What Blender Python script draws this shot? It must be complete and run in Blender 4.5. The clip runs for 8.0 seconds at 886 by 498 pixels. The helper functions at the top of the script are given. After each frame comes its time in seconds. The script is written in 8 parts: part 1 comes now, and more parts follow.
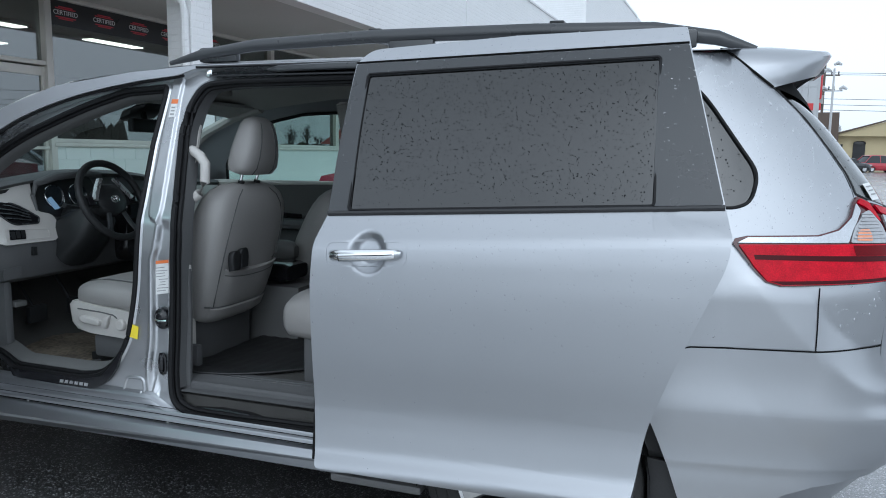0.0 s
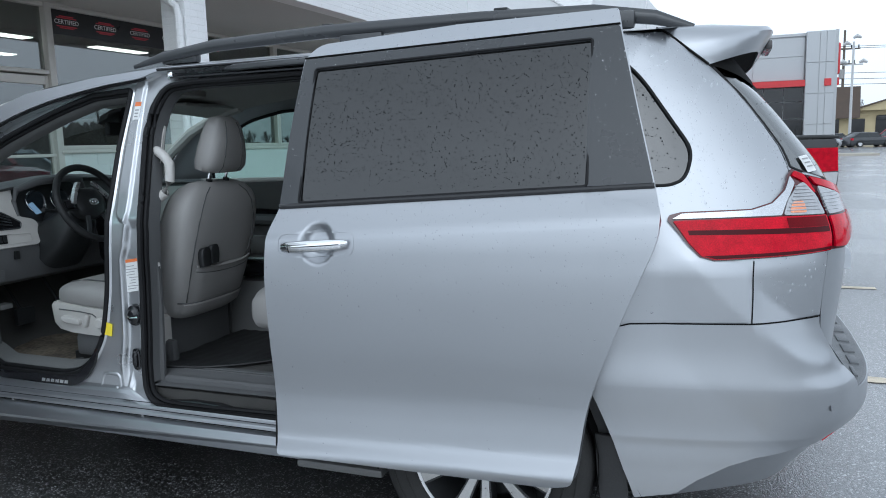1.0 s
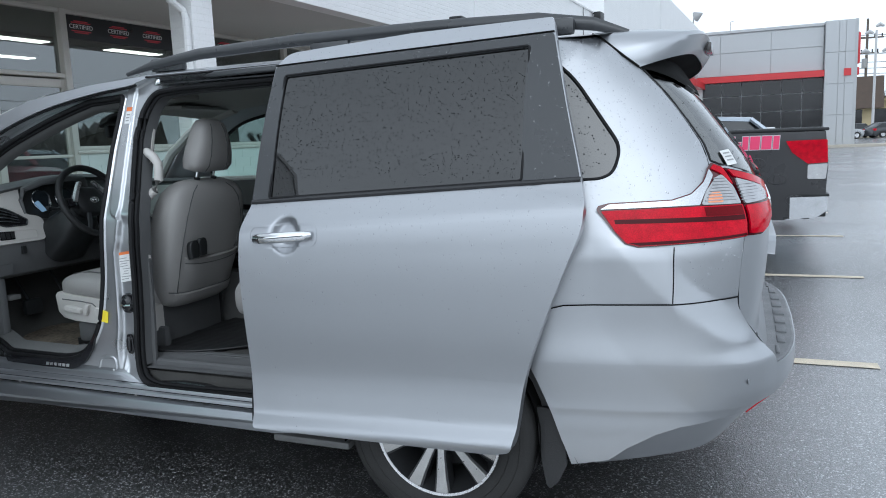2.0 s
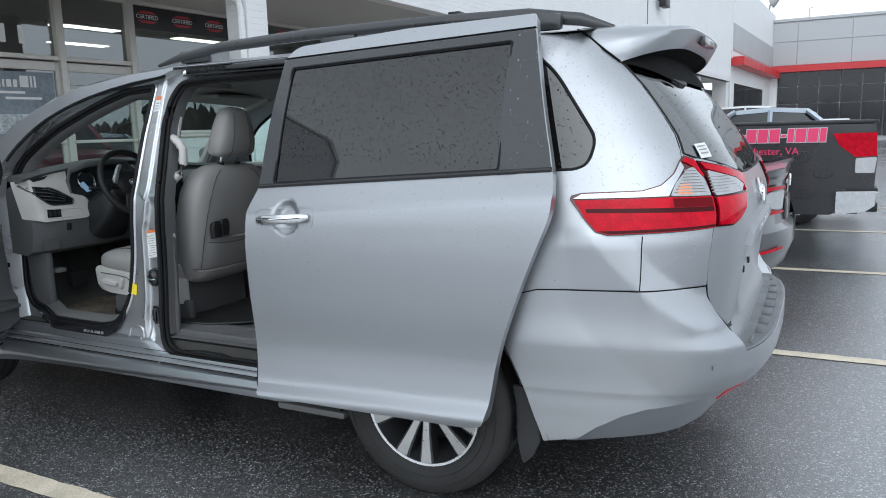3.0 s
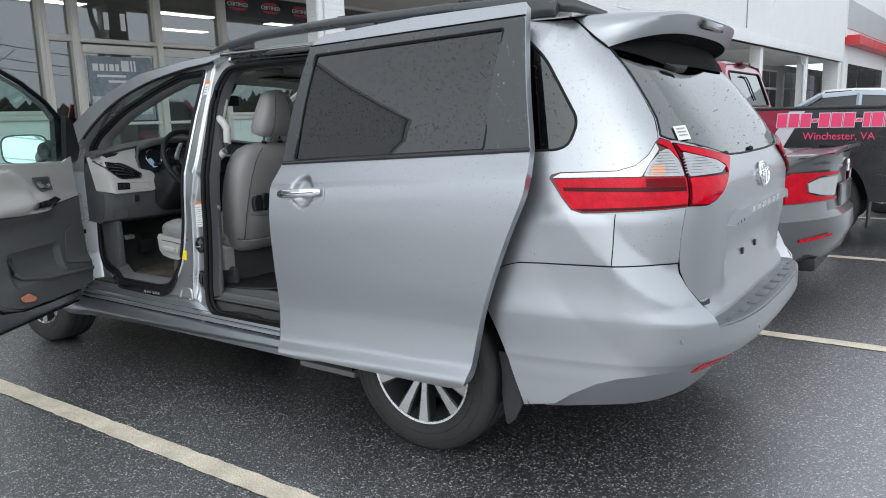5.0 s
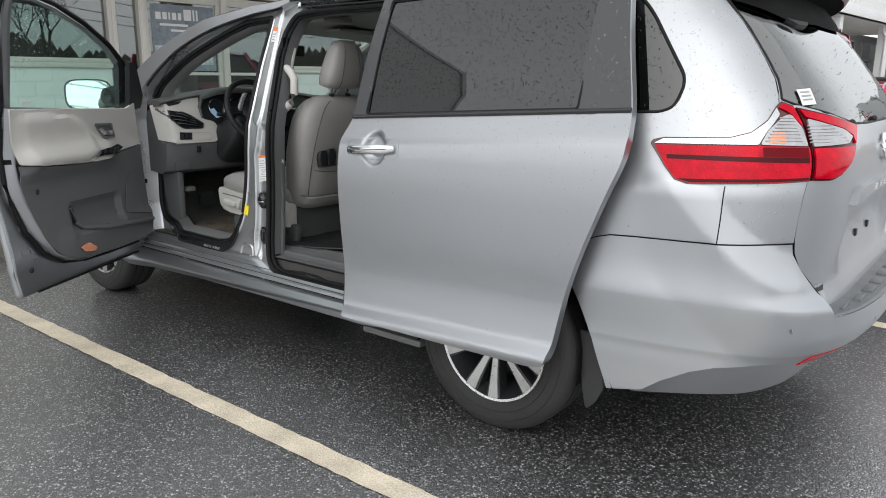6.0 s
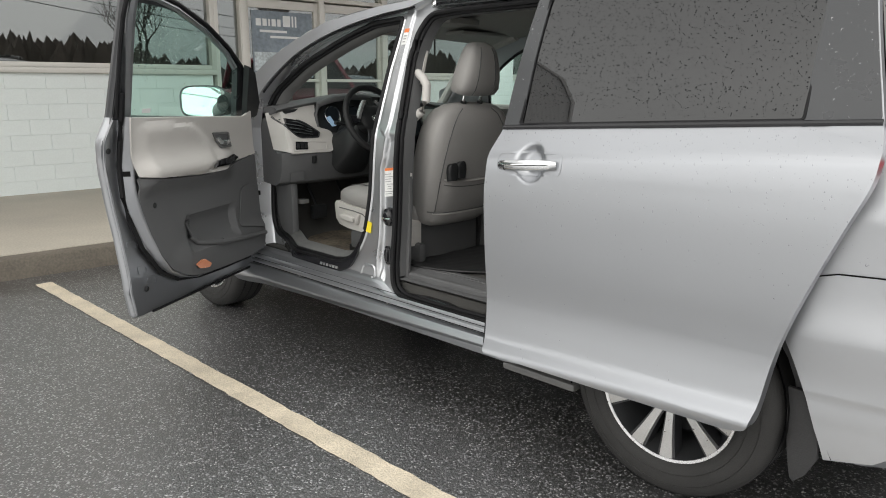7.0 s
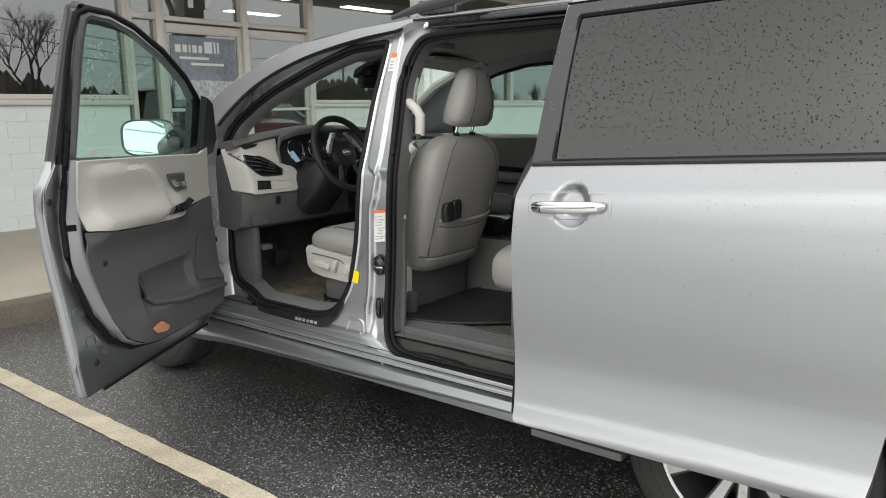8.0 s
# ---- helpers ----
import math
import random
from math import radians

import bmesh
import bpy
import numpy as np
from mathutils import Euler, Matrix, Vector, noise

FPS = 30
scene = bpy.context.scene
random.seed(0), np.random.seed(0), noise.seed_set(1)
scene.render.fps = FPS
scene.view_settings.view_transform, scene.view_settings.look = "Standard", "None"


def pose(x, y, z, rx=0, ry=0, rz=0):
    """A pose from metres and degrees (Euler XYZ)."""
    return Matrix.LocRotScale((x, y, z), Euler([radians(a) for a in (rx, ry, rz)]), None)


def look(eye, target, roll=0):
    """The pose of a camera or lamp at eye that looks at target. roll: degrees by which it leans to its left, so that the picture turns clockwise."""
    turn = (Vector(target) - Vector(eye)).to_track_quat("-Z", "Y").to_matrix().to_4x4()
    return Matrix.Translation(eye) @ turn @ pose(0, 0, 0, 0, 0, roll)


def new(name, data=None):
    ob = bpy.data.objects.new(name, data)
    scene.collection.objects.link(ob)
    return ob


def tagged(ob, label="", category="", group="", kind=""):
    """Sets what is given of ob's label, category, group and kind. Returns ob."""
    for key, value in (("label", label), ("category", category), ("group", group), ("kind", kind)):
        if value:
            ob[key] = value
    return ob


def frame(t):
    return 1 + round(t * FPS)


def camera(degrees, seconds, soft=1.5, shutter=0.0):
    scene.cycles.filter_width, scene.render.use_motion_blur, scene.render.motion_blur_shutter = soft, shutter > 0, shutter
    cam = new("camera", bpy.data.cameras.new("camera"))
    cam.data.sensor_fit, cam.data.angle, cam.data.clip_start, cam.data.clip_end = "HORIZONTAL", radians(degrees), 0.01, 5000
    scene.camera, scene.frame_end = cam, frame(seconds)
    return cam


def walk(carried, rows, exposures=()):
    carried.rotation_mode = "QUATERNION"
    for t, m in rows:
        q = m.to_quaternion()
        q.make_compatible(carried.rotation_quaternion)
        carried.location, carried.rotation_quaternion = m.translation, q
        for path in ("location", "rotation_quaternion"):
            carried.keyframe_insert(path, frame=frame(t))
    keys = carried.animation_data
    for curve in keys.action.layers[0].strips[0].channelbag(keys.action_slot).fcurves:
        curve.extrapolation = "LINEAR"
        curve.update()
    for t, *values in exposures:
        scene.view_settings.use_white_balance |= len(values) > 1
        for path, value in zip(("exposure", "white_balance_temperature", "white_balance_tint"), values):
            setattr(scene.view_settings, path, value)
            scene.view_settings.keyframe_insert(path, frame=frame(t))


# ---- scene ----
cam = camera(62.1, 8.0, soft=1.0)
PATH = [
    (0, (4.461, -3.153, 1.387), (3.82, -1.276, 1.128), 0.8),
    (0.5, (4.606, -3.108, 1.373), (3.926, -1.246, 1.106), 0.1),
    (1, (4.703, -3.122, 1.376), (4.008, -1.268, 1.096), -1.6),
    (1.5, (4.825, -3.216, 1.38), (4.11, -1.369, 1.103), -2.4),
    (3, (5.308, -3.271, 1.381), (4.404, -1.516, 1.064), -1.7),
    (3.5, (5.407, -3.321, 1.372), (4.386, -1.624, 1.095), -2.5),
    (4, (5.556, -3.396, 1.373), (4.48, -1.734, 1.094), -2.9),
    (5.5, (5.76, -3.183, 1.361), (4.6, -1.605, 0.955), -0.5),
    (6, (5.526, -3.16, 1.342), (4.309, -1.638, 0.889), 0.3),
    (6.5, (5.304, -3.125, 1.35), (4.01, -1.672, 0.886), 1.0),
    (7, (5.056, -3.07, 1.336), (3.687, -1.679, 0.899), 0.2),
    (7.5, (4.823, -3.026, 1.358), (3.49, -1.589, 0.96), -0.6),
    (8, (4.528, -3.026, 1.359), (3.328, -1.47, 0.985), -0.6),
]
walk(cam, [(t, look(eye, target, roll)) for t, eye, target, roll in PATH], [(0.0, 0.42, 5640, 5), (1.5, 0.49, 5680, 5), (3.0, 0.58, 5930, 6), (4.0, 0.64, 6030, 6), (5.5, 0.72, 6250, 7), (6.5, 0.83, 6800, 9), (8.0, 0.92, 6880, 8)])


# ---- world and light: a flat overcast winter sky ----
world = bpy.data.worlds.new("overcast_sky")
scene.world = world
world.use_nodes = True
wn, wl = world.node_tree.nodes, world.node_tree.links
sky = wn.new("ShaderNodeTexSky")
sky.sky_type, sky.sun_disc = "NISHITA", False
sky.sun_elevation, sky.sun_rotation = radians(44), radians(164)
sky.air_density, sky.dust_density = 1.0, 4.0
grey = wn.new("ShaderNodeHueSaturation")
grey.inputs["Saturation"].default_value = 0.14
blend = wn.new("ShaderNodeMix")
blend.data_type, blend.inputs[0].default_value = "RGBA", 0.72
blend.inputs[7].default_value = (5.3, 5.5, 5.8, 1)
wl.new(sky.outputs[0], grey.inputs["Color"])
wl.new(grey.outputs[0], blend.inputs[6])
# the misty overcast is a little brighter towards the horizon
way, updown, rise, lift = wn.new("ShaderNodeTexCoord"), wn.new("ShaderNodeSeparateXYZ"), wn.new("ShaderNodeMapRange"), wn.new("ShaderNodeVectorMath")
rise.inputs["To Min"].default_value, rise.inputs["To Max"].default_value = 1.28, 0.80
lift.operation = "SCALE"
wl.new(way.outputs["Generated"], updown.inputs[0])
wl.new(updown.outputs[2], rise.inputs[0])
wl.new(blend.outputs[2], lift.inputs[0])
wl.new(rise.outputs[0], lift.inputs["Scale"])
wl.new(lift.outputs[0], wn["Background"].inputs["Color"])
wn["Background"].inputs["Strength"].default_value = 0.141
sun = new("sun", bpy.data.lights.new("sun", "SUN"))
sun.data.energy, sun.data.angle, sun.data.color = 0.5, radians(170), (1, 0.98, 0.95)
sun.matrix_basis = look((9, -31, 31), (0, 0, 0))
scene.view_settings.exposure = 0.0


# ---- materials ----
def mat(name, base, rough=0.5, metal=0.0, vary=0.12, scale=6.0, fine=120.0, bump=0.0, coat=0.0, rough_vary=0.08, per_object=0.0, spec=0.5):
    """A surface whose tone, gloss and relief vary at a coarse and a fine scale."""
    m = bpy.data.materials.new(name)
    m.use_nodes = True
    nt = m.node_tree
    b = nt.nodes["Principled BSDF"]
    b.inputs["Metallic"].default_value = metal
    b.inputs["Coat Weight"].default_value = coat
    b.inputs["Coat Roughness"].default_value = 0.06
    b.inputs["Specular IOR Level"].default_value = spec
    co = nt.nodes.new("ShaderNodeTexCoord")
    a, f = nt.nodes.new("ShaderNodeTexNoise"), nt.nodes.new("ShaderNodeTexNoise")
    a.inputs["Scale"].default_value, a.inputs["Detail"].default_value = scale, 5
    f.inputs["Scale"].default_value, f.inputs["Detail"].default_value = fine, 3
    for n in (a, f):
        nt.links.new(co.outputs["Object"], n.inputs["Vector"])
    add = nt.nodes.new("ShaderNodeMath")
    add.operation = "ADD"
    nt.links.new(a.outputs["Fac"], add.inputs[0])
    nt.links.new(f.outputs["Fac"], add.inputs[1])
    last = add.outputs[0]
    if per_object:
        info, k = nt.nodes.new("ShaderNodeObjectInfo"), nt.nodes.new("ShaderNodeMath")
        k.operation = "MULTIPLY_ADD"
        k.inputs[1].default_value = per_object
        nt.links.new(info.outputs["Random"], k.inputs[0])
        nt.links.new(last, k.inputs[2])
        last = k.outputs[0]
    ramp = nt.nodes.new("ShaderNodeMapRange")
    ramp.inputs["From Min"].default_value, ramp.inputs["From Max"].default_value = 0.6, 1.4 + per_object
    ramp.inputs["To Min"].default_value, ramp.inputs["To Max"].default_value = 1 - vary, 1 + vary
    nt.links.new(last, ramp.inputs[0])
    mul = nt.nodes.new("ShaderNodeVectorMath")
    mul.operation = "SCALE"
    mul.inputs[0].default_value = base[:3]
    nt.links.new(ramp.outputs[0], mul.inputs["Scale"])
    nt.links.new(mul.outputs[0], b.inputs["Base Color"])
    rr = nt.nodes.new("ShaderNodeMapRange")
    rr.inputs["From Min"].default_value, rr.inputs["From Max"].default_value = 0.3, 0.7
    rr.inputs["To Min"].default_value, rr.inputs["To Max"].default_value = max(0.0, rough - rough_vary), min(1, rough + rough_vary)
    nt.links.new(a.outputs["Fac"], rr.inputs[0])
    nt.links.new(rr.outputs[0], b.inputs["Roughness"])
    if bump:
        bp = nt.nodes.new("ShaderNodeBump")
        bp.inputs["Strength"].default_value, bp.inputs["Distance"].default_value = min(1, bump), 0.004
        nt.links.new(f.outputs["Fac"], bp.inputs["Height"])
        nt.links.new(bp.outputs[0], b.inputs["Normal"])
    return m


def glass(name, tint, rough=0.0, gloss=0.045):
    """Thin pane: lets tinted light through straight on, and mirrors more at a glancing angle."""
    m = bpy.data.materials.new(name)
    m.use_nodes = True
    nt = m.node_tree
    nt.nodes.remove(nt.nodes["Principled BSDF"])
    tr, gl = nt.nodes.new("ShaderNodeBsdfTransparent"), nt.nodes.new("ShaderNodeBsdfGlossy")
    tr.inputs["Color"].default_value = (*tint, 1)
    gl.inputs["Roughness"].default_value = rough
    lw, pw, sc = nt.nodes.new("ShaderNodeLayerWeight"), nt.nodes.new("ShaderNodeMath"), nt.nodes.new("ShaderNodeMath")
    mx = nt.nodes.new("ShaderNodeMixShader")
    pw.operation, pw.inputs[1].default_value = "POWER", 5.0
    sc.operation, sc.inputs[1].default_value, sc.inputs[2].default_value = "MULTIPLY_ADD", 1 - gloss, gloss
    lw.inputs["Blend"].default_value = 0.5
    nt.links.new(lw.outputs["Facing"], pw.inputs[0])
    nt.links.new(pw.outputs[0], sc.inputs[0])
    nt.links.new(sc.outputs[0], mx.inputs[0])
    nt.links.new(tr.outputs[0], mx.inputs[1])
    nt.links.new(gl.outputs[0], mx.inputs[2])
    nt.links.new(mx.outputs[0], nt.nodes["Material Output"].inputs["Surface"])
    return m


SILVER = mat("silver_paint", (0.40, 0.41, 0.43), 0.37, 0.90, 0.02, 3, 900, 0.0, 0.30, 0.03)
JAMB = mat("silver_jamb_paint", (0.50, 0.51, 0.525), 0.30, 0.82, 0.05, 5, 300, 0.0, 0.4)
BLACK = mat("black_plastic", (0.018, 0.019, 0.020), 0.45, 0, 0.15, 10, 300, 0.1, spec=0.35)
GLOSSBLACK = mat("gloss_black", (0.012, 0.012, 0.014), 0.12, 0, 0.1, 8, 200)
RUBBER = mat("rubber_seal", (0.010, 0.010, 0.011), 0.55, 0, 0.2, 20, 300, 0.2, spec=0.22)
TYRE = mat("tyre_rubber", (0.030, 0.0295, 0.029), 0.7, 0, 0.3, 14, 260, 0.4, spec=0.3)
CHROME = mat("chrome", (0.85, 0.86, 0.87), 0.08, 1.0, 0.02, 20, 200, 0, 0, 0.03)
ALLOY = mat("machined_alloy", (0.72, 0.72, 0.73), 0.28, 0.9, 0.05, 30, 400)
TINT = glass("privacy_glass", (0.008, 0.008, 0.009), 0.0, 0.10)
GREEN = glass("greenish_car_glass", (0.84, 0.97, 0.93))
SHOP = glass("shop_glass", (0.62, 0.66, 0.65), 0.0, 0.17)
GREYLEATHER = mat("grey_leather", (0.31, 0.30, 0.29), 0.5, 0, 0.10, 5, 380, 0.35)
LIGHTTRIM = mat("light_grey_trim", (0.53, 0.51, 0.485), 0.55, 0, 0.08, 5, 420, 0.3)
DARKTRIM = mat("dark_grey_trim", (0.108, 0.109, 0.111), 0.6, 0, 0.12, 6, 420, 0.4, spec=0.35)
CARPET = mat("grey_carpet", (0.070, 0.068, 0.064), 0.95, 0, 0.3, 7, 500, 0.8)
HEADLINER = mat("headliner_cloth", (0.50, 0.49, 0.47), 0.9, 0, 0.06, 5, 500, 0.3)


def wet_asphalt():
    """Dark stone chippings in tar: damp, with smoother wet patches between drier ones; wet glints are put into the
    chips' colour.
    """
    m = mat("wet_asphalt", (0.022, 0.022, 0.0225), 0.5, 0, 0.35, 0.9, 220, 0)
    nt = m.node_tree
    b = nt.nodes["Principled BSDF"]
    co = nt.nodes.new("ShaderNodeTexCoord")
    chip, patch, pit = nt.nodes.new("ShaderNodeTexVoronoi"), nt.nodes.new("ShaderNodeTexNoise"), nt.nodes.new("ShaderNodeTexNoise")
    chip.inputs["Scale"].default_value = 160.0
    patch.inputs["Scale"].default_value, patch.inputs["Detail"].default_value = 0.35, 4
    pit.inputs["Scale"].default_value, pit.inputs["Detail"].default_value = 70.0, 4
    for n in (chip, patch, pit):
        nt.links.new(co.outputs["Object"], n.inputs["Vector"])
    rough = nt.nodes.new("ShaderNodeMapRange")
    rough.inputs["From Min"].default_value, rough.inputs["From Max"].default_value = 0.36, 0.62
    rough.inputs["To Min"].default_value, rough.inputs["To Max"].default_value = 0.30, 0.44
    nt.links.new(patch.outputs["Fac"], rough.inputs[0])
    nt.links.new(rough.outputs[0], b.inputs["Roughness"])
    film = nt.nodes.new("ShaderNodeMapRange")
    film.inputs["From Min"].default_value, film.inputs["From Max"].default_value = 0.66, 0.40
    film.inputs["To Min"].default_value, film.inputs["To Max"].default_value = 0.65, 1.0
    nt.links.new(patch.outputs["Fac"], film.inputs[0])
    nt.links.new(film.outputs[0], b.inputs["Coat Weight"])
    b.inputs["Coat Roughness"].default_value = 0.16
    b.inputs["Coat IOR"].default_value = 2.5
    b.inputs["IOR"].default_value = 1.9
    b.inputs["Specular IOR Level"].default_value = 1.0
    # a few very pale chips: stone grain, with wet sparkle painted into the colour
    tone = nt.nodes.new("ShaderNodeMapRange")
    tone.inputs["To Min"].default_value, tone.inputs["To Max"].default_value = 0.25, 27.0
    grain = nt.nodes.new("ShaderNodeSeparateColor")
    nt.links.new(chip.outputs["Color"], grain.inputs[0])
    pick = nt.nodes.new("ShaderNodeMath")
    pick.operation, pick.inputs[1].default_value = "POWER", 9.0
    nt.links.new(grain.outputs[0], pick.inputs[0])
    nt.links.new(pick.outputs[0], tone.inputs[0])
    mul = nt.nodes.new("ShaderNodeVectorMath")
    mul.operation = "SCALE"
    old = b.inputs["Base Color"].links[0].from_socket
    nt.links.new(old, mul.inputs[0])
    nt.links.new(tone.outputs[0], mul.inputs["Scale"])
    nt.links.new(mul.outputs[0], b.inputs["Base Color"])
    height = nt.nodes.new("ShaderNodeMath")
    height.operation = "MULTIPLY_ADD"
    height.inputs[1].default_value = -0.6
    nt.links.new(chip.outputs["Distance"], height.inputs[0])
    nt.links.new(pit.outputs["Fac"], height.inputs[2])
    bp = nt.nodes.new("ShaderNodeBump")
    bp.inputs["Strength"].default_value, bp.inputs["Distance"].default_value = 1.0, 0.005
    nt.links.new(height.outputs[0], bp.inputs["Height"])
    nt.links.new(bp.outputs[0], b.inputs["Normal"])
    soft = nt.nodes.new("ShaderNodeBump")
    soft.inputs["Strength"].default_value, soft.inputs["Distance"].default_value = 0.42, 0.004
    nt.links.new(height.outputs[0], soft.inputs["Height"])
    nt.links.new(soft.outputs[0], b.inputs["Coat Normal"])
    return m


ASPHALT = wet_asphalt()
LINE = mat("parking_line_paint", (0.66, 0.58, 0.455), 0.6, 0, 0.32, 6, 150, 0.8)
CONCRETE = mat("concrete", (0.43, 0.395, 0.335), 0.7, 0, 0.2, 1.6, 60, 0.4)
WHITEWALL = mat("white_painted_brick", (0.78, 0.78, 0.78), 0.6, 0, 0.05, 1.5, 60, 0.2)
BLOCKWALL = mat("pale_green_grey_painted_block", (0.74, 0.79, 0.78), 0.5, 0, 0.05, 1.5, 60, 0.2, per_object=0.1)
ALU = mat("window_frame_aluminium", (0.62, 0.60, 0.56), 0.45, 0.3, 0.07, 3, 90, 0.1)
GREYPANEL = mat("grey_metal_panel", (0.44, 0.45, 0.46), 0.5, 0.2, 0.04, 0.6, 40)
REDPANEL = mat("red_metal_panel", (0.55, 0.03, 0.035), 0.4, 0, 0.05, 1, 40)
SOFFIT = mat("grey_soffit_board", (0.52, 0.51, 0.50), 0.8, 0, 0.05, 0.8, 40)
# dark grey base colour that stands in for the shop's low indoor light
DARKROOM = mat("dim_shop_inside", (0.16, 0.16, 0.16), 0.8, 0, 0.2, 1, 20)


# ---- building blocks ----
def part(name, bm, material, parent=None, label="", smooth=35):
    """Links a bmesh as one mesh object, under a thing or at top level."""
    bmesh.ops.remove_doubles(bm, verts=bm.verts, dist=1e-5)
    if smooth:
        for e in bm.edges:
            e.smooth = len(e.link_faces) == 2 and e.calc_face_angle(0) < radians(smooth)
        for f in bm.faces:
            f.smooth = True
    me = bpy.data.meshes.new(name)
    bm.to_mesh(me)
    bm.free()
    me.materials.append(material)
    ob = new(name, me)
    ob.parent = parent
    if label:
        ob["label"] = label
    return ob


def thing(name, label, category, group="", kind="", at=(0, 0, 0), rz=0):
    ob = new(name)
    ob.matrix_basis = pose(*at, 0, 0, rz)
    ob.empty_display_size = 0.1
    return tagged(ob, label, category, group, kind)


def add_box(bm, x0, x1, y0, y1, z0, z1, bevel=0.0, seg=2, m=None):
    r = bmesh.ops.create_cube(bm, size=1)
    vs = r["verts"]
    for v in vs:
        v.co = Vector(((x0 + x1) / 2 + v.co.x * (x1 - x0), (y0 + y1) / 2 + v.co.y * (y1 - y0), (z0 + z1) / 2 + v.co.z * (z1 - z0)))
    if bevel:
        es = list({e for v in vs for e in v.link_edges})
        r = bmesh.ops.bevel(bm, geom=es, offset=bevel, segments=seg, profile=0.6, affect="EDGES")
        vs = list({v for f in r["faces"] for v in f.verts} | {v for v in vs if v.is_valid})
    if m is not None:
        bmesh.ops.transform(bm, matrix=m, verts=[v for v in vs if v.is_valid])
    return vs


def box(*a, **k):
    bm = bmesh.new()
    add_box(bm, *a, **k)
    return bm


def add_tube(bm, pts, r, n=8, closed=False, squash=(1, 1), cap=True):
    """A round bar along points; r a number or a list."""
    pts = [Vector(p) for p in pts]
    rings, up = [], Vector((0.02, 0.05, 1)).normalized()
    N = len(pts)
    for i, p in enumerate(pts):
        if closed:
            d = pts[(i + 1) % N] - pts[i - 1]
        else:
            d = pts[min(i + 1, N - 1)] - pts[max(i - 1, 0)]
        d = d.normalized()
        u = up if abs(d.dot(up)) < 0.95 else Vector((1, 0, 0))
        a = d.cross(u).normalized()
        b = a.cross(d).normalized()
        rr = r[i] if hasattr(r, "__len__") else r
        rings.append([bm.verts.new(p + a * (rr * squash[0] * math.cos(k * math.tau / n)) + b * (rr * squash[1] * math.sin(k * math.tau / n))) for k in range(n)])
    for i in range(N if closed else N - 1):
        p, q = rings[i], rings[(i + 1) % N]
        for k in range(n):
            bm.faces.new((p[k], p[(k + 1) % n], q[(k + 1) % n], q[k]))
    if cap and not closed:
        bm.faces.new(rings[0][::-1])
        bm.faces.new(rings[-1])
    return rings


def tube(pts, r, n=8, closed=False, squash=(1, 1)):
    bm = bmesh.new()
    add_tube(bm, pts, r, n, closed, squash)
    bmesh.ops.recalc_face_normals(bm, faces=bm.faces)
    return bm


def loft(rings, closed=True, caps=True):
    """Skin over rings of equal length."""
    bm = bmesh.new()
    rows = [[bm.verts.new(p) for p in r] for r in rings]
    n = len(rows[0])
    for p, q in zip(rows, rows[1:]):
        for k in range(n if closed else n - 1):
            bm.faces.new((p[k], p[(k + 1) % n], q[(k + 1) % n], q[k]))
    if caps and closed:
        bm.faces.new(rows[0][::-1])
        bm.faces.new(rows[-1])
    bmesh.ops.recalc_face_normals(bm, faces=bm.faces)
    return bm


def table(rows):
    """A smooth function through (x, value) rows."""
    xs, vs = [r[0] for r in rows], [r[1] for r in rows]

    def f(x):
        if x <= xs[0]:
            return vs[0]
        if x >= xs[-1]:
            return vs[-1]
        i = max(k for k in range(len(xs) - 1) if xs[k] <= x)
        h = xs[i + 1] - xs[i]
        t = (x - xs[i]) / h

        def slope(k):
            if 0 < k < len(xs) - 1:
                a, b = (vs[k] - vs[k - 1]) / (xs[k] - xs[k - 1]), (vs[k + 1] - vs[k]) / (xs[k + 1] - xs[k])
                return 0 if a * b <= 0 else 2 * a * b / (a + b)
            return (vs[1] - vs[0]) / (xs[1] - xs[0]) if k == 0 else (vs[-1] - vs[-2]) / (xs[-1] - xs[-2])
        a, b = slope(i) * h, slope(i + 1) * h
        return vs[i] * (2 * t**3 - 3 * t**2 + 1) + a * (t**3 - 2 * t**2 + t) + vs[i + 1] * (3 * t**2 - 2 * t**3) + b * (t**3 - t**2)
    return f


def rounded(pts, r=0.0, seg=5):
    """A closed outline with its corners rounded: points (u, z) or (u, z, radius)."""
    out, n = [], len(pts)
    for i in range(n):
        p = Vector(pts[i][:2])
        rad = pts[i][2] if len(pts[i]) > 2 else r
        a, b = Vector(pts[i - 1][:2]) - p, Vector(pts[(i + 1) % n][:2]) - p
        if rad <= 0 or a.length < 1e-6 or b.length < 1e-6:
            out.append((p.x, p.y))
            continue
        ra, rb = min(rad, a.length * 0.49), min(rad, b.length * 0.49)
        s, e = p + a.normalized() * ra, p + b.normalized() * rb
        for k in range(seg + 1):
            t = k / seg
            q = s * (1 - t) ** 2 + p * (2 * t * (1 - t)) + e * t**2
            out.append((q.x, q.y))
    return out


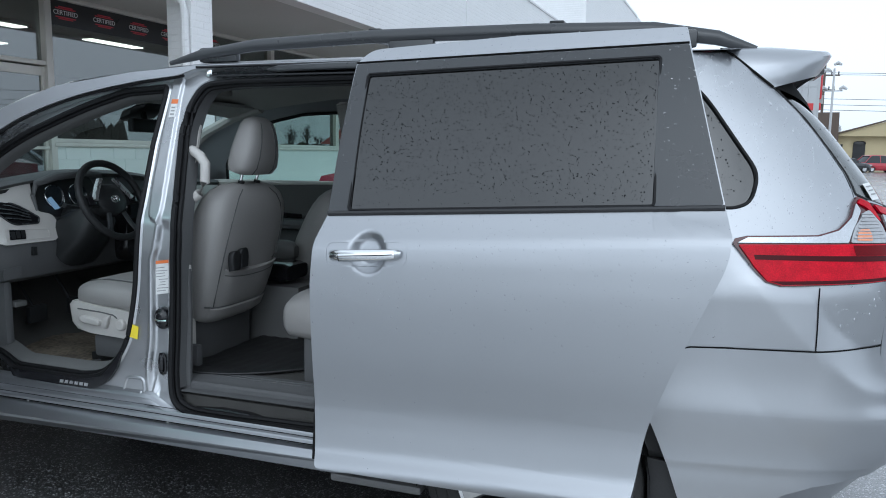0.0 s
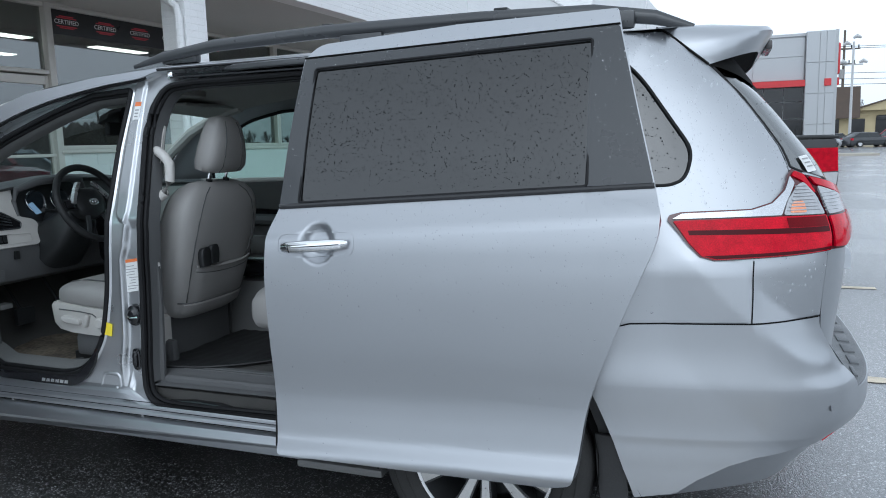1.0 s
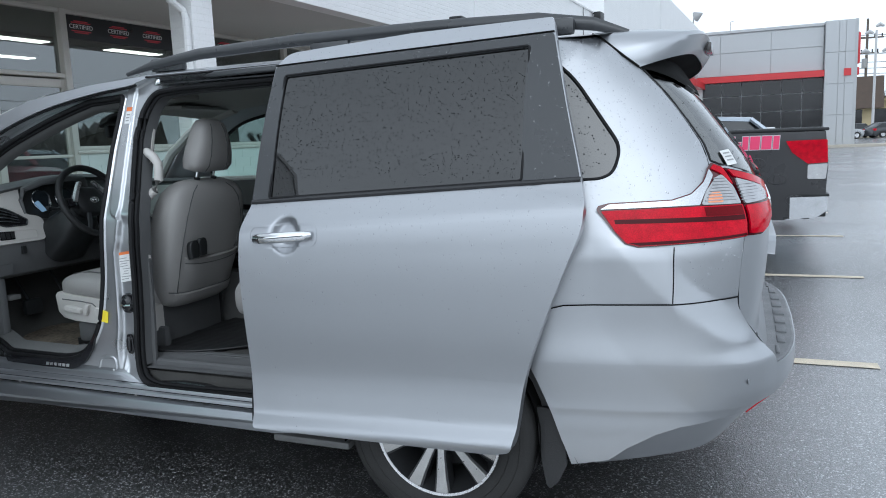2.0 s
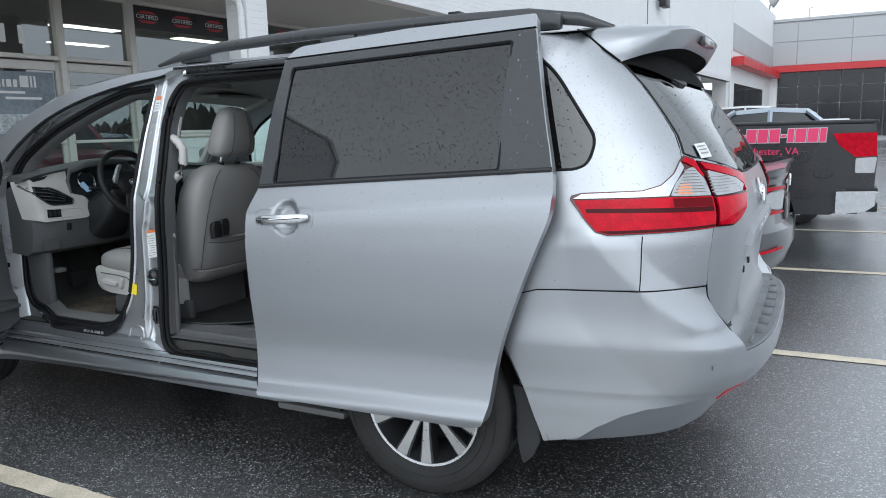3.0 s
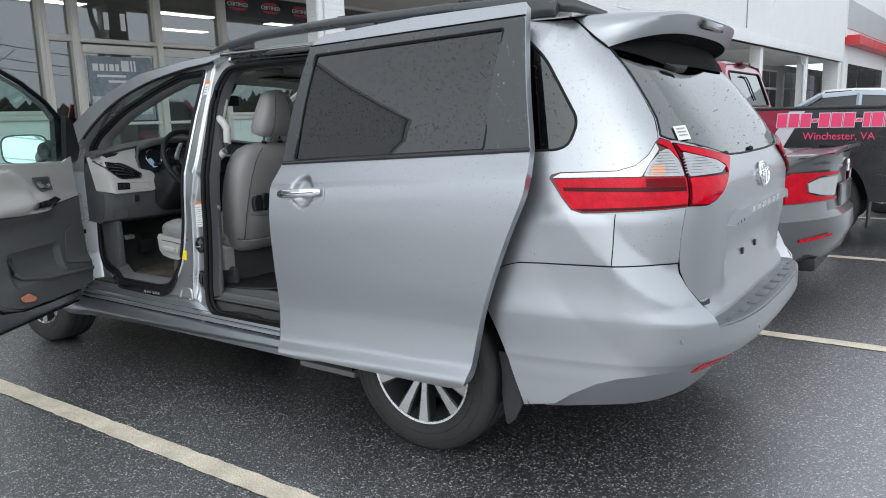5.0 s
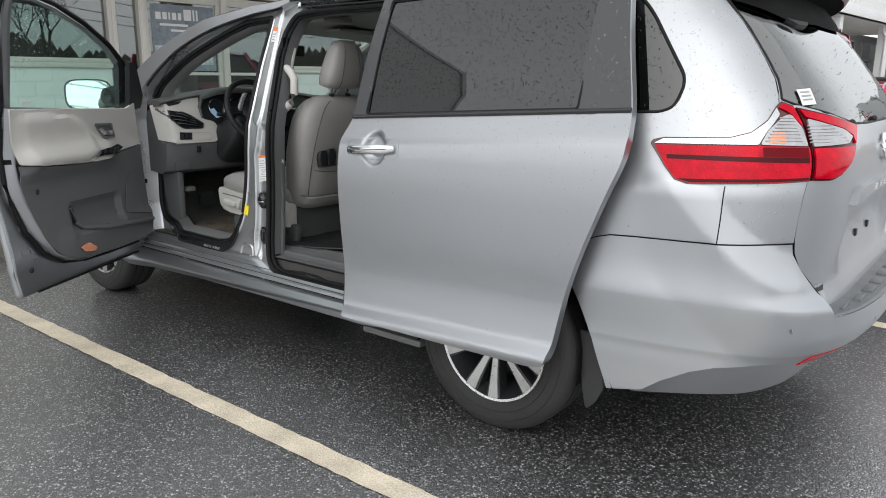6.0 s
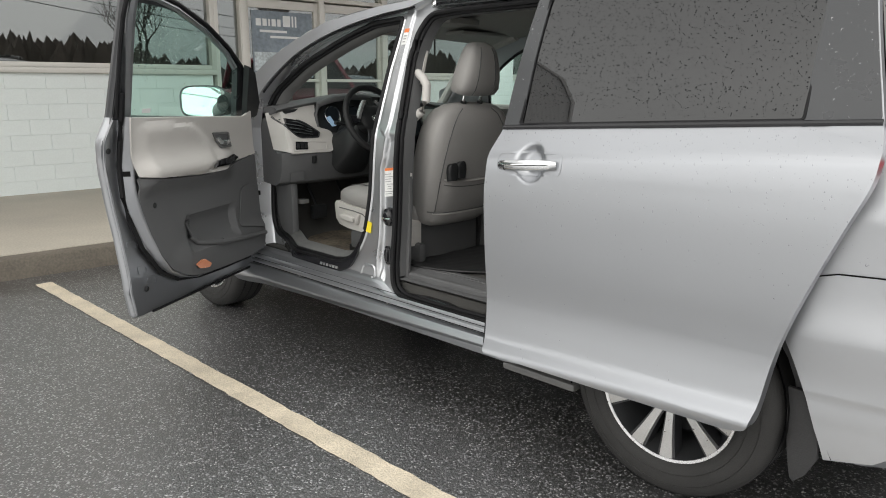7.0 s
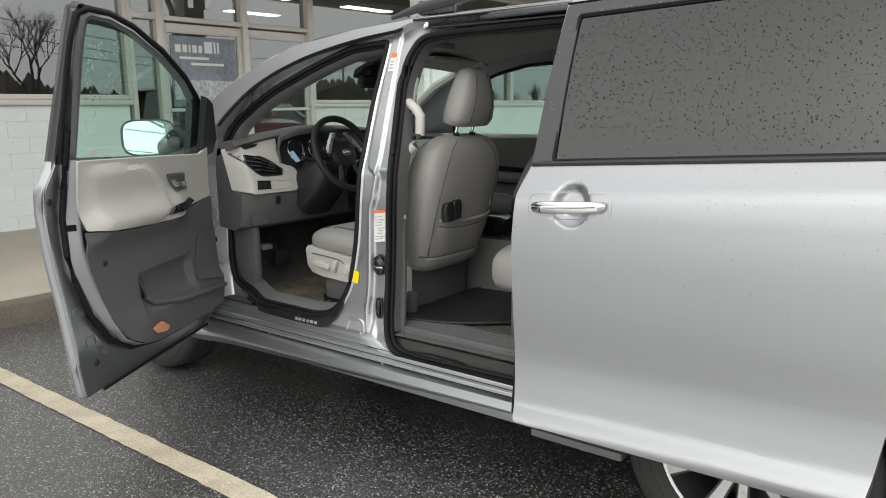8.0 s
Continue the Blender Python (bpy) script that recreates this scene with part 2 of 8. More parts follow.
def skin(outer, holes, f, step=0.07, thick=0.0, inward=None, extra=()):
    """A sheet cut to an outline in (u, z), with holes, laid on the surface f and given thickness inwards."""
    bm = bmesh.new()
    for loop in (outer, *holes):
        vs = [bm.verts.new((u, 0, z)) for u, z in loop]
        for a, b in zip(vs, vs[1:] + vs[:1]):
            bm.edges.new((a, b))
    bmesh.ops.triangle_fill(bm, edges=bm.edges[:], use_beauty=True, use_dissolve=False)
    us, zs = [p[0] for p in outer], [p[1] for p in outer]
    for axis, lo, hi in ((0, min(us), max(us)), (2, min(zs), max(zs))):
        n = max(1, round((hi - lo) / step))
        for k in range(1, n):
            c, no = Vector((0, 0, 0)), Vector((0, 0, 0))
            c[axis], no[axis] = lo + (hi - lo) * k / n, 1
            bmesh.ops.bisect_plane(bm, geom=bm.verts[:] + bm.edges[:] + bm.faces[:], plane_co=c, plane_no=no, dist=1e-6)
    for axis, c0 in extra:
        c, no = Vector((0, 0, 0)), Vector((0, 0, 0))
        c[axis], no[axis] = c0, 1
        bmesh.ops.bisect_plane(bm, geom=bm.verts[:] + bm.edges[:] + bm.faces[:], plane_co=c, plane_no=no, dist=1e-6)
    bmesh.ops.recalc_face_normals(bm, faces=bm.faces)
    if bm.faces[:] and sum(fc.normal.y * fc.calc_area() for fc in bm.faces) > 0:
        bmesh.ops.reverse_faces(bm, faces=bm.faces[:])
    for v in bm.verts:
        v.co = f(v.co.x, v.co.z)
    bm.normal_update()
    if thick:
        norms = {v: v.normal.copy() for v in bm.verts}
        front = bm.faces[:]
        edges = [e for e in bm.edges if len(e.link_faces) == 1]
        back = {v: bm.verts.new(v.co - norms[v] * thick) for v in bm.verts[:]}
        for fc in front:
            bm.faces.new([back[v] for v in fc.verts][::-1])
        for e in edges:
            a, b = e.verts
            fc = e.link_faces[0]
            vs = list(fc.verts)
            i = vs.index(a)
            if vs[(i + 1) % len(vs)] is b:
                a, b = b, a
            bm.faces.new((a, b, back[b], back[a]))
    return bm


def text_bmesh(txt, size, depth):
    cu = bpy.data.curves.new("text", "FONT")
    cu.body, cu.size, cu.extrude, cu.align_x, cu.align_y = txt, size, depth, "CENTER", "CENTER"
    ob = bpy.data.objects.new("text", cu)
    me = ob.to_mesh()
    bm = bmesh.new()
    bm.from_mesh(me)
    ob.to_mesh_clear()
    bpy.data.objects.remove(ob)
    bpy.data.curves.remove(cu)
    return bm


# ---- the building stands a little askew to the parking bays ----
ASKEW = -3.4
WX = -3.70          # shop window line
FX = -0.85          # front of the canopy and of the upper wall
TURN = Matrix.Rotation(radians(ASKEW), 4, "Z")


def placed(bm):
    bmesh.ops.transform(bm, matrix=TURN, verts=bm.verts)
    return bm


def sbox(*a, **k):
    return placed(box(*a, **k))


def structure(name, bm, m, label, category, group=""):
    return tagged(part(name, bm, m), label, category, group, "structure")


def brick_relief(m, w, h):
    """Adds faint coursing under the paint."""
    nt = m.node_tree
    co, sep, cmb = nt.nodes.new("ShaderNodeTexCoord"), nt.nodes.new("ShaderNodeSeparateXYZ"), nt.nodes.new("ShaderNodeCombineXYZ")
    br, bp = nt.nodes.new("ShaderNodeTexBrick"), nt.nodes.new("ShaderNodeBump")
    nt.links.new(co.outputs["Object"], sep.inputs[0])
    nt.links.new(sep.outputs[1], cmb.inputs[0])
    nt.links.new(sep.outputs[2], cmb.inputs[1])
    nt.links.new(cmb.outputs[0], br.inputs["Vector"])
    br.inputs["Scale"].default_value = 1.0
    br.inputs["Brick Width"].default_value, br.inputs["Row Height"].default_value = w, h
    br.inputs["Mortar Size"].default_value = 0.008
    bp.inputs["Strength"].default_value, bp.inputs["Distance"].default_value, bp.invert = 0.8, 0.006, True
    nt.links.new(br.outputs["Fac"], bp.inputs["Height"])
    nt.links.new(bp.outputs[0], nt.nodes["Principled BSDF"].inputs["Normal"])


brick_relief(WHITEWALL, 0.21, 0.075)

bm = bmesh.new()
bmesh.ops.create_grid(bm, x_segments=40, y_segments=40, size=600)
tagged(part("ground", bm, ASPHALT, smooth=0), "wet dark asphalt car park with small puddles", "ground", kind="structure")


def painted_line(x0, x1, y):
    bm = bmesh.new()
    n = int((x1 - x0) / 0.05)
    rng = random.Random(round(y * 100))
    a = [(x0 + (x1 - x0) * k / n, y - 0.052 + rng.uniform(-0.004, 0.004)) for k in range(n + 1)]
    b = [(x, y + 0.052 + rng.uniform(-0.004, 0.004)) for x, _ in a]
    va, vb = [bm.verts.new((*p, 0.004)) for p in a], [bm.verts.new((*p, 0.004)) for p in b]
    for k in range(n):
        bm.faces.new((va[k], va[k + 1], vb[k + 1], vb[k]))
    return structure("parking_line", bm, LINE, "worn cream white painted parking bay line", "road marking", "parking lines")


for y, x1 in ((-1.53, 5.35), (1.45, 5.75), (4.26, 6.05), (7.07, 6.2), (9.88, 6.3), (12.7, 6.3)):
    painted_line(-0.28, x1, y)
for k in range(5):
    painted_line(9.5, 14.5, 6.0 + 2.8 * k)

structure("pavement", sbox(-3.75, -0.60, -7.0, 51, -0.1, 0.15, bevel=0.02), CONCRETE, "damp stained concrete walkway before the shop", "pavement")
structure("kerb", sbox(-0.60, -0.43, -7.0, 51, -0.1, 0.146, bevel=0.025), mat("dark_damp_kerb", (0.15, 0.13, 0.105), 0.75, 0, 0.35, 3, 60, 0.5), "dark damp concrete kerb", "kerb")

# block wall under the windows, laid in courses
wall = structure("wall_shop_front", sbox(WX - 0.2, WX - 0.012, -6.9, 1.42, 0.1, 1.44), BLOCKWALL, "pale grey-green painted block wall under shop windows", "wall")
wall2 = structure("wall_shop_front", sbox(WX - 0.2, WX - 0.012, 4.10, 23, 0.1, 1.40), BLOCKWALL, "pale grey-green painted block wall under shop windows", "wall")
blk = box(WX - 0.02, WX - 0.006, -0.1985, 0.1985, 0.0, 0.1618, bevel=0.0025, seg=1)
block = bpy.data.meshes.new("block")
blk.to_mesh(block)
blk.free()
block.materials.append(BLOCKWALL)
for row in range(8):
    for k in range(22):
        y = -6.7 + 0.40 * k + (0.20 if row % 2 else 0) - 0.2
        if y + 0.2 <= 1.42:
            b = new("block", block)
            b.parent = wall
            b.matrix_basis = TURN @ Matrix.Translation((0, y, 0.13 + 0.1635 * row))
for row in range(8):
    for k in range(10):
        y = 4.40 + 0.40 * k + (0.20 if row % 2 else 0)
        b = new("block", block)
        b.parent = wall2
        b.matrix_basis = TURN @ Matrix.Translation((0, y - 0.1, 0.09 + 0.1635 * row))
structure("sill", sbox(WX - 0.05, WX + 0.06, -6.9, 1.45, 1.44, 1.50, bevel=0.01), ALU, "cream painted window sill", "sill")
structure("sill", sbox(WX - 0.05, WX + 0.05, 4.10, 23, 1.40, 1.45, bevel=0.01), ALU, "cream painted window sill", "sill")


def shop_window(y0, y1, z0, z1, name="window_1", bars=(), transom=None, label="shop window in a pale aluminium frame", glassmat=None):
    w = tagged(new(name), label, "window", "shop windows", "structure")
    f = 0.055
    for a, b in ((y0, y0 + f), (y1 - f, y1)):
        part("window_frame", sbox(WX - 0.10, WX + 0.03, a, b, z0, z1, bevel=0.006), ALU, w)
    for a, b in ((z0, z0 + f), (z1 - f, z1)):
        part("window_frame", sbox(WX - 0.095, WX + 0.025, y0 + f, y1 - f, a, b, bevel=0.006), ALU, w)
    for y in bars:
        part("mullion", sbox(WX - 0.09, WX + 0.02, y - 0.03, y + 0.03, z0 + f, z1 - f, bevel=0.005), ALU, w)
    if transom:
        part("transom", sbox(WX - 0.088, WX + 0.022, y0 + f, y1 - f, transom - 0.04, transom + 0.04, bevel=0.006), ALU, w)
    edges = [y0 + f, *bars, y1 - f]
    for a, b in zip(edges, edges[1:]):
        for c, d in ((z0 + f, (transom or z1 - f)), *([(transom, z1 - f)] if transom else [])):
            part("pane", sbox(WX - 0.055, WX - 0.049, a, b, c, d), SHOP, w).visible_shadow = False
    return w


shop_window(-6.8, -2.1, 1.50, 3.33, "window_1", (-5.2, -3.65))
shop_window(-2.1, 1.46, 1.50, 3.33, "window_2", ())
shop_window(1.46, 1.86, 0.15, 3.33, "window_3", (), 2.46, "narrow side light beside the shop door")
shop_window(1.86, 3.02, 2.42, 3.33, "window_4", (), None, "transom window over the shop door")
shop_window(3.02, 4.10, 2.42, 3.33, "window_5", (), None, "transom window over the shop door")
shop_window(4.10, 6.56, 1.45, 3.33, "window_6", (), None, "shop window with dark sign band and red ovals")
for k in range(7):
    shop_window(6.56 + 2.35 * k, 8.91 + 2.35 * k, 1.45, 3.33, "window_%d" % (7 + k), ())
BLACKVINYL = mat("black_vinyl_film", (0.014, 0.014, 0.016), 0.35, 0, 0.1, 8, 100)
DECAL = mat("red_vinyl_decal", (0.55, 0.04, 0.06), 0.4, 0, 0.08, 8, 100)
DECALGREY = mat("pale_vinyl_letters", (0.78, 0.78, 0.78), 0.4, 0, 0.08, 8, 100)


def shop_door(y0, y1, name, label, poster):
    d = tagged(new(name), label, "door", "shop doors", "structure")
    for a, b, c, e in ((y0, y0 + 0.09, 0.16, 2.40), (y1 - 0.09, y1, 0.16, 2.40), (y0 + 0.09, y1 - 0.09, 2.29, 2.40), (y0 + 0.09, y1 - 0.09, 0.16, 0.38)):
        part("door_frame", sbox(WX - 0.07, WX - 0.015, a, b, c, e, bevel=0.005), ALU, d)
    part("pane", sbox(WX - 0.048, WX - 0.042, y0 + 0.09, y1 - 0.09, 0.38, 2.29), SHOP, d).visible_shadow = False
    part("push_bar", sbox(WX - 0.01, WX + 0.025, y0 + 0.06, y1 - 0.06, 1.36, 1.40, bevel=0.008), ALU, d)
    part("door_hinge", sbox(WX - 0.012, WX + 0.012, y1 - 0.03, y1, 2.10, 2.20, bevel=0.004), ALU, d)
    if poster:
        pb = part("poster", sbox(WX - 0.0405, WX - 0.036, y0 + 0.14, y1 - 0.12, 1.42, 2.26), mat("blue_grey_poster", (0.22, 0.26, 0.30), 0.5, 0, 0.35, 2.2, 20), d, "blue-grey poster behind the glass")
        for k, (a, b) in enumerate(((0.00, 0.06), (0.08, 0.13), (0.15, 0.17), (0.19, 0.24), (0.26, 0.30), (0.33, 0.42), (0.44, 0.46), (0.48, 0.50))):
            part("poster_bar", sbox(WX - 0.0358, WX - 0.034, y0 + 0.20 + a * 1.2, y0 + 0.20 + b * 1.2, 2.07, 2.21 if k > 4 else 2.16), DECALGREY, pb)
        for k, (a, b) in enumerate(((0.05, 0.45), (0.2, 0.66))):
            part("poster_bar", sbox(WX - 0.0358, WX - 0.034, y0 + 0.20 + a, y0 + 0.20 + b, 1.99 - 0.07 * k, 2.02 - 0.07 * k), DECALGREY, pb)
        part("poster_picture", sbox(WX - 0.0358, WX - 0.034, y0 + 0.16, y1 - 0.16, 1.50, 1.74), mat("poster_car_picture", (0.45, 0.50, 0.52), 0.5, 0, 0.6, 6, 30), pb)
    return d


shop_door(1.86, 3.02, "door_1", "glazed shop door with a pale poster", True)
shop_door(3.02, 4.10, "door_2", "glazed shop door with a push bar", False)
for y0, y1 in ((1.82, 1.90), (2.98, 3.06), (4.05, 4.14)):
    structure("trim", sbox(WX - 0.11, WX + 0.04, y0, y1, 0.15, 3.33, bevel=0.006), ALU, "pale aluminium door post", "door post", "door posts")
for k, y in enumerate((2.27, 2.50)):
    structure("trim", sbox(WX - 0.03, WX - 0.026, y, y + 0.07, 2.60, 2.82), DECALGREY, "pale vinyl bar on the transom glass", "decal", "transom bars")
band = structure("trim", sbox(WX - 0.046, WX - 0.040, 4.17, 6.5, 2.96, 3.28), BLACKVINYL, "black vinyl sign band inside the window", "sign band")
for k in range(5):
    y = 4.43 + 0.63 * k + (0.35 if k > 3 else 0)
    d = thing("sign_decal", "red oval sign decal on a black window band", "decal", "oval decals", at=(0, 0, 0))
    for dz, w in ((0.075, 0.11), (0.055, 0.155), (-0.055, 0.155), (-0.075, 0.11)):
        part("decal_stripe", sbox(WX - 0.038, WX - 0.034, y - w, y + w, 3.125 + dz - 0.007, 3.125 + dz + 0.007), DECAL, d)
    t = text_bmesh("CERTIFIED", 0.082, 0.001)
    t.transform(TURN @ Matrix.Translation((WX - 0.034, y, 3.125)) @ Matrix.Rotation(radians(90), 4, "Z") @ Matrix.Rotation(radians(90), 4, "X"))
    part("decal_letters", t, DECALGREY, d, smooth=0)

# shop behind the glass, its dimness put into the dark grey of walls and floor
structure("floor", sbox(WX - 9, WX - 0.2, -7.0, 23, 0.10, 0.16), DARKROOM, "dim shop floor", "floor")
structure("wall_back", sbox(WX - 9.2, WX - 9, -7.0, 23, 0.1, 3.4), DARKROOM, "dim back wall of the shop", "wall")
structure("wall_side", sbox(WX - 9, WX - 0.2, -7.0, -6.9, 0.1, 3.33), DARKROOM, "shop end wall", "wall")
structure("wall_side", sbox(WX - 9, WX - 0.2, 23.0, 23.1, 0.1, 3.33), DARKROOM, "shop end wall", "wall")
glow = bpy.data.materials.new("tube_light")
glow.use_nodes = True
glow.node_tree.nodes["Principled BSDF"].inputs["Emission Color"].default_value = (1, 0.93, 0.8, 1)
glow.node_tree.nodes["Principled BSDF"].inputs["Emission Strength"].default_value = 5.0
for x, y in ((-6.0, 0.2), (-6.0, 2.6), (-6.0, 5.0), (-6.0, 7.4), (-8.0, 1.4), (-8.0, 6.2)):
    l = thing("ceiling_light", "lit strip light in the shop ceiling", "ceiling light", "strip lights")
    part("tray", sbox(x - 0.16, x + 0.16, y - 0.62, y + 0.62, 3.25, 3.32, bevel=0.01), ALU, l)
    part("diffuser", sbox(x - 0.12, x + 0.12, y - 0.58, y + 0.58, 3.235, 3.25), glow, l, "glowing diffuser")

# canopy, posts, upper walls
structure("ceiling", sbox(WX - 9, FX - 0.02, -6.9, 35.2, 3.33, 3.45), SOFFIT, "grey boarded canopy soffit", "soffit")
structure("wall_upper", sbox(FX - 0.25, FX, -6.9, 23.2, 3.30, 5.30), WHITEWALL, "white painted brick wall above the canopy", "wall")
structure("trim", sbox(FX - 0.30, FX + 0.03, -6.92, 23.2, 5.30, 5.36, bevel=0.01), WHITEWALL, "white parapet cap", "parapet")
structure("trim", sbox(FX - 0.02, FX + 0.012, 11.6, 12.3, 3.46, 5.30), WHITEWALL, "white wall pier", "pier")
structure("wall_tower", sbox(FX - 6, FX + 0.02, 23.2, 35.2, 3.30, 8.10), WHITEWALL, "tall white painted brick wall", "wall")
structure("trim", sbox(FX - 6.1, FX + 0.05, 23.15, 35.2, 8.10, 8.2), WHITEWALL, "white parapet cap", "parapet")
structure("roof", sbox(WX - 9, FX - 0.25, -6.9, 23.2, 4.9, 5.0), SOFFIT, "flat roof behind the parapet", "roof")
structure("trim", sbox(FX - 0.2, FX + 0.03, 17.0, 35.2, 3.30, 3.62, bevel=0.02), WHITEWALL, "white beam over the loggia", "beam")
for k, y in enumerate((3.82, 10.15, 16.45, 22.75, 29.05, 35.4)):
    w = 0.17 if k < 5 else 0.32
    p = thing("canopy_post", "square white painted canopy post", "post", "canopy posts")
    part("shaft", sbox(FX - 0.15 - 2 * w, FX - 0.15, y - w, y + w, 0.14, 3.34 if k < 5 else 8.1, bevel=0.01), WHITEWALL, p)
    part("base", sbox(FX - 0.17 - 2 * w, FX - 0.13, y - w - 0.02, y + w + 0.02, 0.14, 0.30, bevel=0.01), WHITEWALL, p)
    if k in (0, 4):
        part("downpipe", placed(tube([(FX - 0.2, y - w - 0.05, z) for z in (0.15, 1.0, 2.0, 2.85)] + [(FX - 0.22, y - w - 0.07, 2.95), (FX - 0.3, y - w - 0.16, 3.05), (FX - 0.3, y - w - 0.2, 3.33)], 0.045, 10)), WHITEWALL, p, "white downpipe")
l = thing("flood_light", "small dark flood lamp on the white wall", "lamp")
part("lamp_head", sbox(FX + 0.1, FX + 0.32, 21.4, 21.95, 5.05, 5.30, bevel=0.03), BLACK, l)
part("bracket", placed(tube([(FX, 21.7, 5.3), (FX + 0.15, 21.7, 5.28)], 0.03, 6)), BLACK, l)
structure("cable", placed(tube([(FX + 0.02, 20.4, 5.3), (FX + 0.02, 20.4, 3.7)], 0.015, 5)), mat("grey_cable", (0.25, 0.25, 0.25), 0.6), "grey conduit down the white wall", "conduit")
# loggia back wall with glazed doors
structure("wall_loggia", sbox(WX - 0.3, WX - 0.1, 23, 51, 0.1, 3.4), mat("pale_grey_wall", (0.50, 0.50, 0.49), 0.7, 0, 0.06), "pale grey loggia wall", "wall")
for k, y in enumerate((25.0, 29.8, 33.0, 37.0, 41.0, 45.5)):
    w = tagged(new("window_%d" % (20 + k)), "dark glazed entrance in a white frame", "window", "loggia windows", "structure")
    part("window_frame", sbox(WX - 0.12, WX - 0.02, y, y + 2.6, 0.2, 3.1, bevel=0.01), mat("white_frame", (0.7, 0.7, 0.7), 0.5), w)
    for a, b in ((0.08, 1.26), (1.34, 2.52)):
        part("pane", sbox(WX - 0.03, WX - 0.014, y + a, y + b, 2.3, 3.02), GLOSSBLACK, w)
        part("pane", sbox(WX - 0.03, WX - 0.014, y + a, y + b, 0.3, 2.2), GLOSSBLACK, w)
# wing with grey panels and the far showroom
structure("wall_wing", sbox(FX - 6, FX - 0.03, 35.7, 52, 4.45, 8.25), WHITEWALL, "white upper wall of the wing", "wall")
wing = structure("panel_wing", sbox(FX - 0.2, FX + 0.02, 35.9, 51, 4.85, 6.1), GREYPANEL, "grey metal panels on the wing", "cladding")
structure("red_band", sbox(FX - 0.2, FX + 0.5, 35.9, 51, 4.12, 4.52), REDPANEL, "red metal fascia band", "fascia")
structure("wall_wing_lower", sbox(FX - 0.5, FX - 0.1, 35.9, 51, 0.1, 4.12), WHITEWALL, "white lower wall of the wing", "wall")
w = tagged(new("window_30"), "dark shop window of the wing", "window", "", "structure")
for k in range(4):
    part("pane", sbox(FX - 0.1, FX - 0.07, 37.0 + 2.6 * k, 39.4 + 2.6 * k, 0.9, 3.3), GLOSSBLACK, w)
SY = 51.0
structure("wall_showroom", box(1.6, 11.2, SY, SY + 20, 0, 7.7), GREYPANEL, "grey metal clad showroom", "building")
show = structure("cladding", box(1.7, 9.8, SY - 0.12, SY - 0.02, 4.9, 7.75), GREYPANEL, "grey metal panels of the showroom front", "cladding")
for x0, x1 in ((1.72, 3.6), (3.62, 6.7), (6.72, 9.78)):
    for z0, z1 in ((4.92, 6.38), (6.41, 7.6)):
        part("panel", box(x0, x1, SY - 0.17, SY - 0.12, z0, z1, bevel=0.01, seg=1), GREYPANEL, show)
structure("red_band", box(1.2, 9.85, SY - 0.6, SY, 4.48, 4.88), REDPANEL, "red metal fascia band", "fascia")
structure("trim", box(1.6, 9.9, SY - 0.25, SY + 0.2, 7.68, 7.85), GREYPANEL, "grey parapet cap", "parapet")
w = tagged(new("window_31"), "wide dark showroom glazing with thin frames", "window", "", "structure")
for k in range(6):
    x0 = 2.55 + 1.22 * k
    for z0, z1 in ((0.3, 2.4), (2.46, 3.5), (3.56, 4.42)):
        part("pane", box(x0, x0 + 1.17, SY - 0.14, SY - 0.10, z0, z1), GLOSSBLACK, w)
structure("trim", box(1.6, 2.5, SY - 0.15, SY, 0, 4.5), WHITEWALL, "white wall by the showroom glazing", "wall")
pier = structure("wall_pier", box(9.85, 11.55, SY - 0.5, SY + 2, 0, 7.9), GREYPANEL, "grey panelled showroom pier", "pier")
for k in range(4):
    for x0, x1 in ((9.87, 10.62), (10.64, 11.0), (11.02, 11.53)):
        part("panel", box(x0, x1, SY - 0.54, SY - 0.5, 0.1 + 1.95 * k, 2.0 + 1.95 * k, bevel=0.01, seg=1), GREYPANEL, pier)
structure("red_band", box(10.95, 11.35, SY - 0.62, SY - 0.5, 4.45, 4.9), REDPANEL, "small red square on the pier", "fascia")
structure("trim", box(11.55, 11.72, SY - 0.3, SY + 3, 0, 7.95), GREYPANEL, "pale end fin of the showroom", "fin")
sg = thing("wall_sign", "red rounded sign on the showroom's end", "sign")
part("oval", box(11.73, 11.95, SY + 0.3, SY + 1.6, 5.2, 7.2, bevel=0.14), REDPANEL, sg)
part("bar", box(11.73, 11.93, SY + 0.3, SY + 1.6, 4.5, 5.0, bevel=0.08), REDPANEL, sg)
structure("kerb", box(9.0, 14.0, SY - 2.2, SY, -0.05, 0.14, bevel=0.03), CONCRETE, "concrete kerb before the showroom", "kerb")
dish = thing("satellite_dish", "small grey dish on the parapet", "dish")
part("bowl", placed(tube([(FX - 0.1, 50.4, 8.9), (FX + 0.35, 50.2, 9.05)], [0.35, 0.05], 10)), mat("dish_grey", (0.3, 0.3, 0.3), 0.5), dish)
part("stand", placed(tube([(FX - 0.3, 50.4, 8.2), (FX - 0.2, 50.4, 8.9)], 0.05, 6)), dish.children[0].data.materials[0], dish)


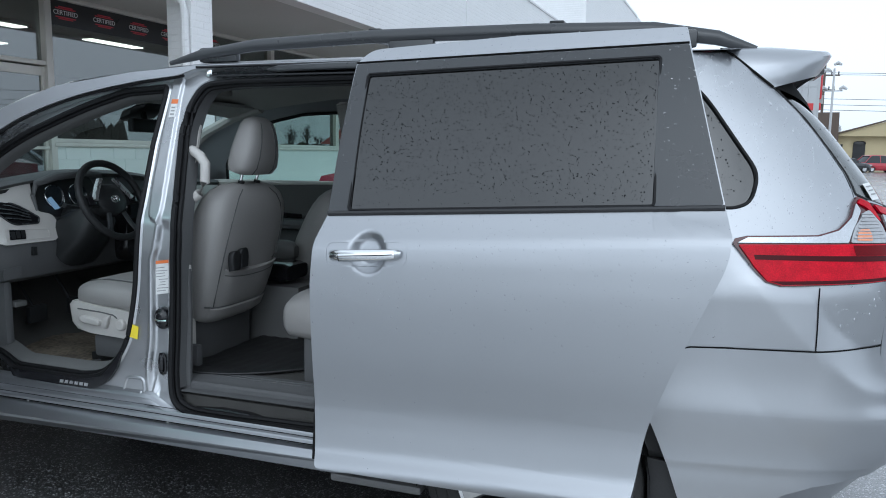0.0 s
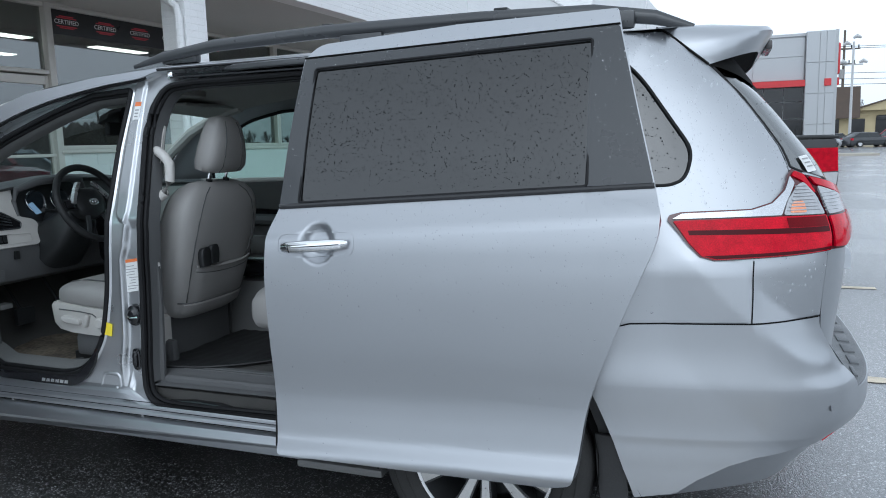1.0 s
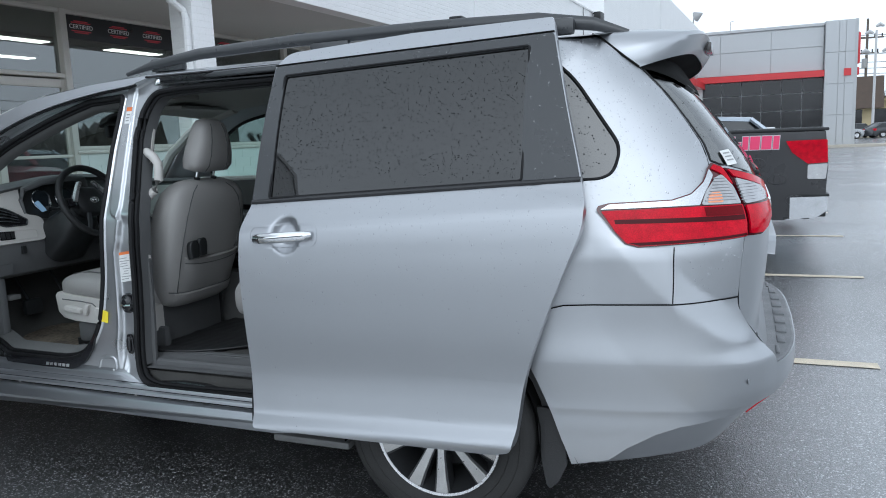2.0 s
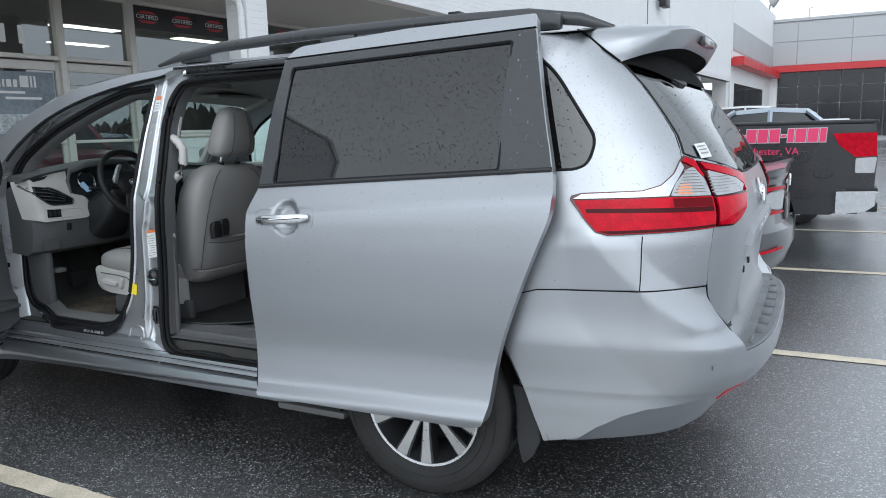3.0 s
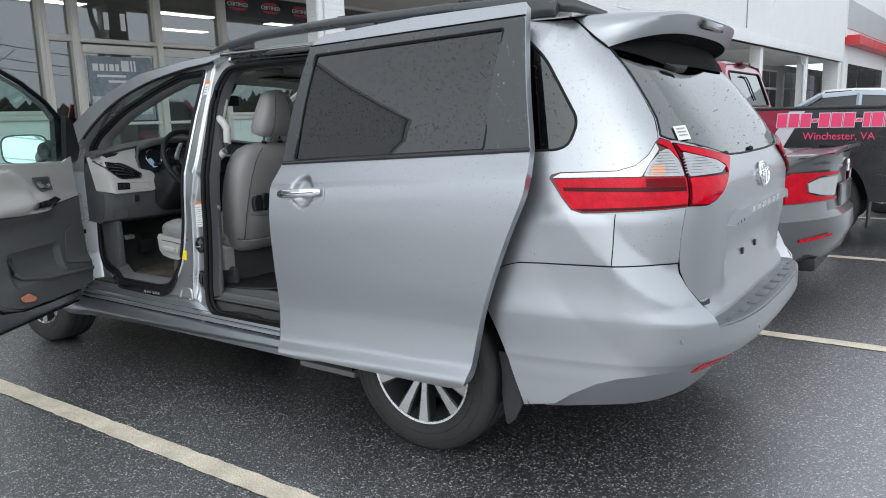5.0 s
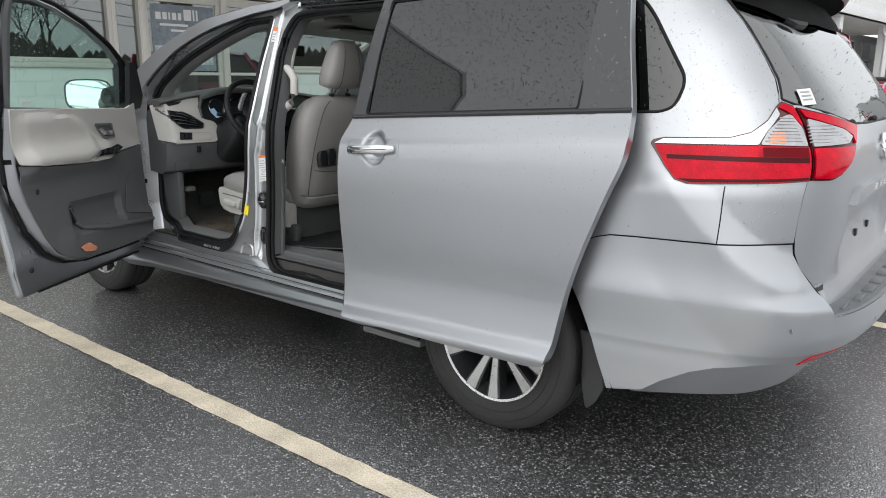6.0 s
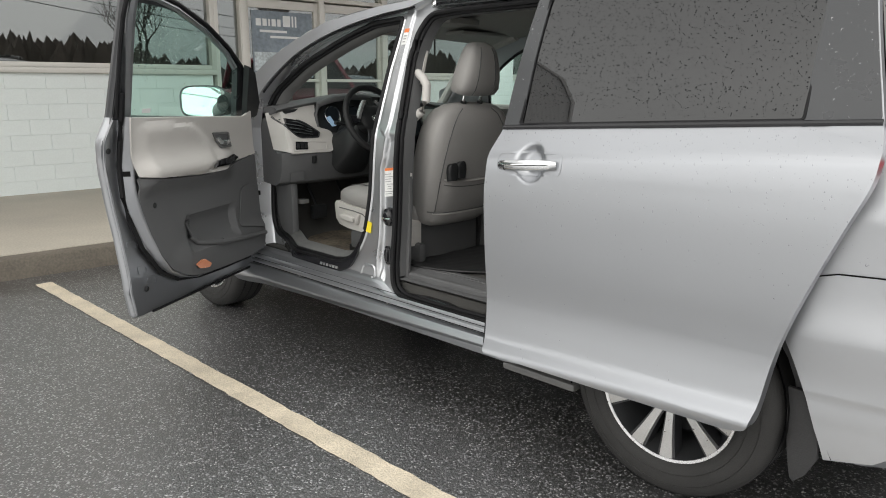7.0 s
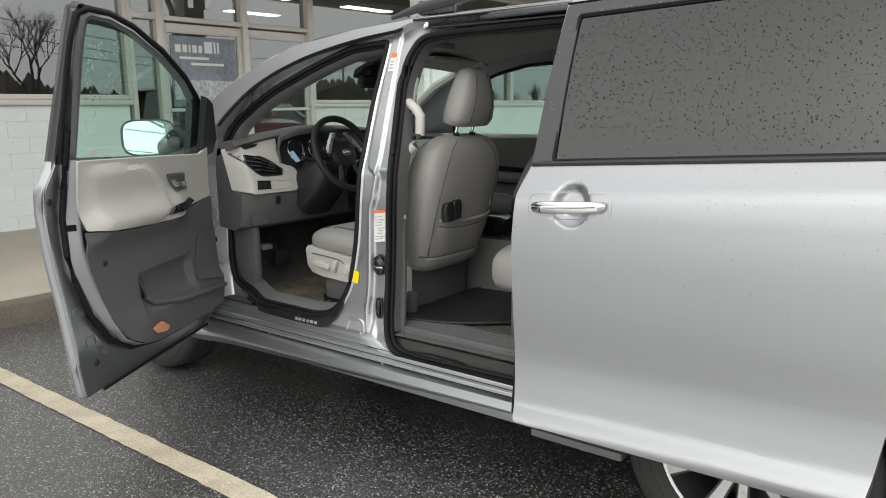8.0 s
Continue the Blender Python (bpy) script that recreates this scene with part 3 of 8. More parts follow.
# ---- the van's skin: u runs back along the flank and round the tail, z up ----
U0, LU, NEXP, TAPER = 4.35, 1.60, 6.5, 0.15
half_width = table([(0.15, 0.90), (0.22, 0.93), (0.32, 0.955), (0.42, 0.955), (0.52, 0.95), (0.65, 0.96), (0.85, 0.97), (0.98, 0.97), (1.06, 0.955), (1.12, 0.935), (1.20, 0.905), (1.40, 0.83), (1.60, 0.755), (1.66, 0.73), (1.70, 0.70), (1.73, 0.645), (1.76, 0.52), (1.78, 0.30)])
tail_x = table([(0.15, 4.96), (0.25, 5.03), (0.40, 5.09), (0.55, 5.10), (0.63, 5.095), (0.70, 5.065), (0.95, 5.088), (1.08, 5.092), (1.18, 5.062), (1.27, 5.02), (1.40, 4.925), (1.50, 4.845), (1.62, 4.72), (1.72, 4.64), (1.78, 4.60)])
nose_in = table([(0.0, 0.30), (0.25, 0.12), (0.6, 0.035), (1.1, 0.0), (1.3, 0.0)])


def flank(u, z, off=0.0):
    """A point on the near flank or tail; off: metres outwards."""
    w = half_width(z)
    if u <= U0:
        return Vector((u, -(w - nose_in(u)) - off, z))
    L = tail_x(z) - U0

    def at(q):
        q = max(0.0, min(2.0, q))
        a, b = min(q, 1.0), min(2.0 - q, 1.0)
        r = 1 / (a**NEXP + b**NEXP) ** (1 / NEXP)
        return Vector((U0 + L * r * a, -w * r * b * (1 - TAPER * (r * a) ** 1.4), z))
    q = 2 * (u - U0) / LU
    p = at(q)
    if off:
        d = at(q + 0.02) - at(q - 0.02)
        p += Vector((d.y, -d.x, 0)).normalized() * off
    return p


def ease(t):
    t = max(0.0, min(1.0, t))
    return t * t * (3 - 2 * t)


inner_width = table([(0.30, 0.910), (0.5, 0.897), (0.7, 0.885), (0.85, 0.88), (1.0, 0.885), (1.1, 0.88), (1.2, 0.85), (1.4, 0.775), (1.6, 0.70), (1.7, 0.66)])


def recessed(u, z, off=0.0):
    """The recessed door frame behind the near flank: pillars, sill and header."""
    w = inner_width(z) - (0.04 + 0.06 * ease((1.25 - z) / 0.2)) * ease((1.85 - u) / 0.3)
    return Vector((u, -w - off, z))


def tail(v, z, off=0.0):
    """The tail and its corners: v runs across, from the near flank (minus) to the far one."""
    p = flank(U0 + LU - abs(v), z, off)
    return p if v <= 0 else Vector((p.x, -p.y, p.z))


def far(u, z, off=0.0):
    p = flank(u, z, off)
    return Vector((p.x, -p.y, p.z))


def shrunk(loop, d):
    """A closed outline moved inwards by d."""
    n = len(loop)
    area = sum(loop[i - 1][0] * loop[i][1] - loop[i][0] * loop[i - 1][1] for i in range(n))
    sg = 1 if area > 0 else -1
    out = []
    for i in range(n):
        a, b = Vector(loop[i - 1]), Vector(loop[(i + 1) % n])
        t = (b - a).normalized()
        out.append((loop[i][0] - sg * t.y * d, loop[i][1] + sg * t.x * d))
    return out


def shade(f, off):
    return lambda u, z: f(u, z, off)


def arc(cx, cz, r, a0, a1, n=14):
    return [(cx + r * math.cos(radians(a0 + (a1 - a0) * k / n)), cz + r * math.sin(radians(a0 + (a1 - a0) * k / n))) for k in range(n + 1)]


def rim_strip(rows, mat_, parent, name, label=""):
    """A closed band through rings of points."""
    bm = loft(rows, True, False)
    return part(name, bm, mat_, parent, label)


def superring(c, ax, ay, w, h, n=24, e=0.5):
    out = []
    for k in range(n):
        a = k * math.tau / n
        x, y = math.cos(a), math.sin(a)
        out.append(Vector(c) + Vector(ax) * (w * math.copysign(abs(x) ** e, x)) + Vector(ay) * (h * math.copysign(abs(y) ** e, y)))
    return out


def lathe(prof, n=48, axis_y=True):
    """Turns (radius, depth) rows about the y axis."""
    return loft([[Vector((r * math.cos(k * math.tau / n), d, r * math.sin(k * math.tau / n))) for k in range(n)] for r, d in prof], True, prof[-1][0] < 0.01)


RED = mat("red_lamp_lens", (0.50, 0.0, 0.014), 0.08, 0, 0.45, 22, 260, 0.05, 0.0, spec=0.16)
MIDRED = mat("shaded_red_lens", (0.13, 0.0, 0.004), 0.10, 0, 0.3, 14, 260, 0.05, 0.0, spec=0.12)
DARKRED = mat("dark_red_lens", (0.055, 0.0, 0.003), 0.15, 0, 0.1, 30, 260, 0.1, 0.0, spec=0.15)
CLEARLENS = mat("clear_lamp_lens", (0.38, 0.38, 0.39), 0.18, 0.4, 0.2, 40, 300, 0.3, 0.5)
LAMPCHROME = mat("lamp_chrome", (0.50, 0.51, 0.53), 0.16, 0.9, 0.12, 12, 200, 0.0, 0.3)
AMBER = mat("amber_bulb", (0.75, 0.28, 0.14), 0.25, 0.1, 0.1, 30, 200, 0, 0.8)
LABEL = mat("paper_label", (0.74, 0.74, 0.73), 0.5, 0, 0.05, 30, 200)
ORANGE = mat("orange_print", (0.75, 0.20, 0.06), 0.5, 0, 0.05, 30, 200)
YELLOW = mat("yellow_tag", (0.85, 0.68, 0.04), 0.5, 0, 0.05, 30, 200)
PRINT = mat("grey_print", (0.30, 0.30, 0.30), 0.5, 0, 0.1, 30, 200)
SATIN = mat("satin_black_frame", (0.035, 0.037, 0.040), 0.32, 0, 0.08, 8, 300, 0.05, 0.3)
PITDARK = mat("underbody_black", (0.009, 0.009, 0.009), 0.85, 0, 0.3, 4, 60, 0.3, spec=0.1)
MIRROR = mat("mirror_silver", (0.90, 0.93, 0.92), 0.02, 1.0, 0.0, 20, 200, 0, 0, 0.0)
MATRUB = mat("black_rubber_mat", (0.022, 0.022, 0.023), 0.55, 0, 0.2, 6, 160, 0.4)
DIRTYMAT = mat("muddy_brown_carpet_mat", (0.12, 0.096, 0.072), 0.95, 0, 0.75, 7, 60, 0.9)
LEATHERBLACK = mat("black_leather", (0.016, 0.016, 0.017), 0.5, 0, 0.15, 20, 500, 0.4, spec=0.4)
SCREEN = mat("dark_gauge_glass", (0.02, 0.025, 0.03), 0.1, 0, 0.2, 8, 60)
SILL = mat("grey_scuff_plate", (0.13, 0.13, 0.128), 0.55, 0, 0.12, 8, 300, 0.3)

REARGLASS = glass("rear_privacy_glass", (0.30, 0.32, 0.31), 0.0, 0.25)
LAMPRIM = mat("dark_red_lamp_rim", (0.075, 0.008, 0.010), 0.12, 0, 0.1, 20, 200, 0.0, 0.4)
SMOKE = mat("smoked_lamp_lens", (0.05, 0.045, 0.045), 0.12, 0, 0.1, 20, 200, 0.1, 0.3)

van = thing("minivan", "silver minivan with open front and sliding doors, wet with rain", "van")

# near flank: one sheet with two door openings
FRONT_OPEN = rounded([(2.466, 1.640, 0.03), (2.25, 1.626), (2.06, 1.57, 0.1), (1.855, 1.487, 0.1), (1.64, 1.395, 0.1), (1.515, 1.31, 0.05), (1.47, 1.215), (1.455, 1.12), (1.45, 1.0), (1.44, 0.80), (1.445, 0.60, 0.06), (1.49, 0.50, 0.06), (1.60, 0.475, 0.05), (1.80, 0.462), (2.154, 0.460), (2.25, 0.475, 0.05), (2.31, 0.515, 0.04), (2.36, 0.575, 0.04), (2.40, 0.65, 0.05), (2.43, 0.80, 0.1), (2.455, 0.98), (2.465, 1.09), (2.467, 1.22), (2.458, 1.40), (2.466, 1.58)], 0.02)
SLIDE_OPEN = rounded([(2.575, 1.56), (2.62, 1.645, 0.05), (2.77, 1.657), (3.25, 1.662), (3.86, 1.665, 0.05), (3.88, 0.42, 0.05), (3.2, 0.384), (2.86, 0.378), (2.68, 0.378, 0.05), (2.615, 0.405, 0.03), (2.592, 0.45), (2.585, 0.54), (2.59, 0.67), (2.594, 0.84), (2.605, 1.0), (2.61, 1.07), (2.60, 1.2), (2.58, 1.33), (2.562, 1.45)], 0.03)
APERTURE = rounded([(1.47, 0.385, 0.03), (1.43, 0.6), (1.43, 1.10), (1.47, 1.24, 0.05), (1.545, 1.345, 0.08), (1.70, 1.470, 0.1), (1.87, 1.545, 0.1), (2.05, 1.600, 0.1), (2.22, 1.633), (2.36, 1.655), (2.53, 1.672, 0.03), (2.60, 1.700, 0.02), (3.4, 1.705), (3.90, 1.700, 0.03), (3.93, 0.42, 0.03), (3.3, 0.372), (2.4, 0.372), (1.8, 0.378)], 0.01)
REAR_ARCH = arc(3.985, 0.37, 0.375, 190, -8)
FRONT_ARCH = arc(0.98, 0.37, 0.385, 190, -12)
ROOF_EDGE = [(4.70, 1.708), (4.45, 1.714), (4.30, 1.715), (3.4, 1.72), (2.6, 1.715), (2.29, 1.69), (1.93, 1.64), (1.69, 1.555), (1.51, 1.47), (1.38, 1.375), (1.15, 1.16), (1.0, 1.08), (0.6, 1.00), (0.25, 0.84), (0.18, 0.55), (0.22, 0.32)]
QUARTER = [(4.235, 0.742), (4.32, 0.785), (4.378, 0.807), (4.428, 0.83), (4.483, 0.843), (4.583, 0.846), (4.845, 0.849), (5.118, 0.856), (5.115, 0.937), (5.127, 1.039), (5.093, 1.146), (5.036, 1.269), (5.051, 1.304), (5.066, 1.345), (5.065, 1.401), (5.05, 1.5), (5.046, 1.588), (4.972, 1.64), (4.86, 1.712)]
rear_hub = [(p[0], p[1]) for p in REAR_ARCH if p[1] > 0.27 and (p[0] < 4.2 or p[1] > 0.75)]
front_hub = [(p[0], p[1]) for p in FRONT_ARCH if p[1] > 0.24]
SIDE = [*front_hub, (1.42, 0.235), (1.70, 0.258), (2.4, 0.266), (3.3, 0.268), *rear_hub, *[q for q in rounded(QUARTER) if q[1] > 0.72], *ROOF_EDGE]
QWIN = rounded([(4.2, 1.655), (4.33, 1.652, 0.03), (4.449, 1.647, 0.03), (4.585, 1.578, 0.06), (4.680, 1.42, 0.05), (4.718, 1.345, 0.04), (4.665, 1.253, 0.04), (4.61, 1.236, 0.02), (4.2, 1.225)], 0.01)


crease_z = table([(0.70, 0.722), (0.775, 0.722), (0.847, 0.721), (0.93, 0.737), (1.02, 0.780), (1.076, 0.818), (1.113, 0.851), (1.195, 0.92), (1.285, 1.02), (1.35, 1.10), (1.5, 1.30)])


fold_out = table([(0.69, 0.0), (0.72, 0.004), (0.82, 0.024), (0.95, 0.032), (1.05, 0.028), (1.12, 0.020), (1.20, 0.015), (1.30, 0.010), (1.38, 0.0)])
fold_up = table([(0.70, 0.11), (1.05, 0.12), (1.12, 0.14), (1.3, 0.16)])


def ridge(a, z):
    """A folded edge that runs down from the tail lamp and curves in across the bumper's corner; a: metres from the tail's middle."""
    d = z - crease_z(a)
    k = 1 - d / fold_up(a) if d > 0 else 1 + d / 0.30
    return fold_out(a) * max(0.0, k) * ease((1.09 - z) / 0.07)


def quarter_f(u, z):
    return flank(u, z, ridge(U0 + LU - u, z) if 0.84 < z < 1.10 and u > 4.45 else 0.0)


part("near_body_side", skin(SIDE, [APERTURE, QWIN], quarter_f, 0.05, 0.004, extra=[(0, 4.60 + 0.012 * k) for k in range(46)] + [(2, 0.85 + 0.010 * k) for k in range(22)]), SILVER, van, "silver pressed steel side with door apertures")

pad_left = table([(1.10, 2.545), (1.142, 2.495), (1.40, 2.480), (1.60, 2.476)])
pad_right = table([(1.10, 2.546), (1.16, 2.560), (1.40, 2.545), (1.60, 2.534)])
channel = table([(0.43, 2.530), (0.52, 2.486), (0.66, 2.500), (0.83, 2.502), (0.96, 2.512), (1.02, 2.531), (1.10, 2.546)])


def frame_f(u, z):
    """Door frame with a raised pad high on the middle pillar and a sunk channel below it."""
    if not 2.44 < u < 2.62:
        return recessed(u, z)
    d = 0.0
    if z > 1.095:
        d += 0.012 * ease((u - pad_left(z)) / 0.010) * ease((pad_right(z) - u) / 0.010)
    d -= 0.016 * ease((u - channel(z)) / 0.012) * ease((1.13 - z) / 0.05) * ease((z - 0.42) / 0.05)
    d += 0.006 * math.exp(-((u - channel(z) + 0.004) / 0.007) ** 2) * ease((1.13 - z) / 0.04) * ease((z - 0.44) / 0.05)
    return recessed(u, z, d)


fine = [(0, 2.462 + 0.004 * k) for k in range(37)] + [(2, 1.08 + 0.01 * k) for k in range(10)]
part("door_frame", skin(shrunk(APERTURE, 0.008), [FRONT_OPEN, SLIDE_OPEN], frame_f, 0.06, 0.003, extra=fine), JAMB, van, "silver painted door frame and middle pillar", smooth=60)
rows = [[flank(u, z, -0.001) for u, z in APERTURE], [flank(u, z, -0.012) for u, z in shrunk(APERTURE, 0.003)], [recessed(u, z, 0.012) for u, z in shrunk(APERTURE, 0.006)], [recessed(u, z, -0.002) for u, z in shrunk(APERTURE, 0.016)]]
rim_strip(rows, JAMB, van, "door_jamb", "painted door jamb")
part("aperture_gap", tube([flank(u, z, -0.014) for u, z in shrunk(APERTURE, 0.006) if z > 1.28 and u < 2.56], 0.006, 6), RUBBER, van, "black weather strip under the roof edge")
for nm, loop in (("front", FRONT_OPEN), ("slide", SLIDE_OPEN)):
    rows = [[recessed(u, z, o) for u, z in shrunk(loop, d)] for d, o in ((-0.012, 0.001), (-0.004, 0.006), (0.002, 0.0), (0.006, -0.02))]
    rim_strip(rows, JAMB, van, "jamb_flange", "painted door flange")
    part("door_seal", tube([recessed(u, z, 0.002) for u, z in shrunk(loop, 0.008)], 0.012, 8, True), RUBBER, van, "black rubber door seal")
    part("inner_seal", tube([recessed(u, z, -0.016) for u, z in shrunk(loop, 0.020)], 0.010, 8, True), RUBBER, van)
    if nm == "front":
        rows = [[recessed(u, z, o) for u, z in shrunk(loop, d)] for d, o in ((0.018, -0.020), (0.030, -0.022), (0.044, -0.045), (0.050, -0.085))]
        rim_strip(rows, SILL, van, "jamb_trim", "grey plastic jamb trim")
    else:
        foot_of = max(k for k, q in enumerate(loop) if q[1] < 0.46)
        rows = [[recessed(u, z, o) for u, z in r[foot_of + 1:] + r[:foot_of + 1] if z > 0.46] for r, o in [(shrunk(loop, d), o) for d, o in ((0.018, -0.020), (0.024, -0.022), (0.028, -0.040), (0.030, -0.085))]]
        part("jamb_trim", loft([r[:min(map(len, rows))] for r in rows], False, False), DARKTRIM, van, "dark plastic jamb trim")
loop = QWIN
part("quarter_glass", skin(shrunk(loop, 0.005), [], shade(flank, -0.006), 0.06, 0.003), TINT, van, "dark privacy glass").visible_shadow = True
part("quarter_glass_seal", tube([flank(u, z, -0.002) for u, z in shrunk(loop, 0.004)], 0.006, 6, True), RUBBER, van)
part("seat_belt", skin([(4.499, 1.27), (4.534, 1.27), (4.509, 1.55), (4.479, 1.56)], [], shade(flank, -0.09), 0.08, 0.003), BLACK, van, "black rear seat belt")

# sill: stepped ledges over a rounded rocker moulding
rows = []
for k in range(45):
    u = 1.36 + (3.66 - 1.36) * k / 44
    low, e = 0.030 * (u - 1.7), ease((u - 2.50) / 0.12)
    flare = 0.03 * ease((1.62 - u) / 0.2)
    prof = [(0.902, 0.452), (0.908, 0.440), (0.921, 0.430), (0.926, 0.420), (0.927, 0.408), (0.944, 0.402), (0.948, 0.398), (0.949, 0.388), (0.961, 0.383), (0.965, 0.379), (0.966, 0.370), (0.954, 0.366), (0.954, 0.360)]
    prof = [(y, z + (0.393 - 0.02 * i / 5 - z) * e * (1 if i < 5 else 0)) for i, (y, z) in enumerate(prof)]
    prof += [(0.967, 0.357), (0.984, 0.344 + 0.3 * low), (0.997, 0.329 + 0.4 * low), (1.005, 0.313 + 0.5 * low), (1.003, 0.299 + 0.7 * low), (0.988, 0.285 + 0.8 * low), (0.972, 0.272 + low), (0.955, 0.256 + low), (0.90, 0.250 + low)]
    rows.append([Vector((u, -(y + (flare if i > 12 else 0) - (0.06 * ease((1.50 - u) / 0.12) if i < 12 else 0)), z)) for i, (y, z) in enumerate(prof)])
part("sill_moulding", loft(rows, False, False), SILVER, van, "silver sill ledges and rocker moulding", smooth=22)
for y, z, r in ((0.9285, 0.4065, 0.0014), (0.9505, 0.3875, 0.0014), (0.955, 0.363, 0.0026)):
    part("sill_gap", tube([(1.48 + 0.2 * k, -y, z) for k in range(12)], r, 6), PITDARK, van)
for u in (1.93, 2.62, 3.25):
    bm = bmesh.new()
    bmesh.ops.create_uvsphere(bm, u_segments=10, v_segments=6, radius=0.006, matrix=Matrix.Translation((u, -0.955, 0.3615)))
    part("sill_clip", bm, PRINT, van)
SCUFF = rounded([(1.60, 0.440), (1.93, 0.436), (2.16, 0.430), (2.23, 0.434, 0.02), (2.30, 0.468, 0.03), (2.345, 0.53), (2.372, 0.60), (2.36, 0.60), (2.325, 0.545), (2.27, 0.492), (2.18, 0.470), (1.80, 0.470), (1.62, 0.478)], 0.01)
part("front_scuff_plate", skin(SCUFF, [], shade(recessed, 0.016), 0.04, 0.014), GLOSSBLACK, van, "black door sill scuff plate")
for k in range(6):
    u = 2.06 + 0.025 * k
    part("scuff_badge_bar", skin([(u, 0.442), (u + 0.018, 0.442), (u + 0.021, 0.455), (u + 0.003, 0.455)], [], shade(recessed, 0.0175), 0.1, 0.001), ALLOY, van)
JACK = rounded([(2.355, 0.418), (2.478, 0.412), (2.470, 0.506, 0.03), (2.378, 0.504, 0.03)], 0.014)
part("sill_jack_plate", loft([[recessed(u, z, o) for u, z in shrunk(JACK, d)] for d, o in ((0.0, 0.0), (0.004, 0.005), (0.009, 0.005), (0.014, 0.0015))], True, True), JAMB, van, "pressed panel at the pillar foot")
bm = bmesh.new()
bmesh.ops.create_uvsphere(bm, u_segments=12, v_segments=8, radius=0.010, matrix=Matrix.Translation(recessed(2.452, 0.440, 0.003)) @ Matrix.Diagonal((1, 0.5, 1, 1)))
part("jack_plate_plug", bm, JAMB, van)
part("underbody", box(0.35, 4.50, -0.78, 0.78, 0.22, 0.42, bevel=0.04), PITDARK, van)
part("floor_pan", box(1.15, 4.55, -0.86, 0.86, 0.40, 0.445), CARPET, van, "grey carpeted cabin floor")
part("rear_floor", box(2.50, 3.95, -0.80, 0.80, 0.44, 0.488, bevel=0.01), CARPET, van, "grey carpeted rear floor")
part("step_plate", loft([[Vector((x, y, z)) for y, z in ((-0.70, 0.470), (-0.70, 0.496), (-0.775, 0.497), (-0.790, 0.490), (-0.825, 0.488), (-0.835, 0.480), (-0.838, 0.430), (-0.80, 0.425))] for x in (2.555, 2.57, 2.9, 3.3, 3.95)]), DARKTRIM, van, "dark grey plastic step cover", smooth=30)
for y in (-0.735, -0.758):
    part("step_groove", tube([(x, y, 0.4975) for x in (2.60, 3.0, 3.5, 3.9)], 0.0025, 5), DARKTRIM, van)
part("slide_track", loft([[Vector((x, y, z)) for y, z in ((-0.77, 0.43), (-0.845, 0.425), (-0.850, 0.392), (-0.885, 0.388), (-0.890, 0.372), (-0.77, 0.36))] for x in (2.60, 2.7, 3.3, 3.95)]), RUBBER, van, "black lower sliding door track")
part("track_edge", tube([(2.78, -0.885, 0.390), (2.95, -0.878, 0.398), (3.2, -0.878, 0.402), (3.9, -0.878, 0.402)], 0.0045, 6), CHROME, van)
part("track_roller_arm", tube([(2.68, -0.862, 0.396), (2.80, -0.866, 0.404), (2.92, -0.872, 0.402), (3.02, -0.880, 0.396)], [0.008, 0.013, 0.015, 0.006], 8, squash=(1.6, 0.8)), GLOSSBLACK, van)
part("upper_track", skin([(2.63, 1.668), (3.9, 1.674), (3.9, 1.70), (2.64, 1.697)], [], lambda u, z: recessed(u, z, 0.004), 0.08, 0.004), GLOSSBLACK, van, "black upper sliding door track")
part("track_channel", loft([[Vector((x, y, z)) for y, z in ((-0.675, 1.664), (-0.700, 1.667), (-0.702, 1.672), (-0.680, 1.676))] for x in (2.66, 2.9, 3.3, 3.9)]), SATIN, van)
part("track_lip", tube([flank(u, 1.7035 + 0.002 * ease((u - 2.7) / 0.5), 0.003) for u in (2.60, 2.66, 2.9, 3.2, 3.6, 3.9)], 0.006, 6), GLOSSBLACK, van, "black gutter strip along the roof")
part("track_cover", tube([(2.92, -0.700, 1.688), (2.97, -0.708, 1.690), (3.2, -0.71, 1.693), (3.6, -0.71, 1.694)], [0.004, 0.010, 0.011, 0.011], 8, squash=(0.8, 1.2)), SATIN, van)
part("track_catch", box(2.636, 2.664, -0.690, -0.665, 1.668, 1.696, bevel=0.004), CHROME, van)

# B pillar: labels, strikers
part("tyre_label", skin([(2.512, 0.830), (2.577, 0.841), (2.585, 0.970), (2.518, 0.960)], [], shade(recessed, -0.0125), 0.1, 0.001), LABEL, van, "white printed tyre label with an orange head")
part("label_head", skin([(2.518, 0.949), (2.584, 0.959), (2.585, 0.971), (2.518, 0.961)], [], shade(recessed, -0.011), 0.1, 0.001), ORANGE, van)
for k in range(9):
    z = 0.842 + k * 0.0112
    part("label_print", skin([(2.518, z), (2.560 + 0.012 * (k % 3 == 1), z + 0.007), (2.560 + 0.012 * (k % 3 == 1), z + 0.0100), (2.518, z + 0.003)], [], shade(recessed, -0.0115), 0.1, 0.0005), PRINT, van)
part("warning_label", skin([(2.500, 1.510), (2.530, 1.510), (2.530, 1.580), (2.500, 1.580)], [], shade(recessed, 0.0135), 0.1, 0.001), LABEL, van, "small white and orange airbag label")
part("label_head", skin([(2.500, 1.564), (2.530, 1.564), (2.530, 1.581), (2.500, 1.581)], [], shade(recessed, 0.0145), 0.1, 0.001), ORANGE, van)
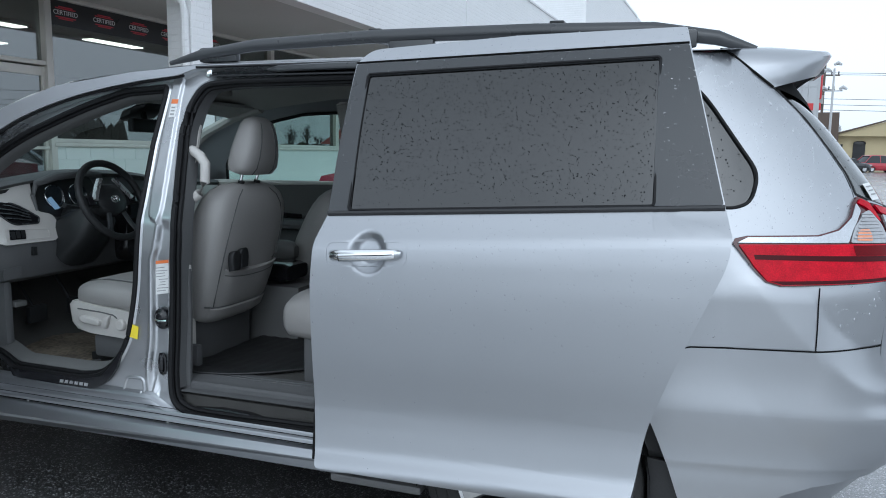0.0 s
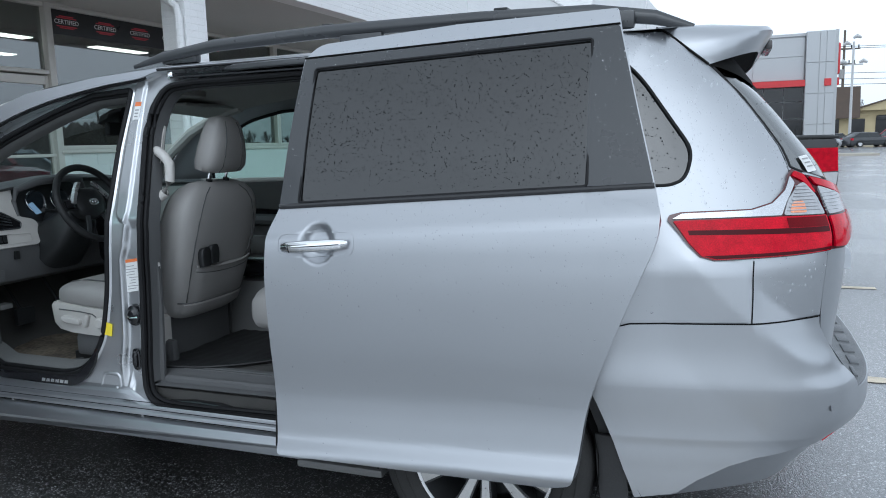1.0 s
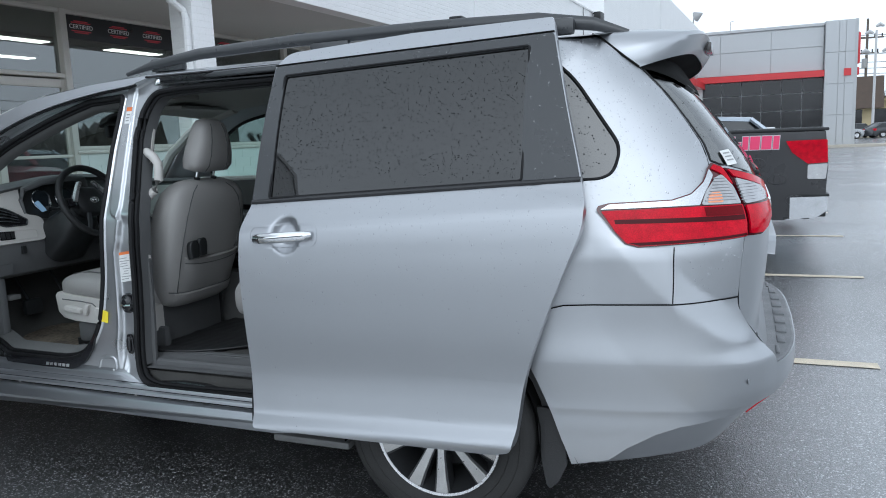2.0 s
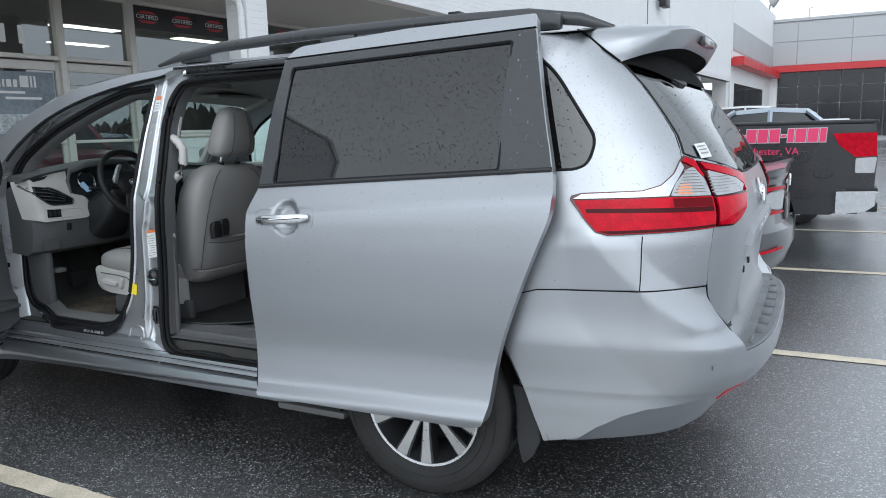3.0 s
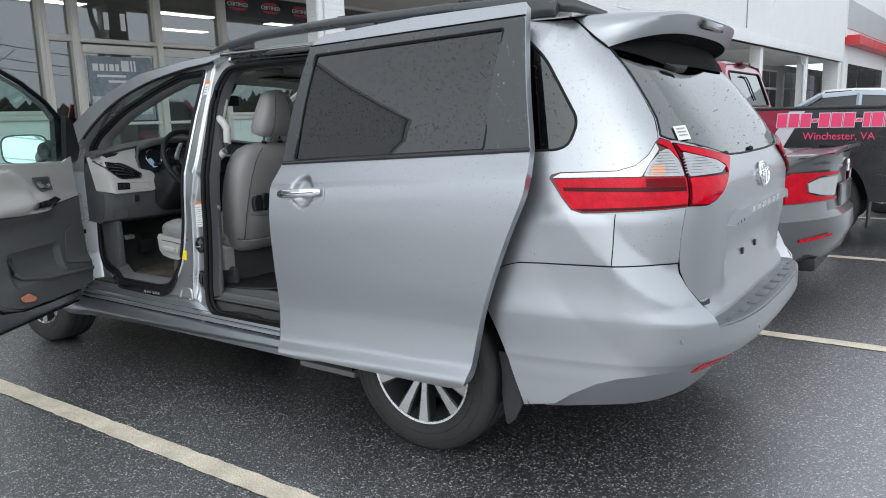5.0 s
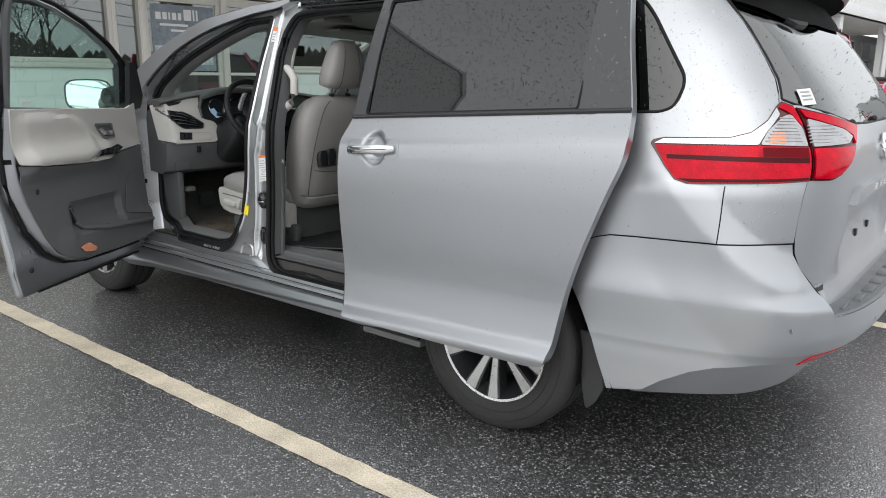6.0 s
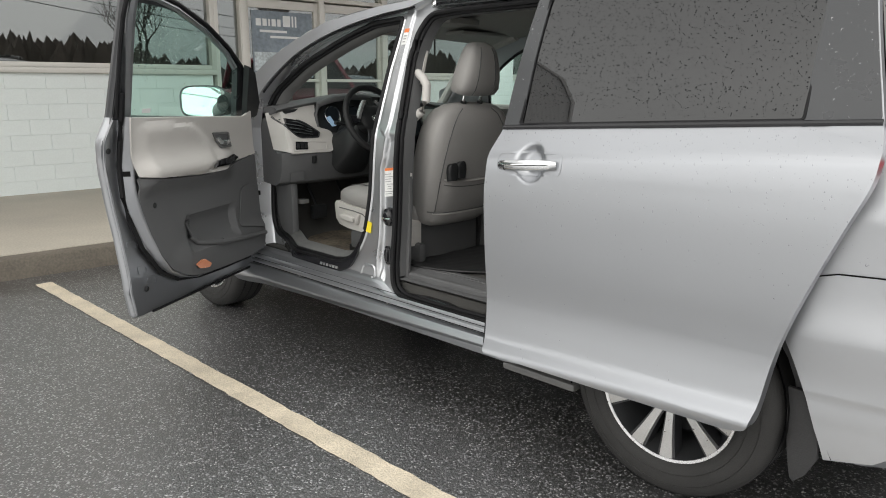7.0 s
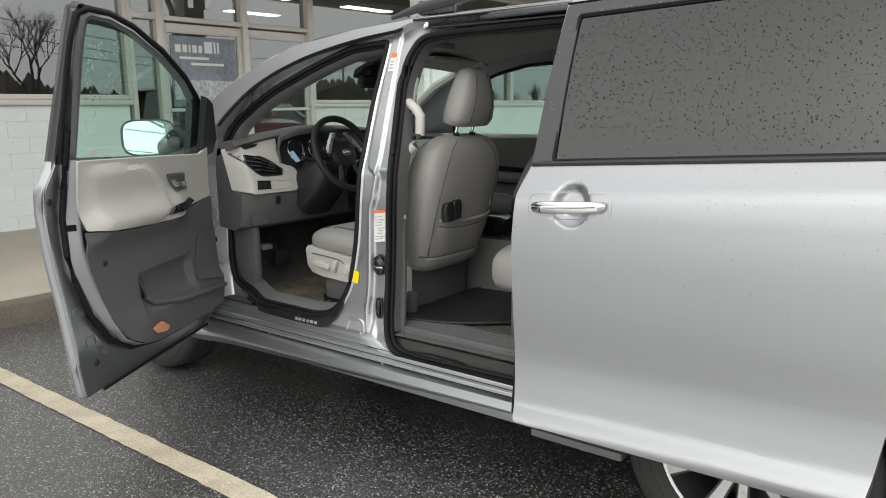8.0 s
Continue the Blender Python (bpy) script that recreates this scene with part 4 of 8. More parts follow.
for k in range(3):
    part("label_print", skin([(2.505, 1.52 + 0.013 * k), (2.523, 1.52 + 0.013 * k), (2.523, 1.525 + 0.013 * k), (2.505, 1.525 + 0.013 * k)], [], shade(recessed, 0.0142), 0.1, 0.0005), PRINT, van)
p = recessed(2.548, 0.742, -0.012)
cover = part("door_latch_cover", lathe([(0.001, -0.030), (0.016, -0.029), (0.022, -0.022), (0.030, -0.018), (0.034, -0.008), (0.034, 0.006)], 24), GLOSSBLACK, van, "black latch cover on the pillar")
cover.matrix_basis = Matrix.Translation(p) @ Matrix.Diagonal((0.95, 1, 1.3, 1))
part("latch_pin", tube([p + Vector((-0.014, -0.030, -0.002)), p + Vector((0.014, -0.040, -0.004)), p + Vector((0.040, -0.034, -0.002))], 0.0045, 6), CHROME, van)
p = recessed(2.546, 0.563, -0.012)
part("door_guide", loft([superring(p + Vector((0, -d, 0)), (1, 0, 0), (0, 0, 1), w, h, 16, 0.6) for d, w, h in ((0.0, 0.018, 0.044), (0.006, 0.018, 0.044), (0.008, 0.013, 0.034), (0.016, 0.011, 0.028), (0.020, 0.006, 0.016))]), GLOSSBLACK, van, "black guide wedge on the pillar")
part("paper_tag", skin([(2.400, 0.657), (2.437, 0.651), (2.443, 0.700), (2.414, 0.708)], [], shade(recessed, 0.006), 0.1, 0.001), YELLOW, van, "bright yellow paper tag")

# roof, windscreen
edge_z = table([(p[0], p[1]) for p in ROOF_EDGE[1:12][::-1]])


def crown(x, v, off=0.0):
    z0 = edge_z(x)
    w = half_width(z0) - 0.002
    bulge = table([(1.0, 0.42), (1.5, 0.30), (1.95, 0.10), (2.5, 0.0), (4.0, 0.0), (4.62, -0.06)])(x)
    rise = table([(1.0, 0.03), (1.95, 0.055), (2.6, 0.062), (4.0, 0.06), (4.62, 0.045)])(x)
    k = 1 - abs(v) ** 2.4
    return Vector((x - bulge * (1 - v * v), w * v, z0 + rise * k + off))


def sheet(xs, nv, off=0.0, v0=-1.0, v1=1.0):
    bm = bmesh.new()
    g = [[bm.verts.new(crown(x, v0 + (v1 - v0) * k / nv, off)) for k in range(nv + 1)] for x in xs]
    for a, b in zip(g, g[1:]):
        for k in range(nv):
            bm.faces.new((a[k], b[k], b[k + 1], a[k + 1]))
    bmesh.ops.recalc_face_normals(bm, faces=bm.faces)
    return bm


part("roof", sheet([1.98 + (4.56 - 1.98) * k / 30 for k in range(31)], 24), SILVER, van, "silver roof beaded with rain")
part("headliner", sheet([1.80 + (4.5 - 1.80) * k / 16 for k in range(17)], 14, -0.035, -0.97, 0.97), HEADLINER, van, "pale cloth headliner")
part("windscreen", sheet([1.06 + (1.98 - 1.06) * k / 14 for k in range(15)], 20, -0.002, -0.95, 0.95), GREEN, van, "clear windscreen").visible_shadow = False
part("windscreen_header", sheet([1.84, 1.9, 1.98], 20, -0.012, -0.97, 0.97), BLACK, van)
for s in (-1, 1):
    part("pillar_trim", tube([crown(x, s * 0.95, -0.025) for x in (1.06, 1.25, 1.4, 1.6, 1.8, 2.0)], 0.03, 8), HEADLINER, van)
    # roof rails and their feet
    pts = [(2.40, s * 0.60, 1.735), (2.55, s * 0.60, 1.765), (2.8, s * 0.59, 1.795), (3.3, s * 0.575, 1.812), (3.9, s * 0.56, 1.812), (4.30, s * 0.55, 1.80), (4.50, s * 0.54, 1.77), (4.62, s * 0.535, 1.73)]
    rail = part("roof_rail", tube(pts, [0.008, 0.018, 0.022, 0.023, 0.023, 0.025, 0.022, 0.010], 10, squash=(0.9, 1.1)), SATIN, van, "black roof rail")
    for x in (2.62, 3.45, 4.35):
        part("rail_foot", box(x - 0.09, x + 0.09, s * 0.575 - 0.018, s * 0.575 + 0.018, 1.735, 1.795, bevel=0.015), SATIN, rail)
for x in (3.27, 3.965):
    bar = part("crossbar", tube([(x, y, 1.815 + 0.012 * (1 - (y / 0.5) ** 2)) for y in (-0.52, -0.3, 0, 0.3, 0.52)], 0.016, 8, squash=(1.6, 0.8)), SATIN, van, "black roof crossbar")
    for s in (-1, 1):
        part("crossbar_foot", box(x - 0.05, x + 0.05, s * 0.50 - 0.045, s * 0.50 + 0.045, 1.808, 1.84, bevel=0.014), SATIN, bar)
        part("crossbar_lock", box(x - 0.022, x + 0.03, s * 0.49 - 0.03, s * 0.49 + 0.03, 1.838, 1.852, bevel=0.006), BLACK, bar)

# bonnet and nose
rows = []
for k in range(14):
    x = 0.20 + (1.12 - 0.20) * k / 13
    zc = table([(0.2, 0.80), (0.35, 0.93), (0.7, 1.03), (1.12, 1.12)])(x)
    rows.append([Vector((x - 0.13 * (1 - (v / 8) ** 2), 0.86 * v / 8, zc + 0.05 * (1 - (v / 8) ** 2) - 0.015)) for v in range(-8, 9)])
part("bonnet", loft(rows, False, False), SILVER, van)
rows = []
for z, x, w in ((0.18, 0.16, 0.80), (0.30, 0.06, 0.84), (0.5, 0.03, 0.85), (0.7, 0.07, 0.85), (0.84, 0.14, 0.84)):
    rows.append([Vector((x + 0.34 * (abs(v) / 8) ** 3, w * v / 8 * 1.04, z)) for v in range(-8, 9)])
part("front_bumper", loft(rows, False, False), SILVER, van)
part("grille", box(0.055, 0.10, -0.45, 0.45, 0.58, 0.74, bevel=0.02), BLACK, van)
for s in (-1, 1):
    part("headlamp", box(0.16, 0.34, s * 0.70 - 0.13, s * 0.70 + 0.13, 0.70, 0.82, bevel=0.04), CLEARLENS, van)

# far flank, closed
FWIN = rounded([(1.60, 1.17), (1.63, 1.30), (1.75, 1.43, 0.08), (1.98, 1.55, 0.1), (2.25, 1.60), (2.50, 1.61, 0.04), (2.50, 1.20, 0.03)], 0.03)
SWIN = rounded([(2.66, 1.20), (2.66, 1.62), (3.80, 1.635), (3.80, 1.235)], 0.04)
ARCHES = [*front_hub, (1.42, 0.235), (3.3, 0.268), *rear_hub]
part("far_body_side", skin([*ARCHES, *[q for q in rounded(QUARTER) if q[1] > 0.72], *ROOF_EDGE], [FWIN, SWIN, QWIN], far, 0.12, 0.004), SILVER, van)
for loop, m in ((FWIN, GREEN), (SWIN, TINT), (QWIN, TINT)):
    part("far_window", skin(loop, [], shade(far, -0.006), 0.12, 0.003), m, van).visible_shadow = False
    part("far_window_seal", tube([far(u, z, -0.008) for u, z in loop], 0.010, 6, True), RUBBER, van)
part("far_door_trim_upper", skin(rounded([(1.50, 0.98), (1.53, 1.165), (2.52, 1.19), (2.52, 0.98)], 0.03), [], shade(far, -0.10), 0.2, 0.05), SILL, van)
part("far_door_trim", skin(rounded([(1.50, 0.48), (1.48, 0.99), (2.52, 0.99), (2.50, 0.48)], 0.05), [], shade(far, -0.15), 0.2, 0.06), DARKTRIM, van)
part("far_door_armrest", tube([far(1.85, 0.93, -0.17), far(2.0, 0.945, -0.2), far(2.35, 0.94, -0.2), far(2.50, 0.93, -0.17)], 0.045, 10, squash=(1.2, 0.8)), DARKTRIM, van)
part("far_switch_panel", skin([(1.80, 0.985), (2.2, 0.98), (2.2, 1.005), (1.80, 1.02)], [], shade(far, -0.19), 0.2, 0.02), GLOSSBLACK, van)
part("far_window_ledge", tube([far(u, 1.185 + 0.008 * (u - 1.6), -0.075) for u in (1.55, 2.0, 2.5)], 0.018, 8), LIGHTTRIM, van)
part("far_slide_trim", skin(rounded([(2.66, 0.46), (2.66, 1.19), (3.9, 1.22), (3.9, 0.46)], 0.05), [], shade(far, -0.12), 0.2, 0.06), DARKTRIM, van)
part("far_pillar_trim", skin([(2.50, 0.48), (2.66, 0.48), (2.66, 1.66), (2.50, 1.65)], [], shade(far, -0.06), 0.2, 0.05), HEADLINER, van)
for s in (-1, 1):
    f = flank if s < 0 else far
    part("rear_cabin_trim", skin([(3.92, 0.46), (4.45, 0.46), (4.45, 1.22), (3.92, 1.20)], [], shade(f, -0.08), 0.2, 0.04), DARKTRIM, van)
bm = bmesh.new()
add_box(bm, 4.40, 4.60, -0.74, 0.74, 0.42, 1.15)
part("rear_cabin_panel", bm, DARKTRIM, van)
bm = skin(rounded([(0.95, 1.165), (1.40, 1.175), (1.33, 1.30), (0.98, 1.30)], 0.05), [], shade(far, 0.15), 0.2, 0.12)
part("far_door_mirror", bm, SILVER, van)

# tailgate
def both(half):
    """An outline of the tail, closed by its mirror image."""
    return half + [(-p[0], *p[1:]) for p in half[::-1]]


HATCH = rounded(both([(-0.677, 0.615, 0.03), (-0.693, 0.691, 0.03), (-0.776, 0.775, 0.03), (-0.816, 0.821), (-0.833, 0.872), (-0.837, 0.937), (-0.823, 1.039), (-0.857, 1.146), (-0.914, 1.269), (-0.899, 1.304), (-0.884, 1.345), (-0.885, 1.401), (-0.9, 1.5), (-0.904, 1.588), (-0.966, 1.642)]))
HGLASS = rounded(both([(-0.205, 1.197, 0.06), (-0.434, 1.203, 0.05), (-0.678, 1.244), (-0.849, 1.27), (-0.895, 1.283), (-0.886, 1.304), (-0.871, 1.345), (-0.872, 1.401), (-0.887, 1.5), (-0.891, 1.583), (-0.88, 1.623)]), 0.006)


def plate_recess(v, z):
    p = tail(v, z)
    d = 0.04 * max(0, min(1, (0.46 - abs(v)) / 0.08)) * max(0, min(1, (0.965 - z) / 0.03)) * max(0, min(1, (z - 0.69) / 0.14))
    return p - Vector((d, 0, 0))


part("tailgate", skin(shrunk(HATCH, 0.003), [HGLASS], plate_recess, 0.035, 0.004), SILVER, van, "silver tailgate with an empty plate recess")
part("tailgate_gap", tube([tail(v, z, -0.004) for v, z in HATCH], 0.0042, 6, True), PITDARK, van)
part("rear_window", skin(shrunk(HGLASS, 0.004), [], shade(tail, -0.004), 0.05, 0.003), REARGLASS, van, "dark rear window with a paper sticker")
part("rear_window_seal", tube([tail(v, z, -0.002) for v, z in HGLASS], 0.005, 6, True), RUBBER, van)
part("window_sticker", skin([(-0.807, 1.266), (-0.723, 1.27), (-0.716, 1.317), (-0.805, 1.313)], [], shade(tail, 0.003), 0.02, 0.001), LABEL, van, "white printed paper sticker")
for k in range(3):
    z = 1.281 + 0.011 * k
    part("sticker_print", skin([(-0.793, z), (-0.736, z + 0.002), (-0.736, z + 0.006), (-0.793, z + 0.004)], [], shade(tail, 0.005), 0.02, 0.0005), PRINT, van)
for v in (-0.463, -0.064):
    bm = bmesh.new()
    bmesh.ops.create_uvsphere(bm, u_segments=10, v_segments=8, radius=0.011, matrix=Matrix.Translation(tail(v, 1.208, 0.002)))
    part("window_stop", bm, BLACK, van)
GARNISH = rounded(both([(-0.438, 0.965), (-0.475, 0.95), (-0.505, 0.95), (-0.466, 0.99), (-0.405, 1.003)]), 0.006)
garnish = part("number_plate_garnish", skin(GARNISH, [], shade(tail, 0.024), 0.05, 0.03), SILVER, van, "silver bar above the plate recess")
for k in range(6):
    v = -0.26 + 0.09 * k
    part("garnish_bar", skin([(v, 0.973), (v + 0.05, 0.973), (v + 0.05, 0.994), (v, 0.994)], [], shade(tail, 0.0262), 0.1, 0.002), ALLOY, garnish)
bm = bmesh.new()
add_tube(bm, [tail(0.074 * math.cos(a), 1.104 + 0.046 * math.sin(a), 0.010) for a in [k * math.tau / 28 for k in range(28)]], 0.006, 6, True)
add_tube(bm, [tail(0.024 * math.cos(a), 1.100 + 0.042 * math.sin(a), 0.010) for a in [k * math.tau / 20 for k in range(20)]], 0.0045, 6, True)
add_tube(bm, [tail(0.060 * math.cos(a), 1.124 + 0.016 * math.sin(a), 0.010) for a in [k * math.tau / 20 for k in range(20)]], 0.0045, 6, True)
part("tailgate_emblem", bm, CHROME, van, "chrome oval emblem")
for v in (-0.085, 0.135):
    p = plate_recess(v, 0.788)
    part("plate_screw", box(p.x - 0.004, p.x + 0.008, p.y - 0.013, p.y + 0.013, p.z - 0.013, p.z + 0.013, bevel=0.003), BLACK, van)
for k in range(4):
    p = plate_recess(-0.235 + 0.055 * k, 0.925)
    part("plate_screw_hole", box(p.x - 0.004, p.x + 0.002, p.y - 0.006, p.y + 0.006, p.z - 0.014, p.z + 0.014), PRINT, van)
part("dealer_badge", skin([(-0.67, 0.682), (-0.602, 0.682), (-0.596, 0.698), (-0.659, 0.698)], [], shade(tail, 0.004), 0.03, 0.002), BLACK, van, "small dark dealer plate")
for k in range(5):
    v = -0.676 + 0.012 * k
    part("dealer_print", skin([(v, 0.6965), (v + 0.008, 0.696), (v + 0.008, 0.7055), (v, 0.706)], [], shade(tail, 0.0052), 0.03, 0.0005), ALLOY, van)
for k in range(3):
    v = 0.56 + 0.032 * k
    part("trim_badge", skin([(v, 0.70), (v + 0.024, 0.70), (v + 0.024, 0.74), (v, 0.74)], [], shade(tail, 0.004), 0.03, 0.003), CHROME, van)

# spoiler: a shell that runs on from the roof and comes down to a seam on each side
seam = [flank(4.791, 1.723), flank(4.87, 1.702), flank(4.969, 1.644), flank(5.034, 1.6)]
glass_line = table([(0.0, 1.545), (0.3, 1.538), (0.5, 1.536), (0.75, 1.568), (1.0, 1.597)])
shell, black = [], []
for k in range(41):
    e = -1 + k / 20
    sg = -1 if e < 0 else 1
    ends = [Vector((p.x, -p.y * sg, p.z)) for p in seam]
    y, a = e * 0.63, abs(e)
    mids = [Vector((4.52, y, 1.773 - 0.045 * a**2.4)), Vector((4.70, y, 1.768 - 0.034 * a**2.4)), Vector((4.862, y, 1.742 - 0.014 * a**2)), Vector((4.872, y, 1.730 - 0.014 * a**2)), Vector((4.862, y, 1.712 - 0.014 * a**2)), Vector((4.838, y, 1.676 - 0.022 * a**2)), Vector((4.828, y, 1.666 - 0.022 * a**2))]
    tos = [ends[0], ends[1], ends[2] * 0.7 + ends[1] * 0.3, ends[2], ends[2] * 0.6 + ends[3] * 0.4, ends[3], ends[3]]
    ps = [3, 4, 6, 6, 6, 5, 5]
    row = [m * (1 - a**q) + t * a**q for m, t, q in zip(mids, tos, ps)]
    shell.append(row)
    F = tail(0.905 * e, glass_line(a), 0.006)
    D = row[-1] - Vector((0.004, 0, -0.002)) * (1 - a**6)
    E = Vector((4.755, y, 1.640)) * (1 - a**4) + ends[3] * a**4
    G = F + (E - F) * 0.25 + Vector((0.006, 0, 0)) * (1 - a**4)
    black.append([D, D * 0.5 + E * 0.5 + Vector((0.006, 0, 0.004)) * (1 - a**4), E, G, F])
part("rear_spoiler", loft(shell, False, False), SILVER, van, "silver roof spoiler", smooth=40)
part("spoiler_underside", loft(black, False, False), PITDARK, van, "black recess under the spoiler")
part("spoiler_seam", tube([p + Vector((0.002, -0.001, 0.001)) for p in seam], 0.0045, 6), PITDARK, van)
part("high_stop_lamp", box(4.852, 4.880, -0.13, 0.13, 1.688, 1.722, bevel=0.008), SMOKE, van, "dark high stop lamp")
part("washer_cover", skin(rounded([(-0.502, 1.546), (-0.407, 1.528), (-0.246, 1.53), (-0.154, 1.548), (-0.306, 1.556)], 0.02), [], shade(tail, 0.012), 0.05, 0.014), BLACK, van)

# rear bumper
half = [(-1.487, 0.387), (-1.520, 0.473), (-1.545, 0.53), (-1.572, 0.592), (-1.612, 0.677), (-1.655, 0.712), (-1.712, 0.738), (-1.63, 0.781), (-1.572, 0.803), (-1.522, 0.826), (-1.467, 0.839), (-1.367, 0.842), (-1.105, 0.845), (-0.838, 0.852), (-0.828, 0.819), (-0.79, 0.772), (-0.703, 0.687), (-0.683, 0.621)]
low = [(-1.446, 0.300), (-1.40, 0.308), (-1.316, 0.323), (-1.259, 0.367), (-1.168, 0.416), (-1.091, 0.442), (-0.945, 0.46), (-0.773, 0.466), (-0.58, 0.451), (-0.306, 0.43), (0, 0.42)]
BUMPER = half + [(-v, z) for v, z in half[::-1]] + [(-v, z) for v, z in low] + low[::-1][1:]
BUMPER = [p for i, p in enumerate(BUMPER) if p not in BUMPER[:i]]
swell = table([(0.0, 0.10), (0.3, 0.094), (0.57, 0.070), (0.72, 0.050), (0.85, 0.036), (1.0, 0.028), (1.3, 0.024), (1.5, 0.020), (1.62, 0.016)])
bulge = table([(0.40, 0.55), (0.47, 0.70), (0.482, 0.78), (0.498, 0.90), (0.56, 0.95), (0.635, 0.985), (0.652, 1.0), (0.668, 0.94), (0.70, 0.69), (0.73, 0.43), (0.765, 0.20), (0.80, 0.07), (0.84, 0.01), (0.86, 0.0)])


def bumper_f(v, z):
    """Swells out below the seam to a mid crease and draws in again lower down; the corner is folded along a curved crease."""
    a = abs(v)
    fold = ridge(a, z)
    out = swell(a) * bulge(z) - 0.10 * ease((1.12 - a) / 0.45) * ease((0.56 - z) / 0.20)
    return tail(v, z, 0.003 + out + fold)


def valance_f(v, z):
    lim = table([(-1.314, 0.325), (-1.256, 0.37), (-1.165, 0.42), (-1.088, 0.448), (-0.95, 0.472), (-0.80, 0.485), (-0.6, 0.465), (-0.3, 0.43), (0.0, 0.42)])(-abs(v))
    p = bumper_f(v, max(z, lim))
    inn = 0.016 + max(0, lim - z) * 0.75
    return Vector((p.x - inn, p.y * (1 - inn * 0.5), z))


part("rear_bumper", skin(BUMPER, [], bumper_f, 0.014, 0.004, extra=[(2, 0.476 + 0.006 * k) for k in range(5)] + [(2, 0.636 + 0.006 * k) for k in range(6)]), SILVER, van, "silver wrap-around rear bumper")
VAL = [(-1.332, 0.303), (-1.302, 0.333), (-1.259, 0.375), (-1.168, 0.424), (-1.091, 0.45), (-0.945, 0.468), (-0.773, 0.474), (-0.58, 0.46), (-0.306, 0.438)]
part("bumper_valance", skin(both(VAL) + [(1.2, 0.3), (0.6, 0.34), (0, 0.34), (-0.557, 0.316), (-1.203, 0.296)], [], valance_f, 0.04, 0.004), SILVER, van)
part("bumper_gap", tube([flank(u, z, 0.0035 + ridge(U0 + LU - u, z)) for u, z in ((4.32, 0.783), (4.378, 0.805), (4.428, 0.828), (4.483, 0.841), (4.583, 0.844), *[(4.62 + 0.02 * k, 0.844 + 0.00038 * k) for k in range(25)], (5.112, 0.854))], 0.0019, 6), PITDARK, van)
part("quarter_gap", tube([quarter_f(4.845, z) + Vector((0.0, -0.0015, 0)) for z in [0.850 + 0.0125 * k for k in range(15)]], 0.0018, 6), PITDARK, van)
for s in (-1, 1):
    edge = [(s * abs(v), z) for v, z in half[-5:]]
    part("bumper_return", loft([[bumper_f(v, z) for v, z in edge], [tail(v, z, -0.03) for v, z in edge]], False, False), SILVER, van)
PAD = mat("grey_bumper_pad", (0.12, 0.124, 0.13), 0.42, 0, 0.1, 10, 200, 0.3)
cols = [-0.70 + 1.4 * k / 28 for k in range(29)]
rows = []
for t, dz in ((0.0, 0.004), (0.12, 0.0), (0.8, -0.002), (0.9, -0.002), (0.97, -0.008)):
    rows.append([tail(v, 0.632, -0.02).lerp(bumper_f(v, 0.630), t) + Vector((0, 0, dz)) for v in cols])
pad = part("bumper_step_pad", loft(rows, False, False), PAD, van, "grey ribbed plastic bumper pad")
for k in range(9):
    v = -0.56 + 0.14 * k
    a, b = tail(v, 0.632, 0.02), bumper_f(v, 0.630)
    part("pad_rib", box(a.x + 0.01, b.x - 0.03, a.y - 0.05, a.y + 0.05, 0.622, 0.635, bevel=0.005), PAD, pad)
for s in (-1, 1):
    part("bumper_reflector", skin([(s * 0.735, 0.440), (s * 0.715, 0.436), (s * 0.53, 0.446), (s * 0.52, 0.482), (s * 0.70, 0.474)], [], lambda v, z: bumper_f(v, z) + Vector((0.005, 0, 0)), 0.05, 0.004), RED, van, "slim red reflector")
    for v, z in ((0.865, 0.59), (0.38, 0.56)):
        bm = bmesh.new()
        bmesh.ops.create_uvsphere(bm, u_segments=12, v_segments=6, radius=0.010, matrix=Matrix.Translation(bumper_f(s * v, z)) @ Matrix.Diagonal((0.2, 1, 1, 1)))
        part("parking_sensor", bm, SILVER, van)

